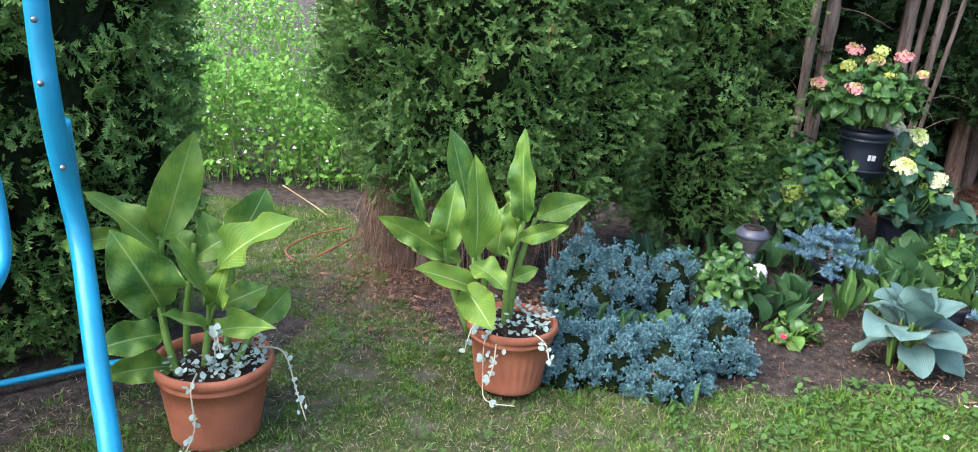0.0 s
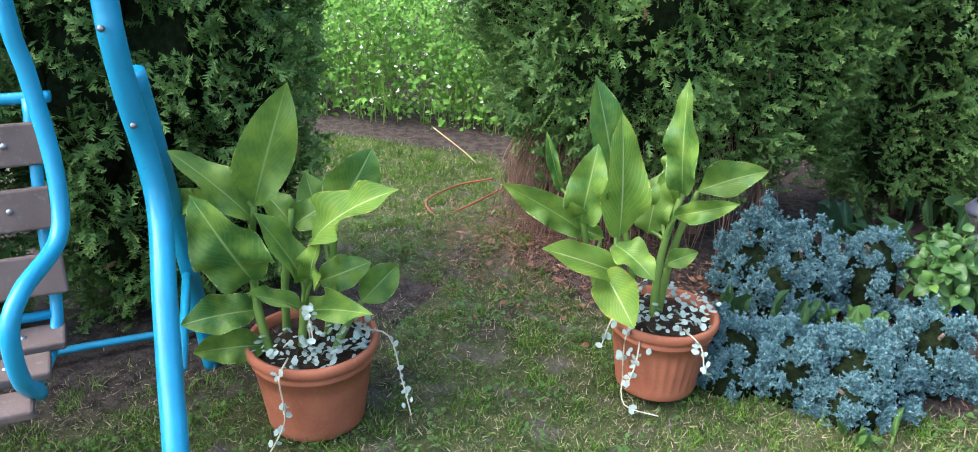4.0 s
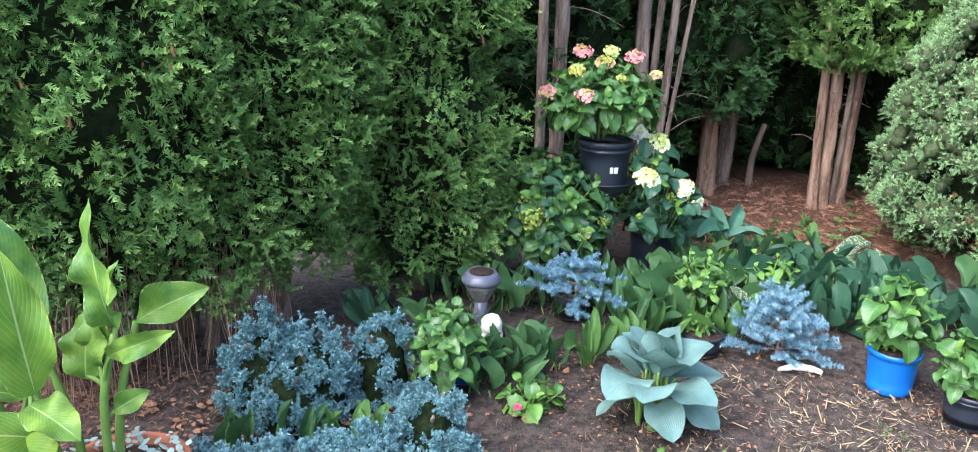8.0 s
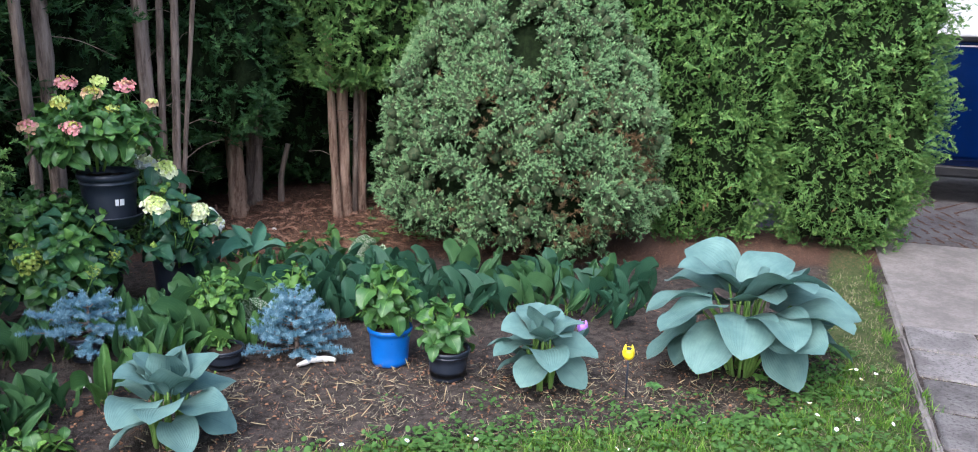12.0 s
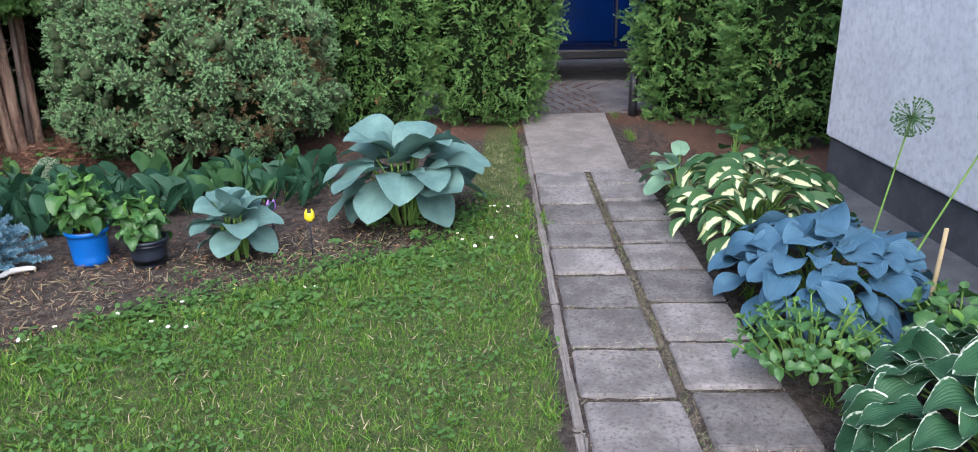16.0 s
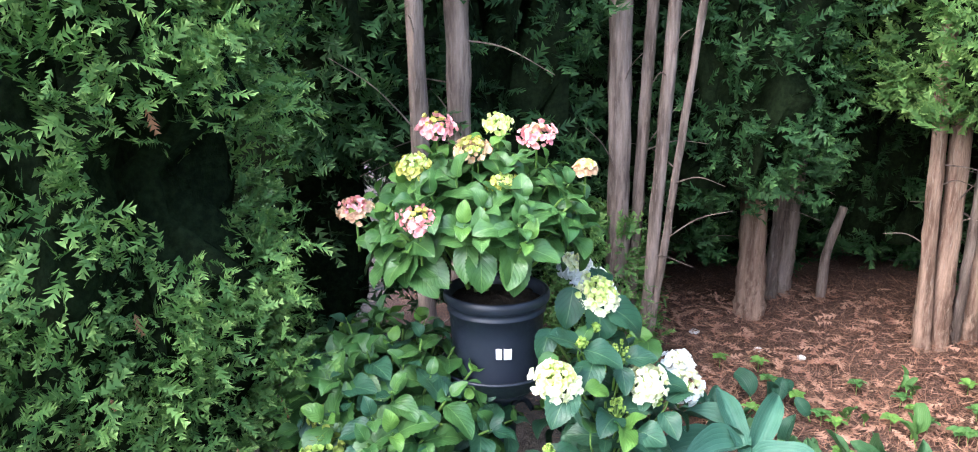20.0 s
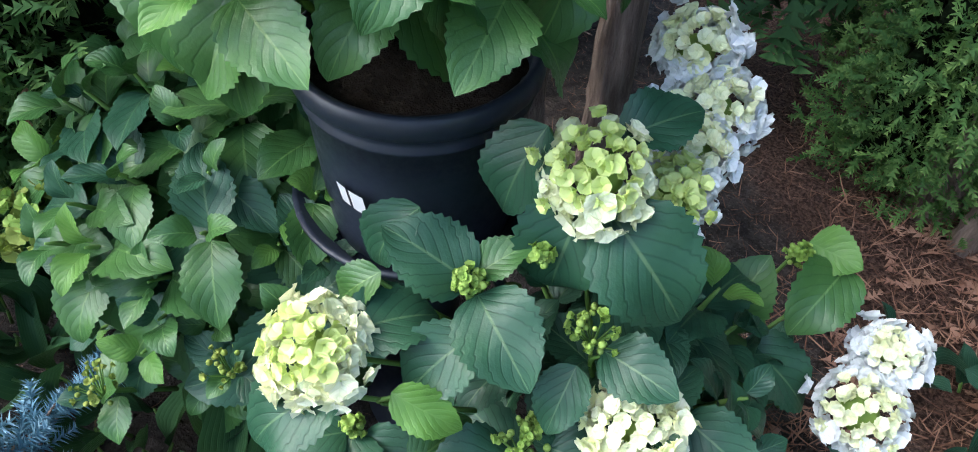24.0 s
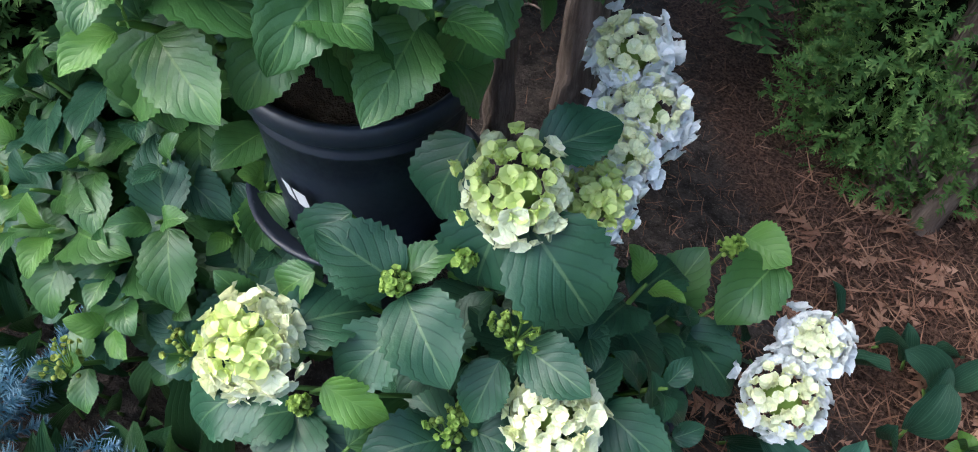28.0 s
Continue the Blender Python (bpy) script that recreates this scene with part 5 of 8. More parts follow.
def dwarf_spruce():
    """The big clipped dome of a dwarf spruce."""
    gen = np.random.default_rng(51)
    cx, cy, R, top = 5.01, 4.41, 1.05, 2.4
    ob = thing("dwarf_spruce", (cx, cy, 0), "large dome-shaped dwarf spruce with brownish gaps", "spruce")
    lumps, per, each = 540, 9, 10
    lh, la = gen.uniform(0, 1, lumps) ** 0.85, radians(-125) + gen.uniform(-2.3, 2.3, lumps)
    prof = lambda h: np.interp(h, [0, 0.05, 0.12, 0.22, 0.33, 0.45, 0.56, 0.67, 0.8, 0.92, 1], [0.66, 0.9, 0.99, 1.0, 0.96, 0.87, 0.72, 0.575, 0.39, 0.2, 0.04])
    relief = lambda a, h: 0.06 * (np.sin(a * 5 + h * 7) * np.cos(h * 13 + a * 3) + 0.6 * np.sin(a * 9 - h * 16))
    r = np.maximum(0.02, R * prof(lh) + relief(la, lh) * (1 - 0.6 * lh) - 0.17 + gen.uniform(-0.09, 0.05, lumps))
    L = np.stack([cx + r * np.cos(la), cy + r * np.sin(la), 0.08 + lh * top], -1)
    knobs = lumps * per
    N = unit(np.repeat(np.stack([np.cos(la), np.sin(la), 0.3 + 0.6 * lh], -1), per, 0) * 0.9 + gen.normal(0, 0.55, (knobs, 3)))
    K = np.repeat(L, per, 0) + N * np.repeat(gen.uniform(0.1, 0.16, lumps), per)[:, None] * gen.uniform(0.7, 1.05, (knobs, 1))
    K[:, 2] = np.maximum(K[:, 2], 0.05)
    size = gen.uniform(0.035, 0.06, knobs)
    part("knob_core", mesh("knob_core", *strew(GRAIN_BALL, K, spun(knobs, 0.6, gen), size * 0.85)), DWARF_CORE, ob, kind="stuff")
    al = unit(np.repeat(N, each, 0) * 0.8 + gen.normal(0, 0.6, (knobs * each, 3)))
    P = np.repeat(K, each, 0) + al * np.repeat(size, each)[:, None] * gen.uniform(0.55, 0.95, (knobs * each, 1))
    bits = [strew(DWARF_TWIGS[k], P[k::3], bases(al[k::3], gen.normal(0, 1, al[k::3].shape)), gen.uniform(0.026, 0.042, len(P[k::3]))) for k in range(3)]
    part("needles", mesh("needles", *join(*bits), smooth=False), DWARF, ob)
    # Dry twigs in the hollows, thickest on one low side
    m = 900
    h = gen.uniform(0.02, 0.5, m)
    a = radians(-95) + gen.normal(0, 0.6, m)
    r = R * prof(h) + relief(a, h) - 0.11 - gen.uniform(0, 0.1, m)
    P = np.stack([cx + r * np.cos(a), cy + r * np.sin(a), 0.08 + h * top], -1)
    al = unit(np.stack([np.cos(a), np.sin(a), 0.2 + 0 * a], -1) + gen.normal(0, 0.5, P.shape))
    part("dry_twig", mesh("dry_twig", *strew(DWARF_TWIGS[0], P, bases(al, gen.normal(0, 1, al.shape)), gen.uniform(0.05, 0.08, m)), smooth=False), DWARF_BROWN, ob, label="dry brown inner twigs", kind="stuff")
    # Near-black shell behind the lumps, in place of deep shade.
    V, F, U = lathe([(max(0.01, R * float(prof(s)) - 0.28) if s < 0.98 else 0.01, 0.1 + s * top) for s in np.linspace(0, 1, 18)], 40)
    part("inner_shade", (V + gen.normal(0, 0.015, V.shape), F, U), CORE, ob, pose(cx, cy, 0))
    part("trunk", tube([(cx, cy, -0.05), (cx, cy, 0.5)], [0.07, 0.06], 10), BARK, ob)


dwarf_spruce()


# ---- hostas and lilies ----
HOSTA_LEAVES = [mesh("hosta_blade", *leaf(1.0, 0.42, 0.7, 14, 4, 0.24, 0.35 + 0.4 * k, 0.08, 1.1, seed=k, quilt=0.02, ribs=6, cup=0.06, lobes=0.14, twist=0.25 * (k - 1))) for k in range(3)]
RIM_LEAVES = [mesh("rimmed_blade", *leaf(1.0, 0.5, 0.85, 14, 3, 0.3, 0.5 + 0.4 * k, 0.12, 1.4, seed=k, twist=0.3 * (k - 1), cup=0.1)) for k in range(3)]
LANCE_LEAVES = [mesh("lance_blade", *leaf(1.0, 0.7, 0.7, 9, 2, 0.35, 0.5 + 0.35 * k, 0.05, 1.5, seed=k, twist=0.3 * (k - 1))) for k in range(4)]


def leaf_part(name, pool, k, mat, ob, m):
    me = pool[k % len(pool)]
    key = (me.name, mat.name)
    if key not in SHARED:
        c = me.copy()
        c.materials.clear()
        c.materials.append(mat)
        SHARED[key] = c
    return part(name, SHARED[key], None, ob, m)


SHARED = {}


def hosta(label, x, y, mat, n, spread, height, size, wide, seed, face=None, group="hostas", pool=None, z=0.0, steep=0.5):
    """A hosta: stalks from one crown, each with a broad leaf; the inner leaves stand, the outer ones lie over."""
    gen = np.random.default_rng(seed)
    ob = thing("hosta", (x, y, z), label, "hosta", group)
    for k in range(n):
        q = (k + 0.5) / n
        an = k * 2.39996 + gen.normal(0, 0.2)
        out = np.array([np.cos(an), np.sin(an), 0])
        end = np.array([x, y, z]) + out * spread * (0.12 + 0.5 * q) + (0, 0, height * (1.0 - 0.62 * q**1.3) * gen.uniform(0.9, 1.08))
        tilt = -0.7 + 1.25 * q**0.7 * (0.6 + steep) + gen.normal(0, 0.12)
        ln = size * gen.uniform(0.82, 1.12) * (0.8 + 0.25 * min(1, q * 2))
        tip = end + out * ln * np.cos(tilt) - (0, 0, ln * np.sin(tilt))
        tip[2] = max(tip[2], z + 0.03)
        nrm = np.array([0, 0, 1.0]) + out * np.sin(tilt) * 0.8 + gen.normal(0, 0.12, 3)
        leaf_part("leaf", pool or HOSTA_LEAVES, k, mat, ob, leaf_at(end, tip, nrm, wide * gen.uniform(0.9, 1.1)))
        part("leaf_stalk", tube([(x + out[0] * 0.02, y + out[1] * 0.02, z), np.array([x, y, z]) + (end - (x, y, z)) * (0.45, 0.45, 0.7), end + (tip - end) * 0.04], [0.007, 0.006, 0.004], 5), STEM, ob)
    return ob


def set_hosta(label, x, y, mat, leaves, wide=1.0, pool=None):
    """A hosta whose leaves are set one by one: base, tip, width."""
    ob = thing("hosta", (x, y, 0), label, "hosta", "hostas")
    for k, (b, t, w) in enumerate(leaves):
        b, t = np.array(b), np.array(t)
        out = unit(t - b)
        nrm = np.array([-0.2, -0.3, 1.1]) + out * 0.35 + rng.normal(0, 0.28, 3)
        ln = float(np.linalg.norm(t - b))
        leaf_part("leaf", pool or HOSTA_LEAVES, k, mat, ob, leaf_at(b - out * 0.03, t + out * 0.01, nrm, wide * w / (ln + 0.04) * 1.12))
        part("leaf_stalk", tube([(x + 0.04 * out[0], y + 0.04 * out[1], -0.01), np.array([x, y, 0]) * 0.45 + b * 0.55 * (1, 1, 0) + (0, 0, b[2] * 0.7), b + out * 0.01], [0.009, 0.008, 0.005], 6), STEM, ob)
    return ob


def dome_hosta(label, x, y, mat, n, rx, ry, turn, h, size, wide, seed, pool=None, low=0.12, droop=0.35, hang=0.6, face=0.5):
    """A dense hosta whose leaves lie over one another like shingles on a low dome."""
    gen = np.random.default_rng(seed)
    ob = thing("hosta", (x, y, 0), label, "hosta", "hostas")
    ct, st = np.cos(radians(turn)), np.sin(radians(turn))
    for k in range(n):
        zc = 1 - (k + 0.5) / n * (1 - low)
        an = k * 2.39996 + gen.normal(0, 0.12)
        q = np.sqrt(1 - zc * zc)
        d = np.array([q * np.cos(an), q * np.sin(an)])
        out = unit(np.array([d[0] * rx * ct - d[1] * ry * st, d[0] * rx * st + d[1] * ry * ct, 0.0]) + 1e-6)
        p = np.array([x, y, 0.0]) + np.array([d[0] * rx * ct - d[1] * ry * st, d[0] * rx * st + d[1] * ry * ct, 0]) * gen.uniform(0.9, 1.05) + (0, 0, h * zc**0.8 * gen.uniform(0.88, 1.08) + 0.02)
        go = unit(out + np.append(gen.normal(0, 0.45, 2), 0) - (0, 0, droop + hang * q**3) + np.array([0, 0, 0.35 * (1 - q)]))
        ln = size * gen.uniform(0.78, 1.15)
        base, tip = p - go * ln * 0.6, p + go * ln * 0.4
        tip[2] = max(tip[2], 0.03)
        nrm = np.array([0, 0, 1.0]) + out * face * q + gen.normal(0, 0.26, 3)
        leaf_part("leaf", pool or HOSTA_LEAVES, k, mat, ob, leaf_at(base, tip, nrm, wide * gen.uniform(0.88, 1.12)))
        if k % 2 == 0:
            part("leaf_stalk", tube([(x + out[0] * 0.05, y + out[1] * 0.05, 0), (base + (x, y, 0)) / 2 + (0, 0, base[2] * 0.2), base + go * ln * 0.04], [0.006, 0.005, 0.004], 5), STEM, ob)
    return ob


def rosette_hosta(label, x, y, mat, R, H, size, wide, seed, rings, turn=0.0):
    """A hosta as rings of broad leaves on stalks: the inner ones stand, the outer ones lie over and hang. rings: how many, reach, height, pitch in degrees, size."""
    gen = np.random.default_rng(seed)
    ob = thing("hosta", (x, y, 0), label, "hosta", "hostas")
    k = 0
    for n, reach, high, pitch, big in rings:
        for i in range(n):
            an = turn + 6.2832 * (i + 0.5 * (k % 2)) / n + gen.normal(0, 0.16)
            out = np.array([np.cos(an), np.sin(an), 0])
            p = radians(pitch + gen.normal(0, 9))
            base = np.array([x, y, 0]) + out * R * reach * gen.uniform(0.85, 1.1) + (0, 0, H * high * gen.uniform(0.92, 1.06))
            side = np.array([-out[1], out[0], 0]) * gen.normal(0, 0.22)
            go = unit(out * np.cos(p) + np.array([0, 0, np.sin(p)]) + side)
            ln = size * big * gen.uniform(0.88, 1.1)
            tip = base + go * ln
            tip[2] = max(tip[2], 0.025)
            nrm = -out * np.sin(p) + np.array([0, 0, np.cos(p)]) + gen.normal(0, 0.16, 3)
            leaf_part("leaf", HOSTA_LEAVES, int(gen.integers(3)), mat, ob, leaf_at(base, tip, nrm, wide * gen.uniform(0.92, 1.08)))
            foot = np.array([x, y, -0.005]) + out * 0.05
            part("leaf_stalk", tube([foot, foot * (0.5, 0.5, 0) + base * (0.5, 0.5, 0.68), base + go * ln * 0.05], [0.008, 0.007, 0.005], 6), STEM, ob)
        k += 1
    return ob


rosette_hosta("large blue-grey hosta with broad ribbed leaves beside the path", 4.42, 1.98, HOSTA, 0.5, 0.42, 0.3, 0.9, 61, ((3, 0.03, 0.97, 34, 0.75), (7, 0.16, 0.96, 9, 0.95), (9, 0.36, 0.84, -9, 1.0), (7, 0.44, 0.62, -26, 0.9), (3, 0.3, 0.45, -48, 0.75)), 0.3)
rosette_hosta("blue-grey hosta with a dozen broad leaves", 3.55, 2.38, HOSTA, 0.22, 0.27, 0.19, 0.9, 62, ((3, 0.04, 0.86, 55, 0.8), (5, 0.14, 0.86, 24, 1.0), (6, 0.3, 0.72, -8, 1.0), (5, 0.32, 0.5, -36, 0.9)), 0.9)
rosette_hosta("blue-grey hosta with broad puckered leaves in the bed", 2.07, 2.75, HOSTA, 0.23, 0.25, 0.185, 0.88, 64, ((3, 0.04, 0.85, 60, 0.9), (5, 0.14, 0.84, 32, 1.0), (6, 0.3, 0.7, 2, 1.0), (5, 0.36, 0.45, -26, 0.9)), 0.2)
BACK_HOSTA = [((3.011, 4.489, 0.181), (2.969, 4.651, 0.31), 0.085), ((3.01, 4.533, 0.2), (2.848, 4.613, 0.239), 0.075), ((3.004, 4.485, 0.178), (2.825, 4.415, 0.181), 0.075), ((2.925, 4.515, 0.18), (2.776, 4.515, 0.151), 0.06),
              ((3.05, 4.5, 0.18), (3.15, 4.62, 0.3), 0.085), ((3.05, 4.46, 0.17), (3.2, 4.4, 0.2), 0.075)]
set_hosta("blue-green hosta with long pointed leaves behind the hydrangea", 3.02, 4.5, BLUE_GREEN, BACK_HOSTA, 0.8, LANCE_LEAVES)
dome_hosta("white-hearted hosta with wavy narrow leaves along the path", 5.22, 0.24, HOSTA_WHITE_HEART, 150, 0.74, 0.44, 20, 0.34, 0.165, 0.44, 65, LANCE_LEAVES, droop=0.15, hang=0.35)
dome_hosta("steel-blue hosta with dense heart-shaped leaves", 4.42, -0.26, HOSTA_BLUE, 105, 0.56, 0.42, 25, 0.33, 0.165, 0.74, 66, droop=0.05, hang=0.45, face=0.8)
dome_hosta("dark green hosta with white leaf rims", 3.46, -1.0, HOSTA_WHITE_RIM, 120, 0.48, 0.46, 0, 0.38, 0.175, 0.6, 67, RIM_LEAVES, droop=0.0, hang=0.5, face=0.9)
hosta("pale silvery brunnera with dark veins", 5.62, 0.82, HOSTA_CHALK, 12, 0.26, 0.26, 0.16, 0.85, 68)
hosta("round-leaved green plant under the hedge", 6.42, 0.72, LILY, 5, 0.1, 0.3, 0.13, 0.95, 69)


def clump(label, x, y, mat, n, height, spread, wide, seed, name="lily_of_the_valley", category="lily", group="lilies", pool=None, splay=0.65):
    """A clump of upright blades from the ground."""
    gen = np.random.default_rng(seed)
    ob = thing(name, (x, y, 0), label, category, group)
    for k in range(n):
        a, q = gen.uniform(0, 6.283), np.sqrt(gen.uniform(0, 1))
        base = np.array([x + spread * q * np.cos(a), y + spread * q * np.sin(a), 0.0])
        b = gen.uniform(0, 6.283)
        lean = gen.uniform(0.1, 1.0) * splay
        ln = height * gen.uniform(0.7, 1.15)
        d = unit(np.array([np.cos(b) * lean + 0.3 * q * np.cos(a), np.sin(b) * lean + 0.3 * q * np.sin(a), 1.0]))
        tip = base + d * ln
        nrm = np.array([-np.cos(b), -np.sin(b), 0.5]) if gen.uniform() < 0.5 else np.array([0.0, -1.0, 0.6])
        leaf_part("leaf", pool or LANCE_LEAVES, k, mat, ob, leaf_at(base + d * ln * 0.12, tip, nrm + gen.normal(0, 0.3, 3), wide * gen.uniform(0.85, 1.15)))
        part("stalk", tube([base - (0, 0, 0.01), base + d * ln * 0.16], [0.004, 0.003], 5, 2), STEM, ob)
    return ob


LILIES = "dark green lily-of-the-valley clump with upright blades"
for k, (x, y, n, h, s, mat) in enumerate(((1.5, 3.12, 14, 0.22, 0.12, LILY), (1.68, 3.22, 12, 0.2, 0.12, LILY), (1.42, 4.05, 12, 0.24, 0.16, LILY), (1.62, 3.95, 10, 0.22, 0.14, LILY), (1.2, 3.6, 8, 0.2, 0.12, LILY),
        (2.25, 3.62, 16, 0.26, 0.13, LILY), (2.5, 3.75, 16, 0.27, 0.14, LILY), (2.42, 3.5, 10, 0.2, 0.12, LILY_LIGHT), (2.75, 3.85, 14, 0.27, 0.14, LILY), (2.62, 3.6, 12, 0.2, 0.12, LILY_LIGHT),
        (3.1, 3.95, 14, 0.3, 0.15, LILY_BLUE), (3.3, 3.75, 14, 0.3, 0.14, LILY_BLUE), (3.15, 3.65, 10, 0.28, 0.1, LILY_BLUE), (3.5, 3.9, 12, 0.28, 0.15, LILY_BLUE), (3.45, 3.5, 10, 0.26, 0.12, LILY_BLUE),
        (3.7, 3.42, 14, 0.26, 0.14, LILY_BLUE), (3.95, 3.3, 12, 0.24, 0.14, LILY_BLUE), (4.2, 3.15, 12, 0.24, 0.13, LILY), (4.45, 2.95, 14, 0.24, 0.14, LILY_BLUE), (4.1, 3.45, 8, 0.22, 0.14, LILY),
        (2.2, 4.0, 12, 0.25, 0.12, LILY), (1.85, 3.9, 8, 0.22, 0.1, LILY), (2.78, 4.25, 10, 0.24, 0.1, LILY), (3.3, 4.4, 6, 0.2, 0.14, LILY), (1.0, 2.62, 6, 0.2, 0.05, LILY_LIGHT), (0.62, 2.62, 5, 0.17, 0.06, LILY), (1.06, 2.1, 5, 0.1, 0.06, LILY_LIGHT),
        (3.45, 3.75, 9, 0.26, 0.15, LILY), (3.75, 3.74, 10, 0.26, 0.16, LILY_BLUE), (4.02, 3.6, 10, 0.26, 0.16, LILY), (4.3, 3.42, 10, 0.25, 0.16, LILY_BLUE), (4.55, 3.22, 10, 0.24, 0.15, LILY), (4.72, 2.98, 9, 0.24, 0.14, LILY_BLUE), (2.1, 3.3, 5, 0.2, 0.05, LILY_LIGHT), (1.93, 3.25, 4, 0.22, 0.03, LILY_LIGHT), (2.6, 4.12, 8, 0.15, 0.1, LILY_LIGHT), (2.35, 3.9, 10, 0.16, 0.12, LILY), (2.05, 4.02, 10, 0.16, 0.12, LILY), (2.2, 3.85, 10, 0.18, 0.12, LILY), (2.5, 4.02, 10, 0.15, 0.12, LILY), (2.68, 4.02, 8, 0.12, 0.12, LILY), (2.8, 4.12, 8, 0.12, 0.1, LILY), (3.0, 4.1, 8, 0.16, 0.12, LILY), (0.82, 2.56, 6, 0.17, 0.06, LILY), (0.98, 2.54, 5, 0.19, 0.05, LILY_LIGHT))):
    clump(LILIES if mat is LILY else ("bluish green blades in a dense clump under the spruce" if mat is LILY_BLUE else "fresh light green blades in a small clump"), x, y, mat, int(n * 1.7), h * 0.95, s * 1.35, 0.23, 200 + k, splay=1.05)
SPOTTED = "white-spotted lungwort with long narrow leaves"
clump(SPOTTED, 3.6, 4.15, ARUM, 6, 0.26, 0.06, 0.26, 240, "lungwort", "lungwort", "lungworts", splay=0.9)
for k, (x, y, n, h) in enumerate(((3.44, 4.6, 5, 0.16), (3.57, 4.48, 6, 0.2), (3.74, 4.88, 4, 0.12), (3.3, 4.72, 4, 0.1), (3.12, 4.95, 5, 0.11), (3.62, 5.05, 4, 0.09), (3.92, 5.3, 5, 0.08))):
    clump("a few broad blades growing through the brown litter", x, y, LILY_LIGHT if k in (2, 5, 6) else LILY, n, h, 0.05, 0.36, 242 + k, splay=1.1)
clump(SPOTTED, 2.78, 3.68, ARUM, 6, 0.2, 0.06, 0.26, 241, "lungwort", "lungwort", "lungworts", splay=0.9)


# ---- hydrangeas ----
HYDRANGEA_LEAVES = [mesh("hydrangea_blade", *leaf(1.0, 0.6, 0.95, 24, 2, 0.3, 0.5 + 0.3 * k, 0.06, 1.4, teeth=0.05, seed=k, twist=0.15 * (k - 1), cup=0.1)) for k in range(4)]


def petal_piece(wide=1.0, bow=0.45):
    V, F, U = leaf(wide, 0.3, 0.32, 4, 1, -0.05, bow, cup=-0.25, base=0.45, wave=0.08, waves=1.3)
    return V, tris(F), U


def floret(cup=0.5, wide=1.0, seed=0):
    """Four petals round a tiny eye; faces +z, radius 1."""
    gen = np.random.default_rng(seed)
    bits = []
    for k in range(4):
        a = k * np.pi / 2 + gen.normal(0, 0.1)
        d = np.array([[np.cos(a), np.sin(a), cup + gen.normal(0, 0.08)]])
        bits.append(strew(petal_piece(wide), np.zeros((1, 3)), bases(d, np.array([[0, 0, 1.0]])), np.array([1.0])))
    return join(*bits)


FLORETS = [floret(0.45, 1.0, 1), floret(0.75, 1.05, 2), floret(1.1, 1.1, 3)]
V, F, U = lathe([(np.sin(t), -np.cos(t)) for t in np.linspace(0.05, 3.1, 5)], 6)
BUDBALL = (V, tris(F), U)
V, F, U = lathe([(np.sin(t), -np.cos(t)) for t in np.linspace(0.05, 3.1, 3)], 4)
GRAIN = (V, tris(F), U)


def head(ob, at, r, outer, inner, seed, up=(0, 0, 1), share=0.45, size=0.017, flat=0.75, n=64):
    """A round flower head: open florets outside, small ones in the middle, bud grains between."""
    gen = np.random.default_rng(seed)
    up = unit(np.array(up, float))
    k = np.arange(n)
    zc = 1 - (k + 0.5) / n * 1.25
    a = k * 2.39996
    q = np.sqrt(np.maximum(0, 1 - zc**2))
    d = np.stack([q * np.cos(a), q * np.sin(a), zc], -1) + gen.normal(0, 0.06, (n, 3))
    B = bases(np.cross(up, (0.3, 0.7, 0.2))[None], up[None])[0]
    P = (d * (1, 1, flat)) @ B.T * r * np.where(gen.uniform(0, 1, n) < 0.15, gen.uniform(1.05, 1.25, n), gen.uniform(0.72, 1.05, n))[:, None] + at
    N = unit(d @ B.T + gen.normal(0, 0.3, (n, 3)))
    T = bases(np.cross(N, gen.normal(0, 1, (n, 3))), N)
    core = k < n * share
    hd = part("flower_head", mesh("flower_head", *join(*[strew(FLORETS[q], P[~core][q::2], T[~core][q::2], gen.uniform(0.6, 1.3, len(P[~core][q::2])) * size) for q in (0, 1)])), outer, ob, kind="stuff")
    if core.any():
        part("flower_centre", mesh("flower_centre", *strew(FLORETS[2], P[core], T[core], gen.uniform(0.7, 0.95, core.sum()) * size)), inner, hd, kind="stuff")
    part("floret_eye", mesh("floret_eye", *strew(GRAIN, P + N * 0.002, T, np.full(n, 0.0014))), inner, hd, kind="stuff")
    part("head_core", ball(r * 0.5, r * 0.5 * flat, seed, 8), BUD, hd, pose(*at))
    foot = np.array(at) - up * r * 2.2 - (0, 0, 0.03)
    part("flower_stem", tube([foot, (foot + at) / 2, np.array(at)], [0.004, 0.0035, 0.003], 5), STEM, hd)
    return hd


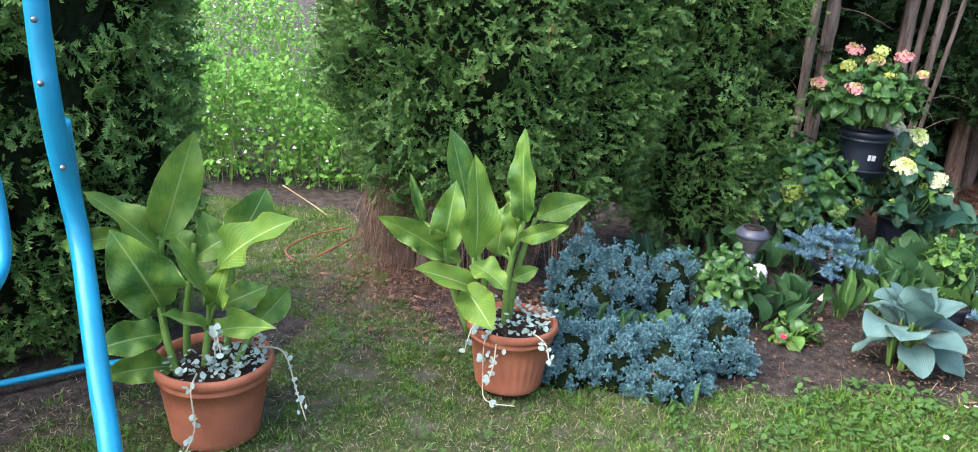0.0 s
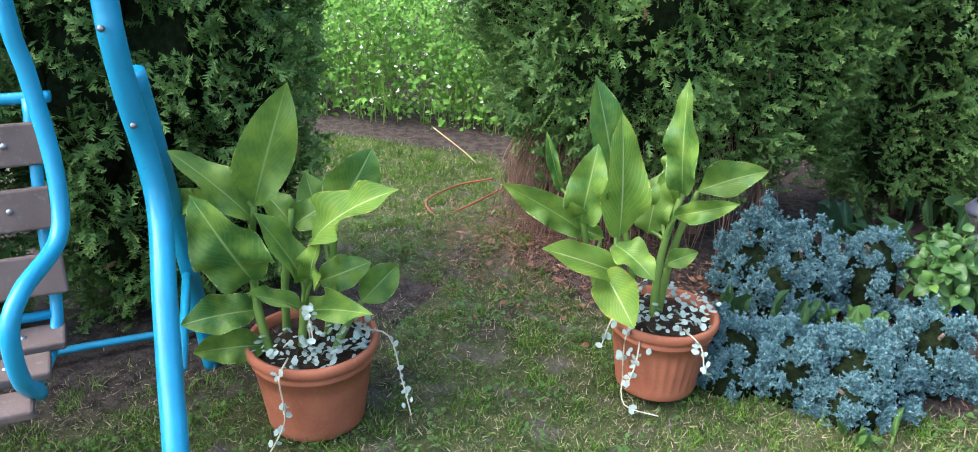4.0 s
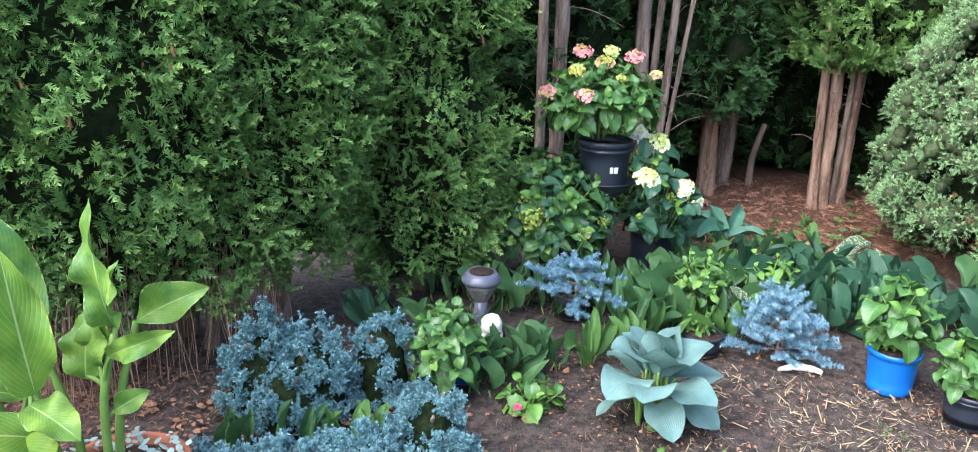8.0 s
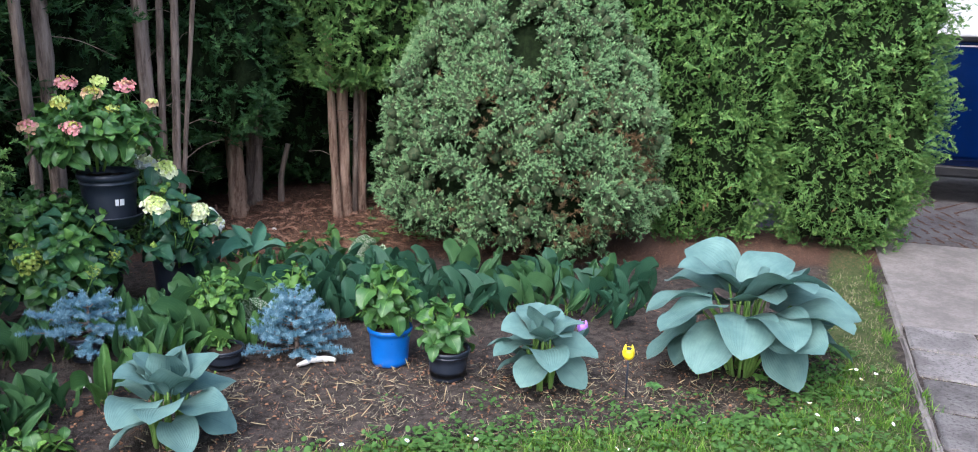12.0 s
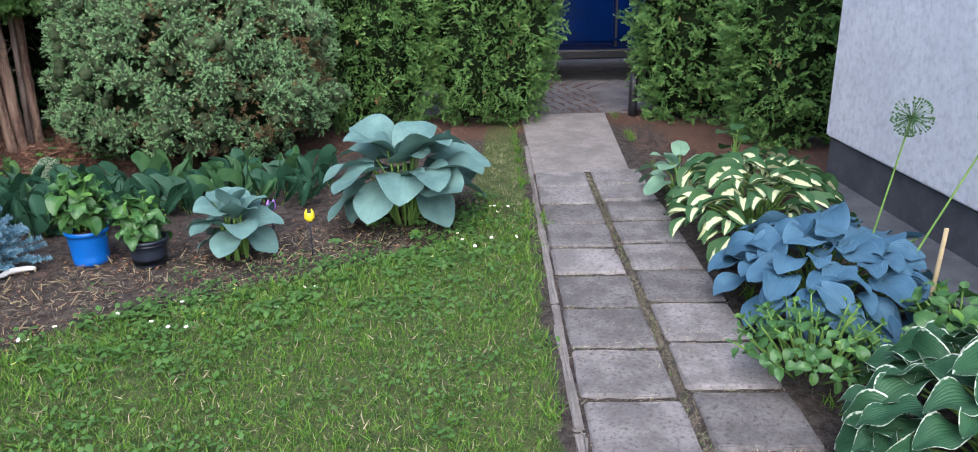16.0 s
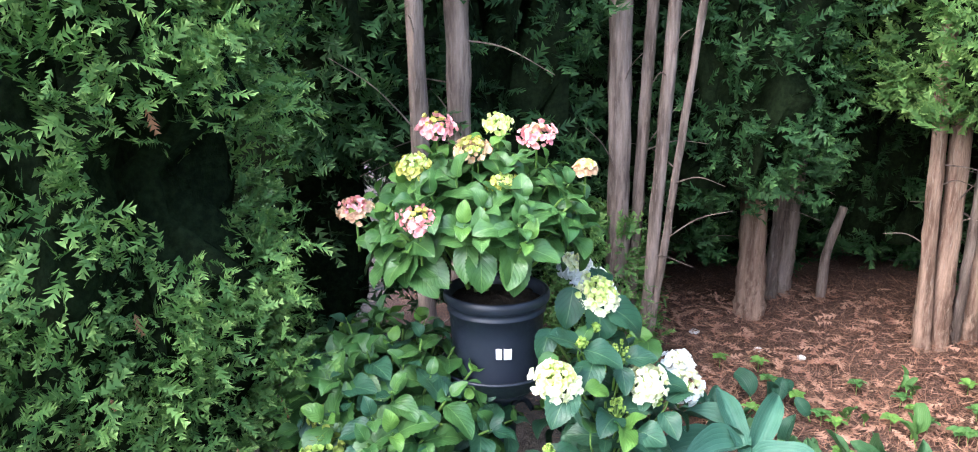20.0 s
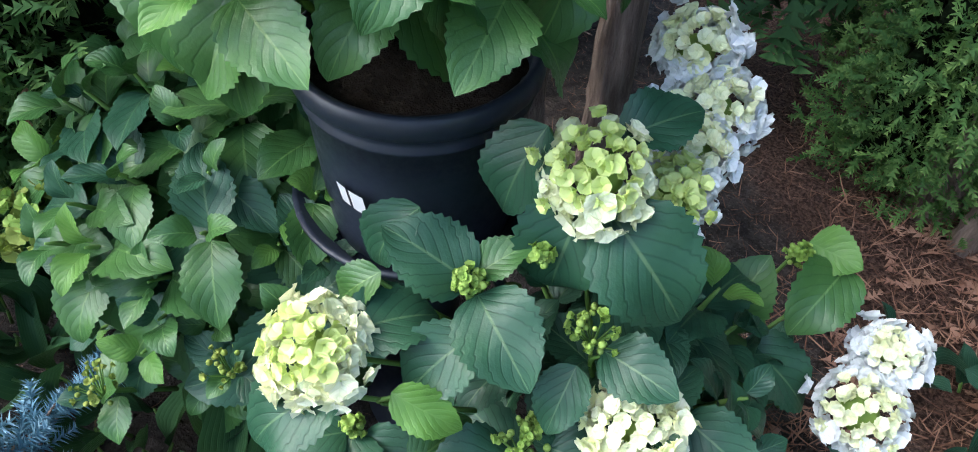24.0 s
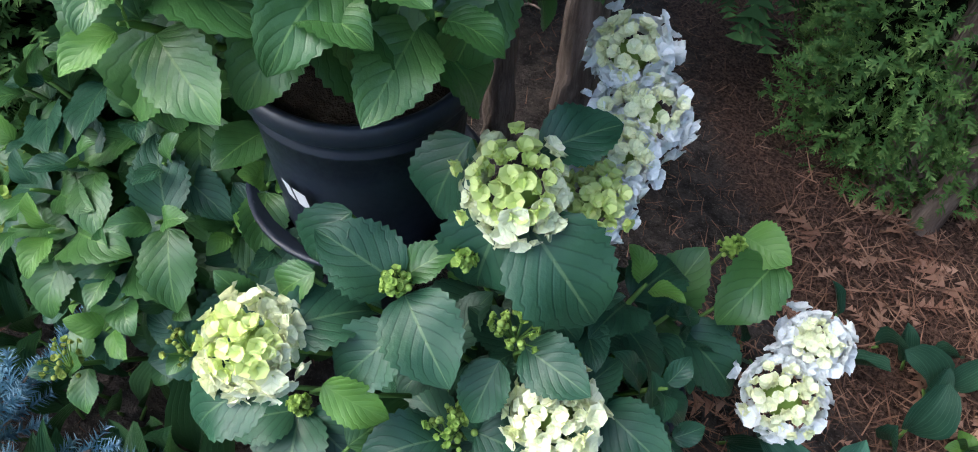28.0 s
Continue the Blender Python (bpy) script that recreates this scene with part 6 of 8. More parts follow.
def bud_cluster(ob, at, r, seed, n=22, mat=None):
    gen = np.random.default_rng(seed)
    d = unit(gen.normal(0, 1, (n, 3)) + (0, 0, 0.5))
    P = np.array(at) + d * r * gen.uniform(0.55, 1.05, n)[:, None]
    T = bases(np.cross(d, gen.normal(0, 1, (n, 3))), d + gen.normal(0, 0.25, (n, 3)))
    b = part("flower_bud", mesh("buds", *join(strew(FLORETS[2], P[::2], T[::2], gen.uniform(0.005, 0.009, len(P[::2]))), strew(BUDBALL, P[1::2], T[1::2], gen.uniform(0.003, 0.005, len(P[1::2]))))), mat or BUD, ob, kind="stuff")
    stems = [tube([np.array(at) - (0, 0, r), p], [0.0014, 0.001], 4, 2, cap=False) for p in P[::2]]
    part("bud_stem", mesh("bud_stem", *join(*stems)), STEM, b, kind="stuff")
    return b


def shoot(ob, top, axis, size, seed, pairs=3, mats=None, young=True, gap=0.035, droop=0.35):
    """A shoot with opposite leaf pairs, each at right angles to the next."""
    gen = np.random.default_rng(seed)
    axis = unit(np.array(axis, float))
    e = unit(np.cross(axis, gen.normal(0, 1, 3)))
    f = np.cross(axis, e)
    top = np.array(top, float)
    for p in range(pairs):
        at = top - axis * gap * p
        ln = size * (0.55 + 0.45 * min(1, p / 1.2)) * gen.uniform(0.85, 1.12)
        for sgn in (-1, 1):
            d = (e if p % 2 == 0 else f) * sgn
            rise = 0.55 - 0.4 * p + gen.normal(0, 0.1)
            tip = at + unit(d + axis * rise - np.array([0, 0, droop * 0.4 * p])) * ln
            mat = (HYDRANGEA_YOUNG if p == 0 and young else mats[int(gen.integers(len(mats)))])
            leaf_part("leaf", HYDRANGEA_LEAVES, int(gen.integers(4)), mat, ob, leaf_at(at + d * 0.008, tip, axis + np.array([0, 0, 0.6]) + d * 0.15, gen.uniform(0.6, 0.74)))
    part("shoot_stem", tube([top - axis * (gap * pairs + 0.09) - (0, 0, 0.02), top - axis * gap, top + axis * 0.004], [0.0045, 0.004, 0.002], 5), STEM, ob)


def bush(ob, x, y, z0, r, h, n, size, seed, mats, face=(0, -1), young=0.15, low=-0.1, bare=None):
    """Shoots over a dome, thickest towards the open side."""
    gen = np.random.default_rng(seed)
    k = np.arange(n)
    zc = 1 - (k + 0.5) / n * (1 - low)
    a = k * 2.39996 + gen.normal(0, 0.15, n)
    q = np.sqrt(np.maximum(0, 1 - zc**2))
    for i in range(n):
        d = np.array([q[i] * np.cos(a[i]), q[i] * np.sin(a[i]), zc[i]])
        if bare and d[0] * bare[0] + d[1] * bare[1] > 0.35 and zc[i] < bare[2]:
            continue
        top = np.array([x, y, z0]) + d * (r, r, h) * gen.uniform(0.86, 1.06)
        shoot(ob, top, d * (1, 1, 0.7) + np.array([0, 0, 0.55]), size * gen.uniform(0.85, 1.15), seed * 100 + i, 3, mats, gen.uniform() < young)
    for i in range(6):
        an = i * 1.05 + 0.3
        part("main_stem", tube([(x + 0.03 * np.cos(an), y + 0.03 * np.sin(an), z0 - h * 0.5), (x + 0.3 * r * np.cos(an), y + 0.3 * r * np.sin(an), z0 + 0.1 * h), (x + 0.6 * r * np.cos(an), y + 0.6 * r * np.sin(an), z0 + 0.55 * h)], [0.007, 0.006, 0.004], 6), STEM, ob)


# The raised one with pink heads, on its stand
TOPX, TOPY = 2.25, 4.405
stand = thing("plant_stand", (TOPX, TOPY, 0), "black plant stand with a scrolled metal column", "plant stand")
part("column", lathe([(0.001, 0), (0.1, 0), (0.105, 0.02), (0.05, 0.04), (0.028, 0.08), (0.03, 0.2), (0.055, 0.27), (0.055, 0.32), (0.03, 0.37), (0.05, 0.42), (0.1, 0.44), (0.1, 0.455), (0.001, 0.46)], 28), BLACK_PLASTIC, stand, pose(TOPX, TOPY, 0))
for k in range(3):
    an = -1.57 + k * 2.094
    c = np.array([TOPX + 0.05 * np.cos(an), TOPY + 0.05 * np.sin(an), 0.34])
    o = np.array([np.cos(an), np.sin(an), 0])
    part("scroll", tube([c + o * (0.02 + (0.05 - 0.008 * j) * np.cos(j * 0.8)) + (0, 0, (0.055 - 0.007 * j) * np.sin(j * 0.8)) for j in range(9)], [0.009, 0.007], 6, 40), BLACK_PLASTIC, stand)
dish = thing("saucer", (TOPX, TOPY, 0.46), "black plastic saucer under a pot", "saucer")
part("dish", lathe([(0.001, 0), (0.12, 0), (0.135, 0.012), (0.165, 0.055), (0.17, 0.06), (0.17, 0.066), (0.162, 0.066), (0.13, 0.02), (0.001, 0.016)], 40), BLACK_PLASTIC, dish, pose(TOPX, TOPY, 0.46))
top_pot = pot("flower_pot", "black plastic nursery pot with a torn white label", TOPX, TOPY, 0.152, 0.27, BLACK_PLASTIC, 0.478, 0.8)
lab_a = np.linspace(-0.16, 0.16, 9)
R0 = 0.1335
V = np.concatenate([np.stack([TOPX + 0.02 + (R0 + 0.006 * zz) * np.sin(lab_a), TOPY - (R0 + 0.006 * zz) * np.cos(lab_a), 0.585 + 0.034 * zz + 0 * lab_a], -1) for zz in (0, 1)])
F = np.array([[k, k + 1, k + 10, k + 9] for k in range(8) if k not in (3,)])
part("label", mesh("label", V, F, np.zeros((18, 2))), LABEL, top_pot, label="torn white paper label")
hyd = thing("hydrangea", (TOPX, TOPY, 0.72), "potted hydrangea with pink and yellow flower heads", "hydrangea", "hydrangeas")
bush(hyd, TOPX - 0.05, TOPY - 0.02, 0.885, 0.31, 0.26, 92, 0.12, 71, [HYDRANGEA], young=0.3, low=0.02, bare=(0.8, -0.6, 0.27))
for k, (x, y, z, r, outer, inner) in enumerate(((2.09, 4.41, 1.17, 0.045, PINK, YELLOW_GREEN), (2.19, 4.32, 1.125, 0.042, PEACH, YELLOW_GREEN), (2.36, 4.39, 1.15, 0.045, PINK, PEACH), (2.04, 4.29, 1.087, 0.038, YELLOW_GREEN, LIME),
        (2.256, 4.455, 1.175, 0.032, LIME, LIME), (1.89, 4.26, 0.98, 0.04, PEACH, PINK), (2.065, 4.16, 0.975, 0.042, PINK, YELLOW_GREEN), (2.27, 4.28, 1.045, 0.03, YELLOW_GREEN, LIME), (2.246, 4.2, 0.965, 0.025, PEACH, YELLOW_GREEN), (2.495, 4.42, 1.06, 0.025, PEACH, LIME))):
    head(hyd, (x, y - 0.015, z + 0.03), r, outer, inner, 300 + k, (0, -0.3, 1), 0.16 if outer is PINK else 0.35, 0.0125, 0.75, 60)

# The left one with bronze-green heads
pot("flower_pot", "black plastic nursery pot on the ground", 1.96, 4.42, 0.165, 0.25, BLACK_PLASTIC, 0, 0.8)
left = thing("hydrangea", (1.96, 4.42, 0.22), "potted hydrangea with bronze-green flower heads", "hydrangea", "hydrangeas")
bush(left, 1.95, 4.36, 0.37, 0.33, 0.29, 112, 0.116, 72, [HYDRANGEA, HYDRANGEA, HYDRANGEA, HYDRANGEA_DARK], young=0.2, low=-0.55)
head(left, (1.81, 4.06, 0.4), 0.055, BRONZE, BUD, 320, (-0.2, -0.6, 1), 0.15, 0.019, 0.7, 44)
head(left, (1.8, 4.16, 0.47), 0.035, BRONZE, BUD, 321, (-0.2, -0.6, 1), 0.3, 0.014, 0.7, 26)
for k, (x, y, z, r) in enumerate(((2.172, 4.18, 0.3, 0.03), (2.066, 3.975, 0.335, 0.034), (1.674, 4.18, 0.34, 0.022), (1.81, 4.44, 0.62, 0.02), (2.09, 4.15, 0.45, 0.018), (2.19, 4.1, 0.37, 0.03))):
    bud_cluster(left, (x, y, z), r, 330 + k, 30, BRONZE if k in (0, 1, 5) else BUD)
    shoot(left, (x, y, z - 0.02), (x - 1.93, y - 4.4, 0.5), 0.09, 340 + k, 2, [HYDRANGEA, HYDRANGEA_DARK], False)

# The one with white and cream heads
pot("flower_pot", "black plastic nursery pot under white hydrangea leaves", 2.6, 4.52, 0.15, 0.25, BLACK_PLASTIC, 0, 0.8)
whity = thing("hydrangea", (2.6, 4.52, 0.22), "potted hydrangea with white and cream flower heads", "hydrangea", "hydrangeas")
DARK_LEAVES = [
    ((2.471, 4.247, 0.634), (2.385, 4.218, 0.673), 0.8), ((2.491, 4.244, 0.623), (2.581, 4.213, 0.587), 0.8), ((2.562, 4.361, 0.702), (2.651, 4.367, 0.617), 0.85), ((2.532, 4.354, 0.706), (2.529, 4.319, 0.615), 0.9),
    ((2.533, 4.409, 0.76), (2.569, 4.492, 0.764), 0.68), ((2.464, 4.37, 0.754), (2.442, 4.341, 0.652), 0.7), ((2.413, 4.138, 0.601), (2.448, 4.221, 0.579), 0.75), ((2.682, 4.602, 0.354), (2.781, 4.604, 0.301), 0.75),
    ((2.61, 4.314, 0.568), (2.693, 4.315, 0.568), 0.75), ((2.592, 4.285, 0.553), (2.599, 4.235, 0.499), 0.7), ((2.507, 4.216, 0.6), (2.479, 4.152, 0.544), 0.75), ((2.436, 4.093, 0.572), (2.39, 4.023, 0.514), 0.7), ((2.566, 4.356, 0.609), (2.633, 4.376, 0.545), 0.8)]
DARK_LEAVES_LOW = [
    ((2.701, 4.362, 0.475), (2.794, 4.363, 0.45), 0.7), ((2.669, 4.349, 0.47), (2.736, 4.355, 0.422), 0.73), ((2.395, 4.255, 0.678), (2.37, 4.222, 0.606), 0.6), ((2.388, 4.136, 0.368), (2.45, 4.052, 0.322), 0.85), ((2.377, 4.13, 0.372), (2.332, 4.055, 0.375), 0.8),
    ((2.399, 4.147, 0.366), (2.48, 4.154, 0.329), 0.85), ((2.571, 4.211, 0.44), (2.522, 4.133, 0.426), 0.7), ((2.631, 4.196, 0.412), (2.696, 4.161, 0.39), 0.95), ((2.601, 4.247, 0.447), (2.679, 4.278, 0.428), 0.8), ((2.615, 4.168, 0.404), (2.662, 4.139, 0.357), 0.8),
    ((2.734, 4.325, 0.438), (2.808, 4.373, 0.434), 0.7), ((2.713, 4.284, 0.418), (2.744, 4.227, 0.371), 0.75), ((2.455, 4.117, 0.327), (2.43, 4.06, 0.294), 0.8)]
FRESH_LEAVES = [((2.477, 4.259, 0.639), (2.51, 4.306, 0.672), 0.6), ((2.641, 4.608, 0.364), (2.65, 4.682, 0.444), 0.75), ((2.64, 4.591, 0.35), (2.7, 4.51, 0.296), 0.75), ((2.739, 4.716, 0.457), (2.725, 4.62, 0.406), 0.7),
    ((2.496, 4.136, 0.439), (2.502, 4.221, 0.426), 0.7), ((2.399, 4.192, 0.636), (2.366, 4.166, 0.591), 0.7)]
YOUNG_LEAVES = [((2.686, 4.723, 0.469), (2.756, 4.719, 0.475), 0.9), ((2.48, 4.13, 0.568), (2.541, 4.158, 0.537), 0.6), ((2.584, 4.189, 0.424), (2.575, 4.089, 0.411), 0.65), ((2.6, 4.193, 0.42), (2.655, 4.212, 0.446), 0.7)]
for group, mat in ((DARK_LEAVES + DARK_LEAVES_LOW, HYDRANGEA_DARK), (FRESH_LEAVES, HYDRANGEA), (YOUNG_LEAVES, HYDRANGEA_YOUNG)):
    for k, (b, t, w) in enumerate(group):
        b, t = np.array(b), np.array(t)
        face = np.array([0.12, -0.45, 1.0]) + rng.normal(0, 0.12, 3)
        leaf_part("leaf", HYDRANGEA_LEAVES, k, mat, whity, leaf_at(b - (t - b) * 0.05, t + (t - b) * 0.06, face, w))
        root = np.array([2.56, 4.4, max(0.25, b[2] - 0.16)])
        part("leaf_stalk", tube([b + (t - b) * 0.03, b - (t - b) * 0.2 - (0, 0, 0.03), root * 0.35 + b * 0.65 - (0, 0, 0.06)], [0.0025, 0.003, 0.0035], 5), STEM, whity)
HEADS = ((2.403, 4.101, 0.6, 0.047, CREAM, LIME, 0.3, 0.0165), (2.532, 4.37, 0.735, 0.05, CREAM, LIME, 0.42, 0.0155), (2.664, 4.305, 0.5, 0.047, CREAM, CREAM, 0.3, 0.016), (2.847, 4.617, 0.34, 0.054, WHITE, CREAM, 0.4, 0.016),
         (2.84, 4.70, 0.38, 0.04, WHITE, CREAM, 0.2, 0.016), (2.575, 4.46, 0.67, 0.04, WHITE, LIME, 0.5, 0.015), (2.545, 4.6, 0.69, 0.048, WHITE, CREAM, 0.35, 0.016), (2.49, 4.63, 0.735, 0.046, WHITE, CREAM, 0.3, 0.016), (2.56, 4.53, 0.68, 0.04, WHITE, CREAM, 0.3, 0.016))
for k, (x, y, z, r, outer, inner, share, size) in enumerate(HEADS):
    head(whity, (x, y, z), r, outer, inner, 360 + k, (0.1, -0.55, 1), share, size * 1.05, 0.85, 92)
for k, (x, y, z, r) in enumerate(((2.479, 4.24, 0.645, 0.016), (2.59, 4.317, 0.59, 0.03), (2.575, 4.224, 0.462, 0.03), (2.386, 4.141, 0.388, 0.014), (2.681, 4.699, 0.46, 0.018), (2.52, 4.3, 0.665, 0.012), (2.7, 4.3, 0.45, 0.014))):
    bud_cluster(whity, (x, y, z), r, 380 + k, 44)
bush(whity, 2.58, 4.42, 0.3, 0.2, 0.26, 24, 0.105, 73, [HYDRANGEA_DARK], young=0.1)


def little_shrub(name, label, x, y, z0, r, h, n, size, seed, mats, young=0.8):
    ob = thing(name, (x, y, max(0, z0 - h)), label, "shrub", "young shrubs")
    bush(ob, x, y, z0, r, h, n, size, seed, mats, young=young)
    return ob


pot("bucket", "bright blue plastic bucket used as a planter", 3.12, 2.96, 0.105, 0.18, BLUE_PLASTIC, 0, 0.8, False)
little_shrub("young_hydrangea", "young light green hydrangea in a blue bucket", 3.12, 2.98, 0.25, 0.13, 0.2, 20, 0.11, 74, [HYDRANGEA], 0.5)
pot("flower_pot", "small black nursery pot on bare soil", 3.26, 2.68, 0.1, 0.14, BLACK_PLASTIC, 0, 0.8)
little_shrub("young_hydrangea", "small young hydrangea in a black pot", 3.25, 2.7, 0.19, 0.11, 0.15, 14, 0.095, 75, [HYDRANGEA], 0.4)
pot("bucket", "blue plastic bucket half hidden by juniper", 1.4, 3.12, 0.08, 0.12, BLUE_PLASTIC, 0, 0.8, False)
little_shrub("young_hydrangea", "bushy light green hydrangea behind the junipers", 1.33, 3.0, 0.17, 0.14, 0.2, 26, 0.095, 76, [HYDRANGEA], 0.4)
little_shrub("green_shrub", "low fresh green shrub among the lilies", 2.98, 3.82, 0.16, 0.14, 0.12, 12, 0.08, 77, [HYDRANGEA, HYDRANGEA_YOUNG])
little_shrub("astilbe", "bushy green plant in a black pot", 2.55, 3.62, 0.2, 0.13, 0.16, 18, 0.07, 78, [HYDRANGEA, HYDRANGEA_YOUNG], 0.5)
pot("flower_pot", "low black pot under a leafy plant", 2.47, 3.33, 0.09, 0.09, BLACK_PLASTIC, 0, 0.85)
little_shrub("seedling", "seedling in a low black pot", 2.47, 3.35, 0.11, 0.06, 0.06, 5, 0.06, 79, [HYDRANGEA])
little_shrub("primrose", "low green plant with one pink bloom on the soil", 1.64, 2.88, 0.03, 0.11, 0.07, 10, 0.085, 80, [HYDRANGEA, HYDRANGEA_YOUNG], 0.4)
ob = thing("bloom", (1.58, 2.81, 0.02), "single pink and white bloom on the soil", "bloom")
part("petals", mesh("petals", *strew(FLORETS[1], np.array([[1.58, 2.81, 0.035], [1.585, 2.808, 0.04]]), bases(np.array([[1.0, 0, 0], [0, 1.0, 0.2]]), np.array([[0, -0.7, 1.0], [0.2, -0.5, 1]])), [0.02, 0.014])), RED_BERRY, ob)
little_shrub("peony", "low leafy green plant beside the path", 3.76, -0.36, 0.16, 0.27, 0.13, 38, 0.065, 81, [HYDRANGEA], 0.35)
little_shrub("young_hydrangea", "green leafy shrub by the house wall", 3.98, -0.78, 0.22, 0.2, 0.13, 18, 0.11, 82, [HYDRANGEA], 0.2)
clump("dark long-leaved rhododendron with reddish buds under the hedge", 1.02, 3.62, LILY_BLUE, 10, 0.2, 0.05, 0.3, 250, "rhododendron", "rhododendron", splay=1.6)

# Dark undergrowth in the corner behind the hydrangeas
thuja("thuja", "small low thuja bush in the corner shade", 2.68, 5.64, 0.24, 0.24, 0, 0.02, 0.62, 3600, 88, 2.0, 0.03, 0.05, group="corner trees", trunk=False)
for k, (x, y, n) in enumerate(((2.95, 5.0, 8), (3.15, 4.85, 7), (2.85, 4.85, 6), (3.3, 5.1, 5))):
    clump("dark green blades in the corner shade", x, y, LILY_BLUE, n, 0.12, 0.16, 0.5, 270 + k, splay=1.3)


# ---- garden swing ----
def rod(ob, name, pts, r, mat, segs=10, n=None, label=""):
    return part(name, tube(pts, [r, r], segs, n), mat, ob, label=label)


AX, FW = unit(np.array([-0.29, -0.30, 0])), unit(np.array([0.72, -0.70, 0]))
swing = thing("garden_swing", (-0.42, 0.89, 0), "turquoise painted tubular swing frame with bolts", "swing")
rod(swing, "front_leg", [(-0.42, 0.89, -0.02), (-0.48, 0.99, 0.24), (-0.57, 1.1, 0.4), (-0.65, 1.2, 0.55), (-0.745, 1.32, 0.71), (-0.775, 1.335, 0.85), (-0.77, 1.3, 1.0), (-0.765, 1.275, 1.15), (-0.775, 1.28, 1.3), (-0.78, 1.27, 2.0)], 0.03, TURQUOISE, 14, 60)
rod(swing, "back_leg", [(-0.945, 1.655, -0.02), (-0.91, 1.58, 0.33), (-0.855, 1.46, 0.79), (-0.8, 1.36, 1.05)], 0.027, TURQUOISE, 12, 20)
rod(swing, "strut", [(-0.9, 1.55, 0.4), (-0.68, 1.25, 0.3)], 0.014, TURQUOISE, 8)
rod(swing, "ground_rail", [(-0.94, 1.63, 0.05), (-1.09, 1.765, 0.05), np.array([-1.09, 1.765, 0.04]) + AX * 1.9], 0.013, TURQUOISE, 8)
rod(swing, "front_rail", [(-0.46, 0.95, 0.18), np.array([-0.46, 0.95, 0.18]) + AX * 0.05], 0.01, TURQUOISE, 8)
for p, q in (((-0.765, 1.3, 0.94), 0), ((-0.775, 1.26, 1.17), 0), ((-0.767, 1.25, 1.33), 0)):
    d = unit(np.array([0.66, -0.73, 0.1]))
    part("bolt", tube([np.array(p) + d * 0.027, np.array(p) + d * 0.036], [0.009, 0.007], 8, 3), STEEL, swing)
bench = thing("swing_bench", (-0.9, 1.0, 0.4), "swing bench of weathered grey slats on turquoise tubes", "bench")
SLAT_TURN = math.degrees(math.atan2(AX[1], AX[0]))
for k, (x, y, z, tilt, wide) in enumerate(((-0.935, 1.2, 0.9, 79, 0.1), (-0.912, 1.162, 0.755, 79, 0.1), (-0.875, 1.13, 0.605, 77, 0.1), (-0.85, 1.075, 0.45, 8, 0.085), (-0.79, 0.975, 0.44, 6, 0.085), (-0.73, 0.872, 0.42, 4, 0.085))):
    slat = part("slat", slab(1.35, wide, 0.024, 0.006, 2), GREY_WOOD, bench, pose(x + AX[0] * 0.675, y + AX[1] * 0.675, z, 0, 0, SLAT_TURN) @ pose(0, 0, 0, -tilt, 0, 0))
    for a in (0.09, 1.26):
        part("screw", lathe([(0.001, 0.004), (0.006, 0.0035), (0.008, 0.0)], 10), STEEL, slat, pose(x + AX[0] * a, y + AX[1] * a, z, 0, 0, SLAT_TURN) @ pose(0, 0, 0, -tilt, 0, 0) @ pose(0, 0, 0.0245))
ARM = [(-0.84, 1.08, 1.62), (-0.835, 1.078, 1.232), (-0.823, 1.09, 1.09), (-0.789, 1.082, 0.889), (-0.755, 1.03, 0.755), (-0.705, 0.881, 0.705), (-0.689, 0.825, 0.642), (-0.712, 0.842, 0.513), (-0.76, 0.91, 0.425)]
SIDE = [(-0.93, 1.2, 1.0), (-0.89, 1.14, 0.7), (-0.853, 1.102, 0.52), (-0.825, 1.047, 0.44), (-0.762, 0.938, 0.418), (-0.74, 0.85, 0.4)]
for a in (0.0, 1.2):
    rod(bench, "arm_tube", [np.array(p) + AX * a for p in ARM], 0.019, TURQUOISE, 12, 60)
    rod(bench, "side_tube", [np.array(p) + AX * (a + 0.03) - FW * 0.03 for p in SIDE], 0.015, TURQUOISE, 10, 44)
rod(bench, "top_tube", [np.array((-0.93, 1.2, 1.0)) + AX * 0.03 - FW * 0.03, np.array((-0.96, 1.18, 1.0)) + AX * 0.05 - FW * 0.03, np.array((-0.96, 1.19, 1.0)) + AX * 1.2 - FW * 0.03], 0.014, TURQUOISE, 10, 20)
rod(bench, "lower_tube", [np.array((-0.87, 1.12, 0.5)) + AX * 0.02, np.array((-0.87, 1.12, 0.5)) + AX * 1.25], 0.012, TURQUOISE, 8)


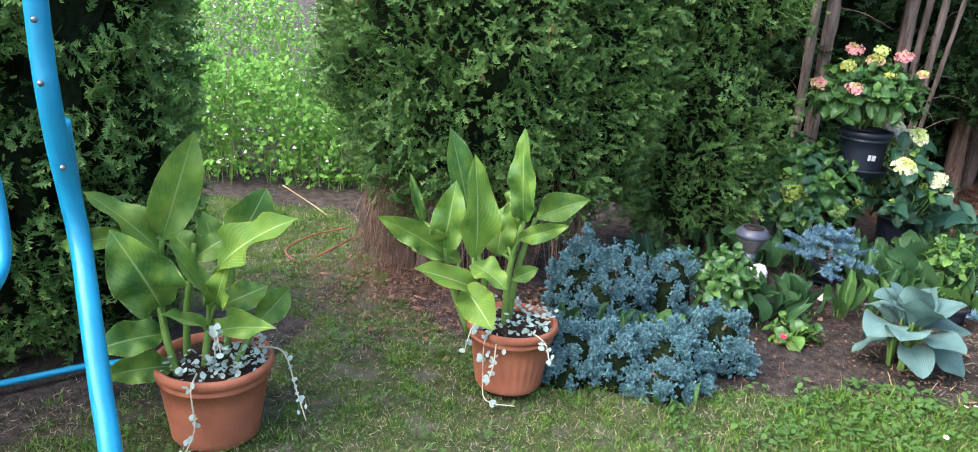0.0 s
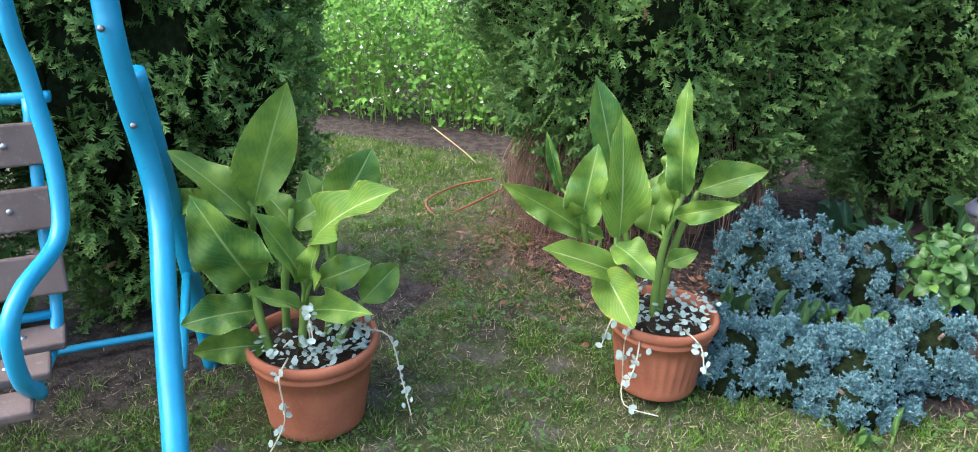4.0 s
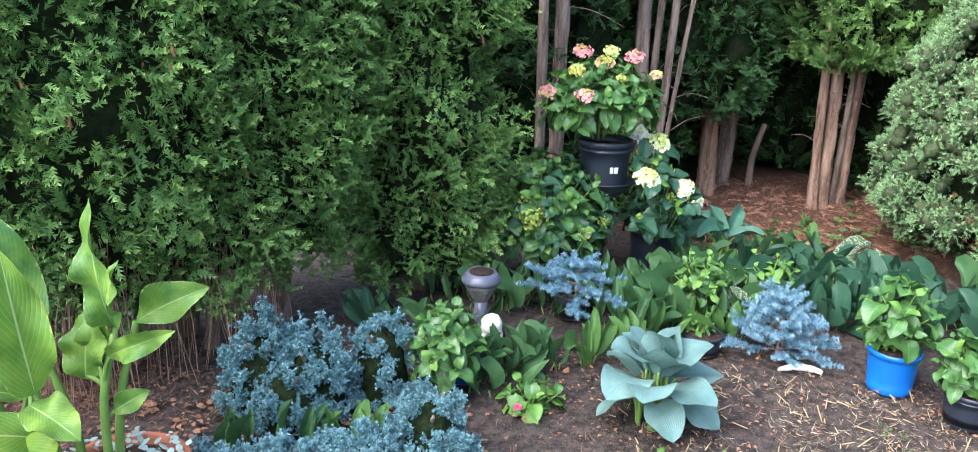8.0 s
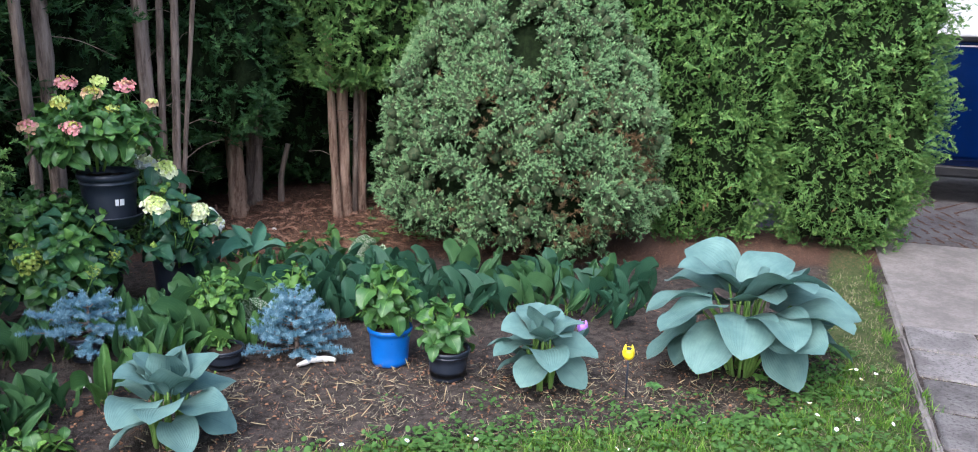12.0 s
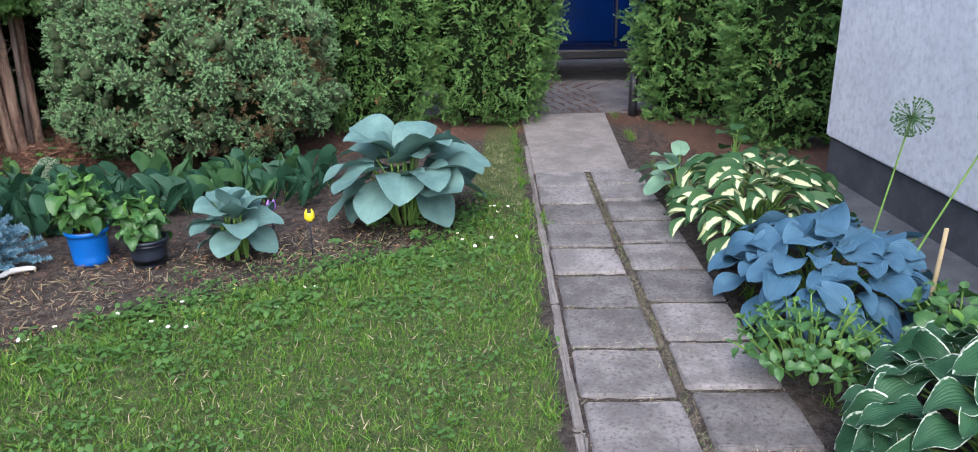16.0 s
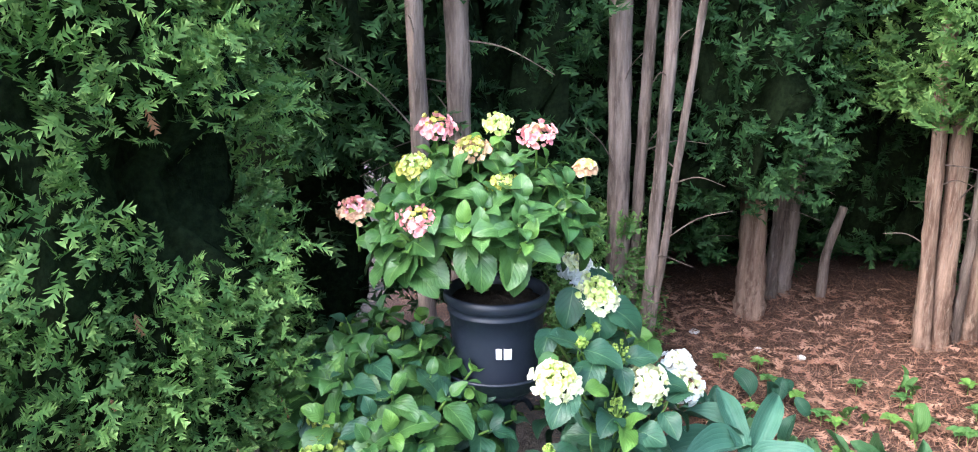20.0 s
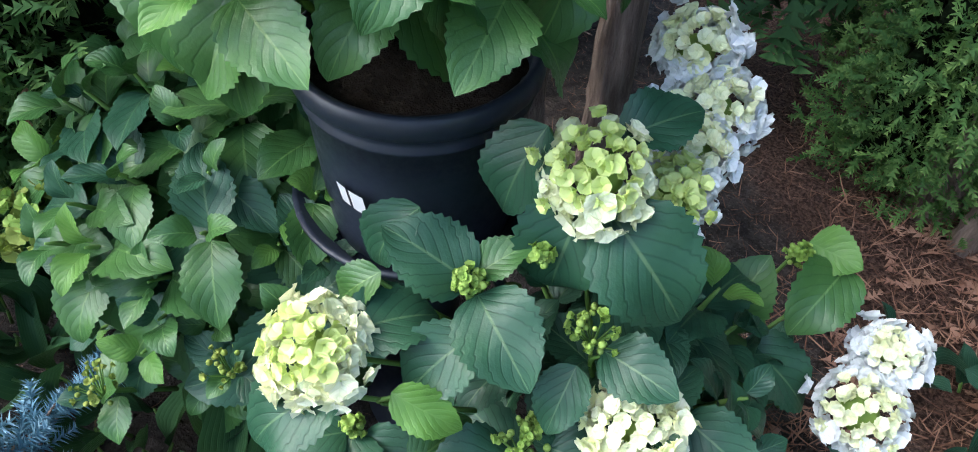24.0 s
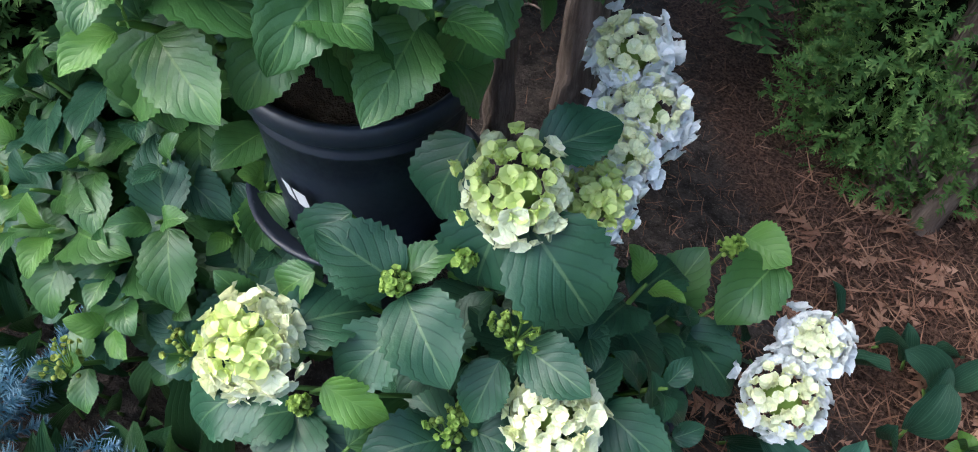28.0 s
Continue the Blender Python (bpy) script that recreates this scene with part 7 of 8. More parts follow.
# ---- lamps and ornaments ----
def solar_lamp(x, y):
    ob = thing("garden_lamp", (x, y, 0), "grey plastic solar garden lamp with a wide cap", "garden lamp")
    m = pose(x, y, 0)
    part("post", lathe([(0.001, 0), (0.032, 0), (0.034, 0.02), (0.026, 0.03), (0.024, 0.14), (0.032, 0.15), (0.034, 0.19), (0.028, 0.2), (0.03, 0.24), (0.001, 0.245)], 20), LAMP_GREY, ob, m)
    part("globe", lathe([(0.028, 0.235), (0.034, 0.25), (0.052, 0.275), (0.068, 0.305), (0.074, 0.325), (0.001, 0.33)], 24), LAMP_GLASS, ob, m)
    part("cap", lathe([(0.001, 0.322), (0.078, 0.322), (0.084, 0.33), (0.084, 0.342), (0.07, 0.36), (0.06, 0.372), (0.055, 0.368), (0.001, 0.365)], 28), LAMP_GREY, ob, m)
    part("solar_cell", lathe([(0.001, 0.369), (0.05, 0.369), (0.05, 0.372), (0.001, 0.372)], 24), SOIL, ob, m)


solar_lamp(1.49, 3.36)
ob = solid("stone", ball(0.045, 0.05, 3), STONE, "white painted stone beside the lamp", "stone", "", pose(1.53, 3.28, 0.16))
part("plinth", slab(0.12, 0.1, 0.15, 0.02), STONE, ob, pose(1.52, 3.31, -0.01))
for x, y in ((1.9, 3.42),):
    solid("stone", ball(0.03, 0.03, 5), STONE, "small white stone among leaves", "stone", "", pose(x, y, 0.02))


def tulip_light(label, x, y, h, mat):
    ob = thing("flower_stake", (x, y, 0), label, "garden ornament", "flower stakes")
    part("rod", tube([(x, y, -0.02), (x, y, h - 0.03)], [0.004, 0.005], 6, 4), BLACK_PLASTIC, ob)
    part("cup", lathe([(0.001, 0), (0.018, 0.003), (0.026, 0.018), (0.027, 0.035), (0.022, 0.05), (0.02, 0.046), (0.019, 0.03), (0.001, 0.028)], 16), mat, ob, pose(x, y, h - 0.035))
    for k in range(4):
        a = k * 1.571
        part("petal_tip", tube([(x + 0.024 * np.cos(a), y + 0.024 * np.sin(a), h + 0.005), (x + 0.019 * np.cos(a), y + 0.019 * np.sin(a), h + 0.026)], [0.008, 0.002], 6, 3), mat, ob)
    part("eye", tube([(x, y, h), (x, y, h + 0.017)], [0.013, 0.012], 8, 2), BLACK_PLASTIC, ob)


tulip_light("yellow plastic tulip light on a thin black rod", 3.8, 2.1, 0.2, YELLOW)
tulip_light("purple plastic tulip light on a thin rod", 3.95, 2.55, 0.14, PURPLE)
V, F, U = tube([(2.73, 3.12, 0.012), (2.8, 3.13, 0.018), (2.87, 3.11, 0.016), (2.9, 3.08, 0.014)], [0.008, 0.016, 0.014, 0.01], 7, rough=0.08, seed=4)
solid("plant_label", (V, F, U), STONE, "white weathered stick lying on the soil", "stick", "")
ob = thing("hose", (-0.75, 3.3, 0), "thin orange-red hose looped on the ground", "hose")
part("coil", tube([(-0.62, 3.75, 0.02), (-0.6, 3.45, 0.06), (-0.72, 3.2, 0.02), (-0.8, 3.1, 0.015), (-0.92, 3.25, 0.015), (-0.86, 3.5, 0.02), (-0.7, 3.6, 0.05)], [0.0045, 0.0045], 6, 60), RED_HOSE, ob)
V, F, U = tube([(-1.3, 4.15, 0.1), (-1.05, 4.0, 0.04), (-0.9, 3.85, 0.03)], [0.0035, 0.003], 6)
solid("bamboo_cane", (V, F, U), STRAW, "pale thin cane lying by the hedge", "cane", "")
for k, (x, y) in enumerate(((3.2, 5.95), (3.45, 5.75), (3.62, 5.66))):
    solid("stone", ball(0.02 + 0.006 * (k == 0), 0.012, 20 + k), STONE, "pale flat stone lying in the needle litter", "stone", "", pose(x, y, lie(x, y) - 0.003))

# ---- alliums and stakes by the wall ----


def allium(x, y, z, bx, by, seed):
    gen = np.random.default_rng(seed)
    ob = thing("allium", (bx, by, 0), "tall allium with a round seed head on a bare stem", "allium", "alliums")
    part("stem", tube([(bx, by, 0), ((x + bx) / 2 + 0.01, (y + by) / 2, z * 0.5), (x, y, z)], [0.005, 0.0045, 0.0035], 7), STEM, ob)
    n = 130
    d = unit(gen.normal(0, 1, (n, 3)))
    spokes = [tube([(x, y, z), np.array([x, y, z]) + q * 0.078], [0.0009, 0.0009], 3, 2, cap=False) for q in d]
    hd = part("flower_head", mesh("spokes", *join(*spokes)), HYDRANGEA, ob)
    part("seed_capsules", mesh("seed_capsules", *strew(BUDBALL, np.array([x, y, z]) + d * 0.08, spun(n, 0.5, gen), gen.uniform(0.0035, 0.0055, n))), HYDRANGEA, hd)


allium(4.68, -0.47, 0.8, 4.5, -0.36, 1)
allium(4.7, -0.78, 0.825, 4.42, -0.47, 2)
solid("garden_stake", tube([(4.2, -0.66, -0.02), (4.21, -0.68, 0.5)], [0.009, 0.008], 8, 4), STRAW, "pale bamboo stake beside the shrub", "stake", "")
solid("post", tube([(7.89, 2.1, -0.05), (7.89, 2.1, 0.38)], [0.04, 0.04], 10, 4), VAN_DARK, "short dark post at the end of the hedge", "post", "")


# ---- van in the yard ----
def van():
    vd = np.array([-0.579, 0.815, 0.0])
    turn = math.degrees(math.atan2(vd[1], vd[0]))
    o = np.array([9.45, 3.25, 0.0])
    ob = thing("van", o, "dark blue panel van parked in the yard", "van", turn=turn)
    m = pose(*o, 0, 0, turn)
    # x runs along the van, -y towards the garden is the near side after the turn: side faces are laid at y = +0 (near)
    prof = [(0.0, 0.34), (-0.02, 0.5), (-0.035, 1.0), (-0.02, 1.25), (0.0, 1.5), (0.1, 2.1), (0.2, 2.25), (0.9, 2.3), (1.6, 2.25), (1.7, 2.1), (1.79, 1.5), (1.82, 1.0), (1.8, 0.34)]
    xs = [-2.4, -2.35, -2.2, 0, 2.0, 2.35, 2.4]
    sc = [0.9, 0.97, 1.0, 1.0, 1.0, 0.97, 0.9]
    V = [(x, 0.9 - y * s, 0.34 + (z - 0.34) * (0.96 + 0.04 * s)) for x, s in zip(xs, sc) for y, z in prof]
    k = len(prof)
    F = [(i * k + j, i * k + j + 1, (i + 1) * k + j + 1, (i + 1) * k + j) for i in range(len(xs) - 1) for j in range(k - 1)]
    F += [(i * k + k - 1, i * k, (i + 1) * k, (i + 1) * k + k - 1) for i in range(len(xs) - 1)]
    V = np.array(V)
    V[:, 1] -= 0.9
    part("body", mesh("body", V, F, smooth=False), VAN_BLUE, ob, m)

    def panel(name, x0, x1, z0, z1, mat, out, parent=ob, bev=0.02, dy=0.02, tilt=0.0):
        bm = slab(x1 - x0, dy, z1 - z0, bev if dy > 0.015 else dy * 0.4, 2)
        return part(name, bm, mat, parent, m @ pose((x0 + x1) / 2, out, z0, tilt, 0, 0))

    door = panel("sliding_door", -0.2, 1.1, 0.42, 1.48, VAN_BLUE, 0.03)
    panel("door_seam", -0.235, -0.22, 0.4, 1.5, VAN_DARK, 0.026)
    panel("belt_crease", -2.2, 2.2, 1.0, 1.02, VAN_BLUE, 0.045)
    panel("lower_crease", -2.2, 2.2, 0.47, 0.485, VAN_BLUE, 0.045)
    panel("sill", -2.3, 2.3, 0.26, 0.37, VAN_DARK, 0.01)
    w = panel("side_window", -0.02, 1.05, 1.55, 2.06, WINDOW_REFLECTION, 0.022, ob, 0.02, 0.03, 11)
    panel("window_gasket", -0.18, 1.1, 1.51, 2.1, VAN_DARK, 0.012, ob, 0.03, 0.03, 11)
    panel("front_window", -1.6, -0.4, 1.55, 2.06, WINDOW_REFLECTION, 0.015, ob, 0.02, 0.03, 11)
    panel("door_handle", -0.18, -0.08, 1.3, 1.44, VAN_DARK, 0.05, door, 0.01, 0.03)
    panel("door_handle", -0.4, -0.3, 1.3, 1.44, VAN_DARK, 0.05, ob, 0.01, 0.03)
    for x in (-1.6, 1.5):
        tyre = lathe([(0.2, -0.09), (0.3, -0.1), (0.32, -0.06), (0.32, 0.06), (0.3, 0.1), (0.2, 0.09)], 28)
        wh = part("wheel", tyre, VAN_DARK, ob, m @ pose(x, -0.1, 0.32, 90, 0, 0))
        part("rim", lathe([(0.001, 0.05), (0.12, 0.06), (0.2, 0.08), (0.2, -0.08), (0.001, -0.08)], 20), STEEL, wh, m @ pose(x, -0.1, 0.32, -90, 0, 0))


van()
# The pale building beyond the yard
bd = np.array([13.4, 6.2, 0.0])
b_turn = math.degrees(math.atan2(0.815, -0.579))
bld = thing("far_house", bd, "pale house with horizontal siding beyond the yard", "house", turn=b_turn)
part("wall", slab(9, 0.3, 4.5, 0.02), RENDER_WHITE, bld, pose(*bd, 0, 0, b_turn))
for k in range(14):
    part("board", slab(9, 0.02, 0.24, 0.006), RENDER_WHITE, bld, pose(*bd, 0, 0, b_turn) @ pose(0, 0.16, 0.9 + k * 0.25, 3, 0, 0))


# ---- peas beyond the gap ----
V, F, U = leaf(1.1, 0.5, 0.3, 2, 1, 0.3, 0.5)
BLOSSOM = (V - (0, 0.5, 0), tris(F), U)


def pea_row(cx, cy, ln, deep, h, n, seed, turn):
    gen = np.random.default_rng(seed)
    ob = thing("pea_row", (cx, cy, 0), "tall row of flowering peas with white blossoms", "peas", "pea rows")
    u = np.stack([gen.uniform(-ln, ln, n), gen.uniform(-deep, deep, n), gen.uniform(0, 1, n) ** 0.8], -1)
    top = h * (0.85 + 0.15 * np.sin(u[:, 0] * 4) + 0.1 * np.sin(u[:, 0] * 11))
    t = radians(turn)
    P = np.stack([cx + u[:, 0] * np.cos(t) - u[:, 1] * np.sin(t), cy + u[:, 0] * np.sin(t) + u[:, 1] * np.cos(t), u[:, 2] * top], -1)
    V, F, U = leaf(0.62, 0.6, 0.7, 2, 1, 0.25, 0.6)
    L = (V, tris(F), U)
    al = unit(gen.normal(0, 1, (n, 3)) + (0, 0, 0.3))
    part("leaves", mesh("leaves", *strew(L, P, bases(al, gen.normal(0, 0.5, (n, 3)) + (0.2, -0.5, 1)), gen.uniform(0.025, 0.065, n))), PEA, ob, kind="stuff")
    k = n // 22
    Q = P[gen.integers(0, n, k)] + gen.normal(0, 0.03, (k, 3)) - (0, 0.05, 0)
    part("blossoms", mesh("blossoms", *strew(BLOSSOM, Q, spun(k, 0.8, gen), gen.uniform(0.018, 0.034, k))), PEA_WHITE, ob, kind="stuff")
    m = 420
    a = gen.integers(0, n, m)
    stems = [tube([(P[i, 0], P[i, 1], 0), P[i] * (1, 1, 0.55) + gen.normal(0, 0.02, 3), P[i]], [0.003, 0.002], 4, 5, cap=False) for i in a]
    part("stem", mesh("stem", *join(*stems)), STEM, ob, kind="stuff")


pea_row(-2.3, 4.6, 2.0, 0.3, 0.85, 12000, 1, 8)
pea_row(-2.7, 5.75, 2.6, 0.5, 1.25, 13000, 2, 10)
pea_row(-3.4, 7.4, 3.4, 0.7, 1.6, 8000, 3, 12)


# ---- what lies and grows on the ground ----
def blade_piece():
    V = np.array([(-0.5, 0, 0), (0.5, 0, 0), (-0.35, 0.08, 0.5), (0.35, 0.08, 0.5), (0, 0.4, 0.95)]) * (0.095, 1, 1)
    return V, np.array([(0, 1, 3), (0, 3, 2), (2, 3, 4)]), np.array([(0.5, 0), (0.5, 0), (0.5, 0.5), (0.5, 0.5), (0.5, 1)])


BLADE = blade_piece()


def blade_turns(gen, n, lean):
    a = gen.uniform(0, 2 * np.pi, n)
    z = unit(np.stack([gen.normal(0, lean, n), gen.normal(0, lean, n), np.ones(n)], -1))
    y = unit(np.cross(z, np.stack([np.cos(a), np.sin(a), 0 * a], -1)))
    return np.stack([np.cross(y, z), y, z], -1)


def patch_noise(x, y):
    return 0.5 + 0.25 * np.sin(x * 3.1 + 1.3 * np.sin(y * 2.3)) * np.cos(y * 3.7 + x) + 0.25 * np.sin(x * 9.1 + y * 4) * np.cos(y * 8.3 - x * 3)


def lawn():
    gen = np.random.default_rng(91)
    n = 620000
    x, y = gen.uniform(-2.4, 6.4, n), gen.uniform(-0.8, 4.4, n)
    s, side = along_path(x, y)
    off = (side < 0.1) & (side > -0.8) & (s > -5)
    beyond = side < -0.8
    lush = np.clip((x - 0.8) / 0.9, 0, 1) * np.clip((bed_edge(x) - y) / 0.35 + 0.5, 0, 1) * np.clip((4.95 - x) / 0.5, 0, 1)
    lush = np.maximum(lush, np.clip((-0.75 - x) / 0.2, 0, 1) * np.clip((y - 3.25) / 0.3, 0, 1))
    amount = lawn_amount(x, y)
    worn = np.exp(-(((x + 0.55) / 0.45) ** 2 + ((y - 2.5) / 0.8) ** 2))
    keep = gen.uniform(0, 1, n) < amount * (0.62 + 0.38 * lush) * (lush * (0.45 + 0.75 * patch_noise(x, y)) + (1 - lush) * np.clip(2.9 * patch_noise(x * 2.3 + 2, y * 2.3) - 0.75, 0.06, 1)) * (1 - 0.6 * worn)
    bare_spots = np.exp(-(((x + 0.2) / 0.38) ** 2 + ((y - 3.0) / 0.42) ** 2)) * 0.95
    for bx, by, br in ((-0.216, 2.09, 0.13), (-0.62, 2.75, 0.14), (0.1, 1.5, 0.09), (-0.45, 1.75, 0.1)):
        bare_spots = np.maximum(bare_spots, np.clip(1.5 - np.hypot((x - bx) / br, (y - by) / (br * 0.75)), 0, 1))
    keep &= gen.uniform(0, 1, n) > bare_spots
    keep &= ~off & ~beyond
    x, y, lush = x[keep], y[keep], lush[keep]
    m = len(x)
    P = np.stack([x, y, lie(x, y) - 0.012], -1)
    h = (0.01 + 0.03 * gen.uniform(0, 1, m) ** 2) * (0.8 + 0.4 * lush)
    S = np.stack([h * gen.uniform(0.8, 1.4, m), h, h], -1)
    T = blade_turns(gen, m, 0.75)
    dead = gen.uniform(0, 1, m) < 0.56 * (1 - 0.88 * lush)
    solid("dry_grass", mesh("dry_grass", *strew(BLADE, P[dead], T[dead], S[dead]), smooth=False), DRY_GRASS, "dry straw-coloured blades in the lawn", "grass", "stuff")
    P, T, S = P[~dead], T[~dead], S[~dead]
    solid("grass", mesh("grass", *strew(BLADE, P, T, S), smooth=False), GRASS, "short mown lawn grass, thin and worn in places", "grass", "stuff")
    # Short tufts and moss over the worn side
    k = 2300
    cx, cy = gen.uniform(-1.3, 1.9, k), gen.uniform(0.3, 4.0, k)
    ok = (lawn_amount(cx, cy) > 0.3) & (gen.uniform(0, 1, k) < 0.25 + patch_noise(cx * 2.1 + 1, cy * 2.1))
    cx, cy = np.repeat(cx[ok], 34), np.repeat(cy[ok], 34)
    tx, ty = cx + gen.normal(0, 0.022, len(cx)), cy + gen.normal(0, 0.022, len(cx))
    h = gen.uniform(0.014, 0.044, len(tx))
    solid("turf_tufts", mesh("turf_tufts", *strew(BLADE, np.stack([tx, ty, lie(tx, ty) - 0.012], -1), blade_turns(gen, len(tx), 0.6), np.stack([h, h, h], -1)), smooth=False), GRASS, "short green tufts in the worn turf", "grass", "stuff")
    # Tufts that the mower missed
    k = 2600
    cx = np.repeat(gen.uniform(1.5, 4.9, 130), 20)
    cy = np.repeat(gen.uniform(0, 1, 130), 20)
    tx = cx + gen.normal(0, 0.025, k)
    ty = bed_edge(cx) - 0.05 - 0.5 * cy**2 + gen.normal(0, 0.025, k)
    h = gen.uniform(0.03, 0.07, k)
    solid("grass_tufts", mesh("tufts", *strew(BLADE, np.stack([tx, ty, lie(tx, ty) - 0.01], -1), blade_turns(gen, k, 0.45), np.stack([h, h, h], -1)), smooth=False), GRASS, "longer grass tufts along the bed edge", "grass", "stuff")
    # Dry clippings
    k = 30000
    x, y = gen.uniform(-1.6, 4.5, k), gen.uniform(-0.4, 4.0, k)
    ok = (lawn_amount(x, y) > 0.2) & (gen.uniform(0, 1, k) < 0.25 + 0.75 * (x < 1.4))
    x, y = x[ok], y[ok]
    h = gen.uniform(0.012, 0.032, len(x))
    T = spun(len(x), 0.25, gen)
    T = T[:, :, [0, 2, 1]]
    solid("dry_clippings", mesh("clippings", *strew(BLADE, np.stack([x, y, lie(x, y) + 0.002], -1), T, np.stack([h, h, h], -1)), smooth=False), DRY_GRASS, "dry grass clippings on worn turf", "clippings", "stuff")
    # Clover and daisies by the bed
    k = 9000
    x = gen.uniform(1.2, 5.1, k)
    y = bed_edge(x) - 0.02 - np.abs(gen.normal(0, 0.4, k)) + 0.1
    s, side = along_path(x, y)
    ok = (side > 0.1) & (gen.uniform(0, 1, k) < np.clip((x - 1.0) / 1.8, 0.1, 1) * (2.2 * patch_noise(x * 2.3, y * 2.3) - 0.75))
    x, y = x[ok], y[ok]
    solid("clover", mesh("clover", *strew(DISC, np.stack([x, y, lie(x, y) + gen.uniform(0.005, 0.03, len(x))], -1), spun(len(x), 0.45, gen), gen.uniform(0.012, 0.028, len(x)))), CLOVER, "clover and small weeds along the bed edge", "clover", "stuff")
    # Low clover patches all over the lawn
    k = 1500
    cx, cy = gen.uniform(1.0, 4.7, k), gen.uniform(-0.9, 2.3, k)
    ok = (along_path(cx, cy)[1] > 0.12) & (lawn_amount(cx, cy) > 0.5) & (gen.uniform(0, 1, k) < 2.6 * patch_noise(cx * 1.6 + 3, cy * 1.6 + 1) - 0.9)
    cx, cy = np.repeat(cx[ok], 12), np.repeat(cy[ok], 12)
    x, y = cx + gen.normal(0, 0.04, len(cx)), cy + gen.normal(0, 0.04, len(cx))
    solid("lawn_clover", mesh("lawn_clover", *strew(DISC, np.stack([x, y, lie(x, y) + gen.uniform(0.01, 0.03, len(x))], -1), spun(len(x), 0.5, gen), gen.uniform(0.007, 0.02, len(x)))), CLOVER, "low clover leaves growing through the lawn", "clover", "stuff")
    # Broad-leaved weeds in the worn turf
    k = 420
    cx, cy = gen.uniform(-1.2, 2.0, k), gen.uniform(0.4, 3.2, k)
    ok = (lawn_amount(cx, cy) > 0.6)
    cx, cy = np.repeat(cx[ok], 16), np.repeat(cy[ok], 16)
    x, y = cx + gen.normal(0, 0.035, len(cx)), cy + gen.normal(0, 0.035, len(cx))
    solid("lawn_weeds", mesh("lawn_weeds", *strew(DISC, np.stack([x, y, lie(x, y) + gen.uniform(0.008, 0.03, len(x))], -1), spun(len(x), 0.45, gen), gen.uniform(0.005, 0.016, len(x)))), CLOVER, "small broad-leaved weeds in the worn turf", "weeds", "stuff")
    for k in range(44):
        dx = gen.uniform(2.0, 4.9)
        dy = bed_edge(dx) - 0.02 - abs(gen.normal(0, 0.28))
        if along_path(dx, dy)[1] < 0.15:
            continue
        if k == 0 or "DAISY" not in SHARED:
            pet = strew(petal_piece(0.4, 0.2), np.zeros((10, 3)), bases(np.array([[np.cos(a), np.sin(a), 0.15] for a in np.arange(10) * 0.628]), np.array([[0, 0, 1.0]] * 10)), np.full(10, 0.011))
            SHARED["DAISY"] = mesh("daisy_petals", *pet, mat=WHITE)
            SHARED["EYE"] = mesh("daisy_eye", *ball(0.0035, 0.003, 2, 5), mat=YELLOW)
        ob = thing("daisy", (dx, dy, 0), "small white daisy in the lawn", "daisy", "daisies")
        zz = float(lie(dx, dy)) + gen.uniform(0.02, 0.04)
        m = pose(dx, dy, zz, gen.normal(0, 18), gen.normal(0, 18), 0)
        part("petals", SHARED["DAISY"], None, ob, m)
        part("eye", SHARED["EYE"], None, ob, m)
        part("stem", tube([(dx, dy, 0), (dx, dy, zz)], [0.001, 0.001], 4, 2), STEM, ob)


lawn()


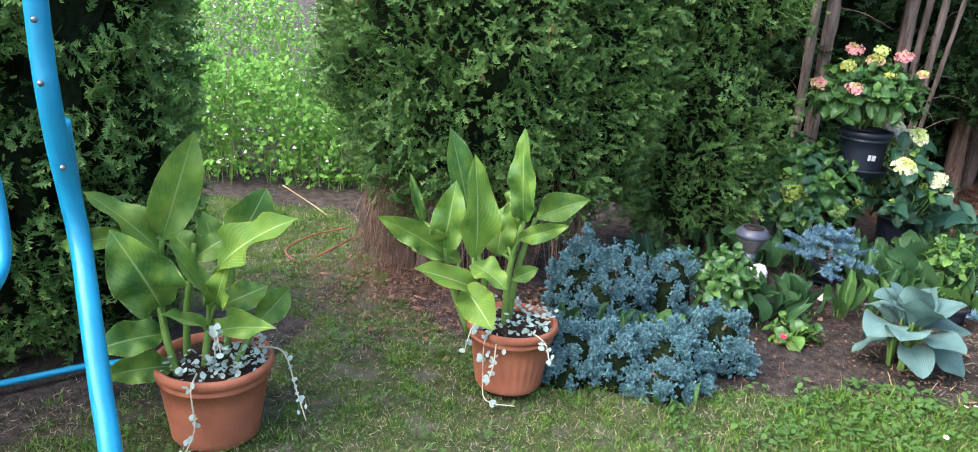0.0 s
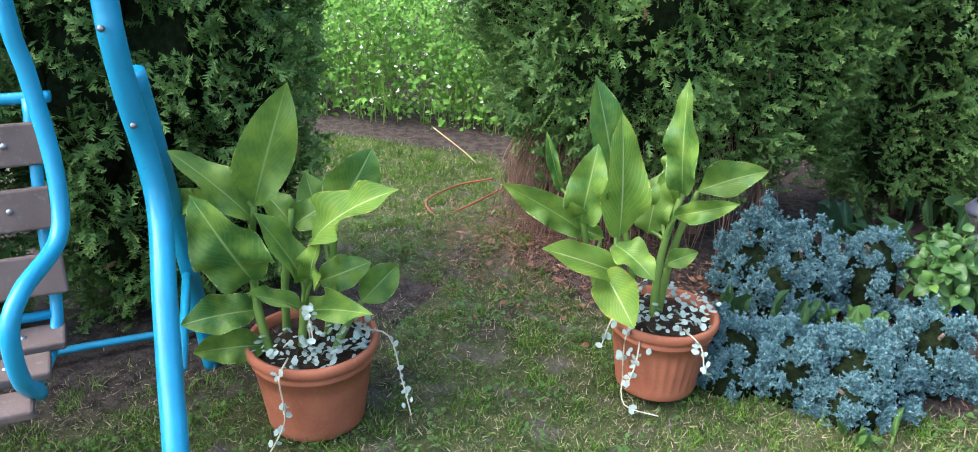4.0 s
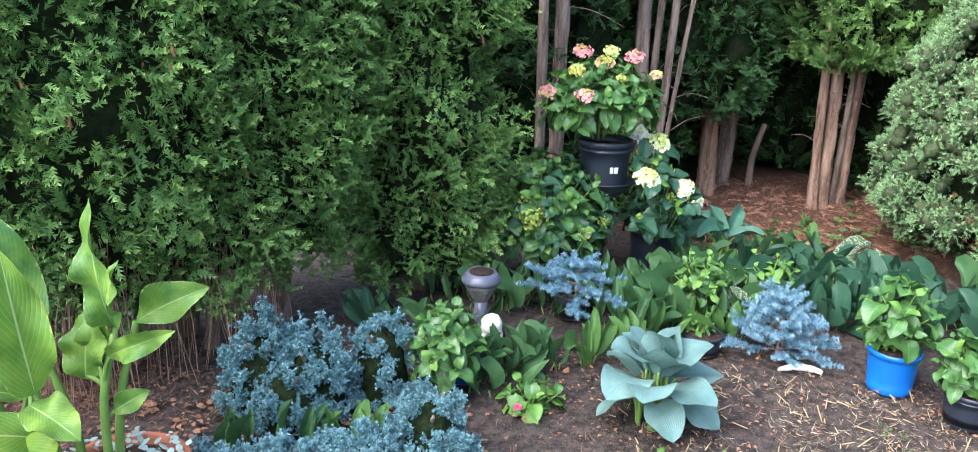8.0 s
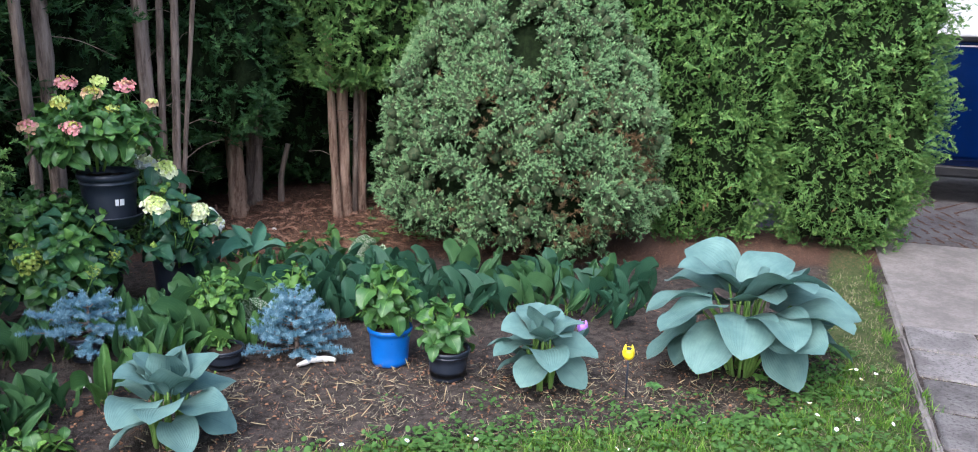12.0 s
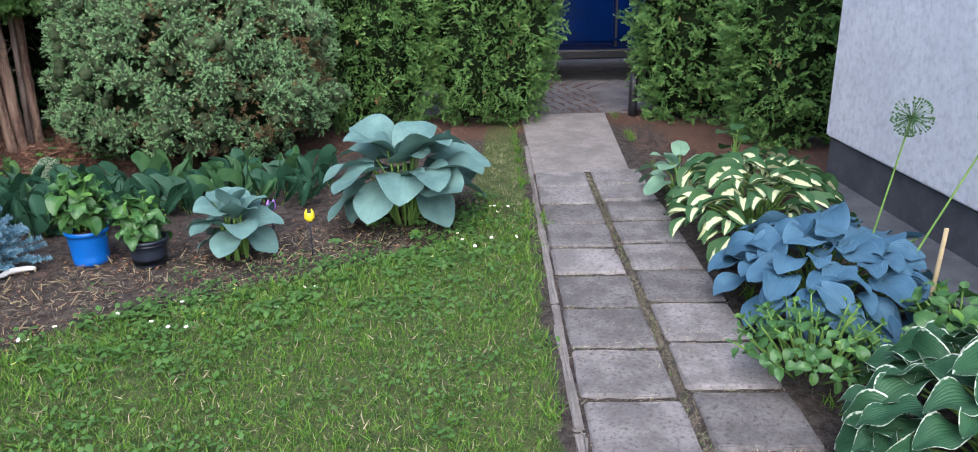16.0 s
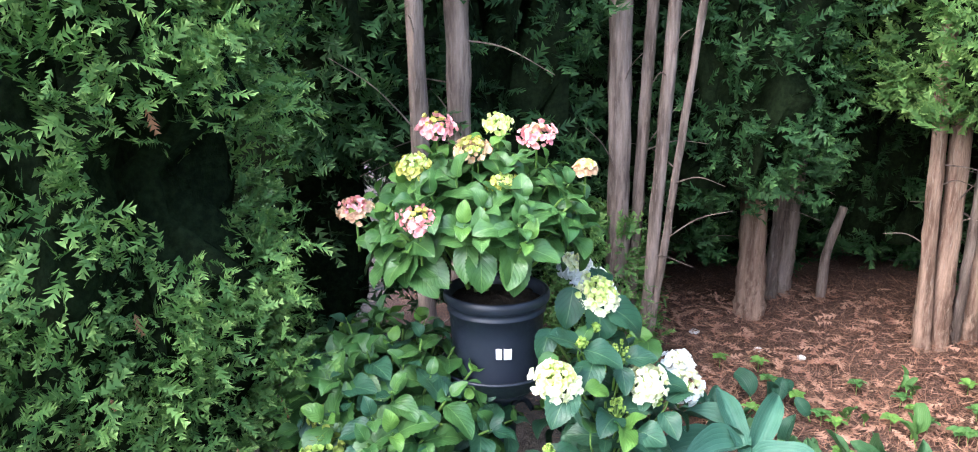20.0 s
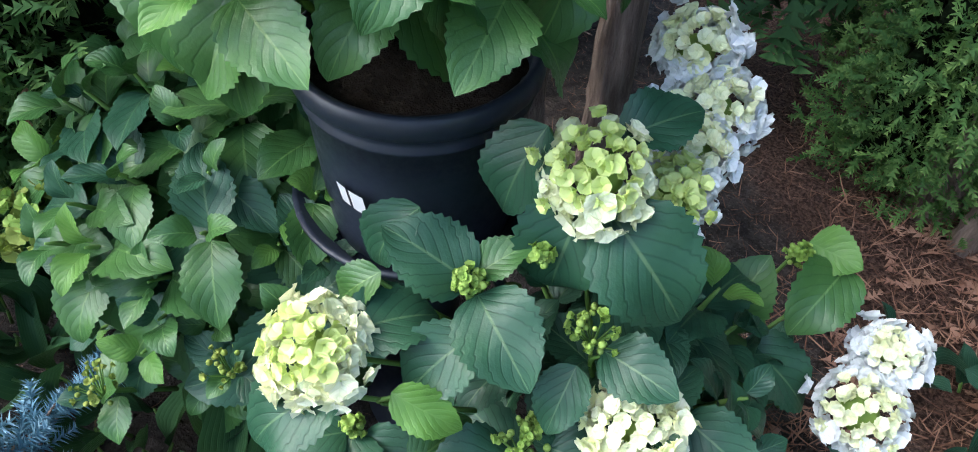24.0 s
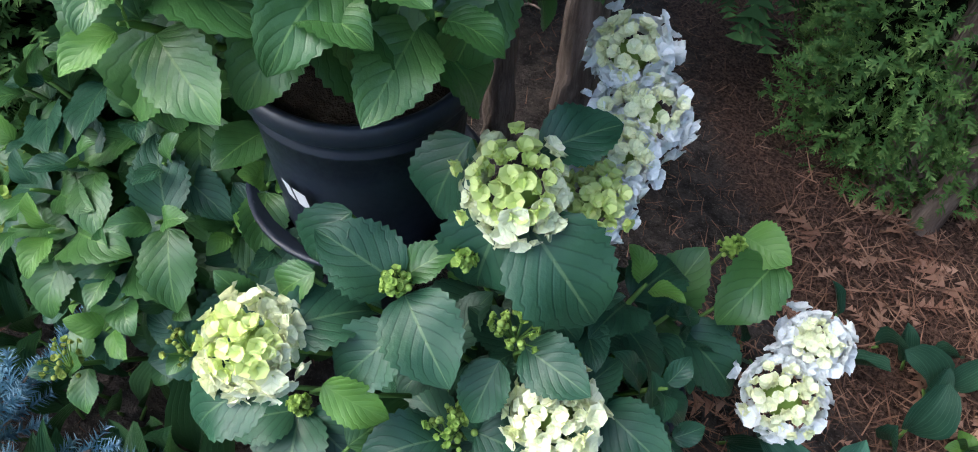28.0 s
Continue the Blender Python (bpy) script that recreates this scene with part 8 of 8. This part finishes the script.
def litter():
    gen = np.random.default_rng(93)
    # Brown thuja needles and twigs under the trees
    n = 130000
    x, y = gen.uniform(-0.9, 7.8, n), gen.uniform(0.2, 7.2, n)
    under = (y > 4.5 + 0.7 * np.maximum(0, 3 - x)) & (x > 1.7)
    under |= (y > 3.1 + (7.2 - x) * 0.72 - 1.05) & (x > 2.9)
    under |= np.exp(-(((x + 0.15) / 0.5) ** 2 + ((y - 3.0) / 0.5) ** 2)) > gen.uniform(0, 1, n)
    under &= y > 2.2
    under |= (gen.uniform(0, 1, n) < 0.5 * patch_noise(x * 1.3, y * 1.3) ** 1.3) & (y > bed_edge(x) + 0.04)
    under &= y < 7.0
    s, side = along_path(x, y)
    under &= (side > 0.12)
    under |= (side < -0.8) & (s > 2.0) & (s < 4.9) & (gen.uniform(0, 1, n) < 0.8)
    x, y = x[under], y[under]
    m = len(x)
    T = spun(m, 0.35, gen)
    T = T[:, :, [0, 2, 1]]
    ln = gen.uniform(0.012, 0.05, m)
    solid("needle_litter", mesh("litter", *strew(BLADE, np.stack([x, y, lie(x, y) + gen.uniform(0, 0.012, m)], -1), T, np.stack([ln * 0.6, ln, ln], -1)), smooth=False), LITTER, "reddish-brown fallen thuja sprays and needles", "litter", "stuff")
    # Coarse dead sprays and twigs in the corner
    n = 11000
    x, y = gen.uniform(2.6, 4.9, n), gen.uniform(4.5, 6.7, n)
    ln = gen.uniform(0.03, 0.095, n)
    T = spun(n, 0.4, gen)[:, :, [0, 2, 1]]
    solid("dead_twig_litter", mesh("dead_twig_litter", *strew(BLADE, np.stack([x, y, lie(x, y) + gen.uniform(0.002, 0.016, n)], -1), T, np.stack([ln * 0.45, ln, ln], -1)), smooth=False), LITTER, "coarse dead sprays lying under the trees", "litter", "stuff")
    # Whole brown sprays dropped in drifts under the trees, and beside the first hedge
    n = 1500
    x, y = gen.uniform(2.7, 4.9, n), gen.uniform(4.6, 6.5, n)
    x[1350:], y[1350:] = gen.normal(-0.2, 0.24, n - 1350), gen.normal(2.9, 0.2, n - 1350)
    ok = (gen.uniform(0, 1, n) < 2.2 * patch_noise(x * 2.2, y * 2.2) - 0.35) | (x < 1)
    x, y = x[ok], y[ok]
    flat = unit(np.stack([gen.normal(0, 1, len(x)), gen.normal(0, 1, len(x)), gen.normal(0, 0.12, len(x))], -1))
    solid("dead_spray_litter", mesh("dead_spray_litter", *strew(SPRAYS[2], np.stack([x, y, lie(x, y) + gen.uniform(0.004, 0.016, len(x))], -1), bases(flat, np.tile((0.0, 0.0, 1.0), (len(x), 1)) + gen.normal(0, 0.25, (len(x), 3))), np.where(x < 1, 0.32, 0.85) * gen.uniform(0.05, 0.13, len(x))), smooth=False), DEAD_SPRAY, "salmon-brown dead thuja sprays on the ground", "litter", "stuff")
    # Needles thick on the bare ground beside the first hedge
    n = 7000
    x, y = gen.normal(-0.2, 0.26, n), gen.normal(2.92, 0.24, n)
    ln = gen.uniform(0.012, 0.045, n)
    solid("hedge_litter", mesh("hedge_litter", *strew(BLADE, np.stack([x, y, lie(x, y) + gen.uniform(0, 0.01, n)], -1), spun(n, 0.35, gen)[:, :, [0, 2, 1]], np.stack([ln * 0.5, ln, ln], -1)), smooth=False), LITTER, "brown needles thick on the ground beside the hedge", "litter", "stuff")
    # Dead leaves under the hedge
    n = 2300
    x, y = gen.normal(0.5, 0.45, n), gen.normal(2.85, 0.2, n)
    x[500:] = gen.uniform(1.6, 4.9, n - 500)
    y[500:] = bed_edge(x[500:]) + gen.uniform(-0.08, 0.95, n - 500)
    V, F, U = leaf(0.55, 0.5, 0.6, 3, 1, 0.3, 0.8)
    solid("dead_leaf_litter", mesh("dead_leaf_litter", *strew((V, tris(F), U), np.stack([x, y, lie(x, y) + 0.006], -1), spun(n, 0.5, gen), np.where(np.arange(n) < 500, 0.8, 0.42) * gen.uniform(0.015, 0.05, n))), DEAD_LEAF, "curled dead leaves on the soil under the hedge", "litter", "stuff")
    # Pale cut stalks lying and standing in the bed
    n = 380
    x, y = gen.uniform(1.9, 4.6, n), gen.uniform(1.9, 3.4, n)
    ok = (y > bed_edge(x) + 0.02) & (y < bed_edge(x) + 0.8)
    x, y = x[ok], y[ok]
    d = unit(np.stack([gen.normal(0, 1, len(x)), gen.normal(0, 1, len(x)), np.abs(gen.normal(0, 0.35, len(x)))], -1))
    bits = [tube([(a, b, lie(a, b) + 0.002), np.array([a, b, lie(a, b) + 0.006]) + q * l], [0.0024, 0.0018], 5, 2) for a, b, q, l in zip(x, y, d, gen.uniform(0.02, 0.07, len(x)))]
    solid("cut_stalks", mesh("stalks", *join(*bits)), STRAW, "pale dry cut stalks on the bare bed", "stalks", "stuff")
    # Straw and dead stalks raked over the bare bed
    n = 10000
    x, y = gen.uniform(2.0, 4.9, n), gen.uniform(1.7, 3.2, n)
    ok = (y > bed_edge(x)) & (y < bed_edge(x) + 0.75) & (gen.uniform(0, 1, n) < 1.9 * patch_noise(x * 1.7 + 1, y * 1.7) - 0.4)
    x, y = x[ok], y[ok]
    T = spun(len(x), 0.3, gen)[:, :, [0, 2, 1]]
    ln = gen.uniform(0.012, 0.05, len(x))
    solid("straw", mesh("straw", *strew(BLADE, np.stack([x, y, lie(x, y) + 0.004], -1), T, np.stack([ln * 0.7, ln, ln], -1)), smooth=False), DRY_GRASS, "dry straw raked over the bare bed", "straw", "stuff")
    # Longer grass along the kerb and the cast slab
    k = 1500
    s0, sd = np.repeat(gen.uniform(-2, 5.0, 75), 20), np.repeat(np.where(gen.uniform(0, 1, 75) < 0.7, 0.09, -0.84), 20)
    q = np.array([on_path(a, b) for a, b in zip(s0 + gen.normal(0, 0.04, k), sd + gen.normal(0, 0.02, k))])
    h = gen.uniform(0.03, 0.075, k)
    solid("kerb_grass", mesh("kerb_grass", *strew(BLADE, q - (0, 0, 0.01), blade_turns(gen, k, 0.5), np.stack([h, h, h], -1)), smooth=False), GRASS, "grass tufts growing along the kerb", "grass", "stuff")
    # Weeds creeping from the lawn into the bed
    k = 70
    cx = gen.uniform(2.9, 4.95, k)
    cy = bed_edge(cx) + gen.uniform(-0.05, 0.42, k) * gen.uniform(0.2, 1, k)
    wide = np.repeat(gen.uniform(0.015, 0.05, k), 14)
    cx, cy = np.repeat(cx, 14) + gen.normal(0, 1, k * 14) * wide, np.repeat(cy, 14) + gen.normal(0, 1, k * 14) * wide
    solid("bed_weeds", mesh("bed_weeds", *strew(DISC, np.stack([cx, cy, lie(cx, cy) + gen.uniform(0.006, 0.05, len(cx))], -1), spun(len(cx), 0.5, gen), gen.uniform(0.006, 0.018, len(cx)))), CLOVER, "small green weeds creeping into the bed", "weeds", "stuff")
    # Moss and dry grass in the joints of the path
    k = 5200
    s0 = gen.uniform(-3.2, 2.9, k)
    sd = np.where(gen.uniform(0, 1, k) < 0.6, -0.36 + gen.normal(0, 0.012, k), gen.uniform(-0.72, 0.0, k))
    cross = sd > -0.33
    s0 = np.where(cross | (sd < -0.39), np.round(s0 / 0.369) * 0.369 + gen.normal(0, 0.006, k) + np.where(sd < -0.39, 0.05, 0), s0)
    q = np.array([on_path(a, b) for a, b in zip(s0, sd)])
    h = gen.uniform(0.006, 0.02, k)
    green = gen.uniform(0, 1, k) < 0.2
    solid("path_moss", mesh("path_moss", *strew(BLADE, (q + (0, 0, 0.004))[green], blade_turns(gen, int(green.sum()), 0.8), np.stack([h * 1.6, h, h], -1)[green]), smooth=False), GRASS, "moss and tiny grass in the paving joints", "moss", "stuff")
    T = spun(int((~green).sum()), 0.3, gen)[:, :, [0, 2, 1]]
    solid("joint_straw", mesh("joint_straw", *strew(BLADE, (q + (0, 0, 0.006))[~green], T, np.stack([h, h * 1.4, h * 1.4], -1)[~green]), smooth=False), DRY_GRASS, "dry straw caught in the paving joints", "straw", "stuff")
    # Crumbs of earth
    n = 2500
    x, y = gen.uniform(0.6, 5.0, n), gen.uniform(1.8, 4.6, n)
    ok = y > bed_edge(x) - 0.05
    x, y = x[ok], y[ok]
    solid("soil_crumbs", mesh("crumbs", *strew(GRAIN, np.stack([x, y, lie(x, y) - 0.004], -1), spun(len(x), 0.5, gen), gen.uniform(0.002, 0.007, len(x)))), CRUMB, "loose dark crumbs of garden soil", "soil", "stuff")
    # Seedlings in the litter
    for k in range(40):
        a, b = gen.uniform(2.9, 4.5), gen.uniform(4.65, 5.7)
        if k > 30:
            a, b = gen.uniform(3.9, 4.6), gen.uniform(1.7, 2.1)
        ob = thing("seedling", (a, b, 0), "small green seedling in the litter", "seedling", "seedlings")
        for j in range(5):
            an = j * 1.256 + k
            base = np.array([a, b, lie(a, b) + 0.035])
            leaf_part("leaf", HYDRANGEA_LEAVES, j, HYDRANGEA_YOUNG if k % 2 else HYDRANGEA, ob, leaf_at(base, base + np.array([np.cos(an), np.sin(an), 0.1]) * 0.045, (0, 0, 1), 0.7))
        part("stem", tube([(a, b, lie(a, b) - 0.02), (a, b, lie(a, b) + 0.037)], [0.002, 0.0015], 4, 2), STEM, ob)


litter()
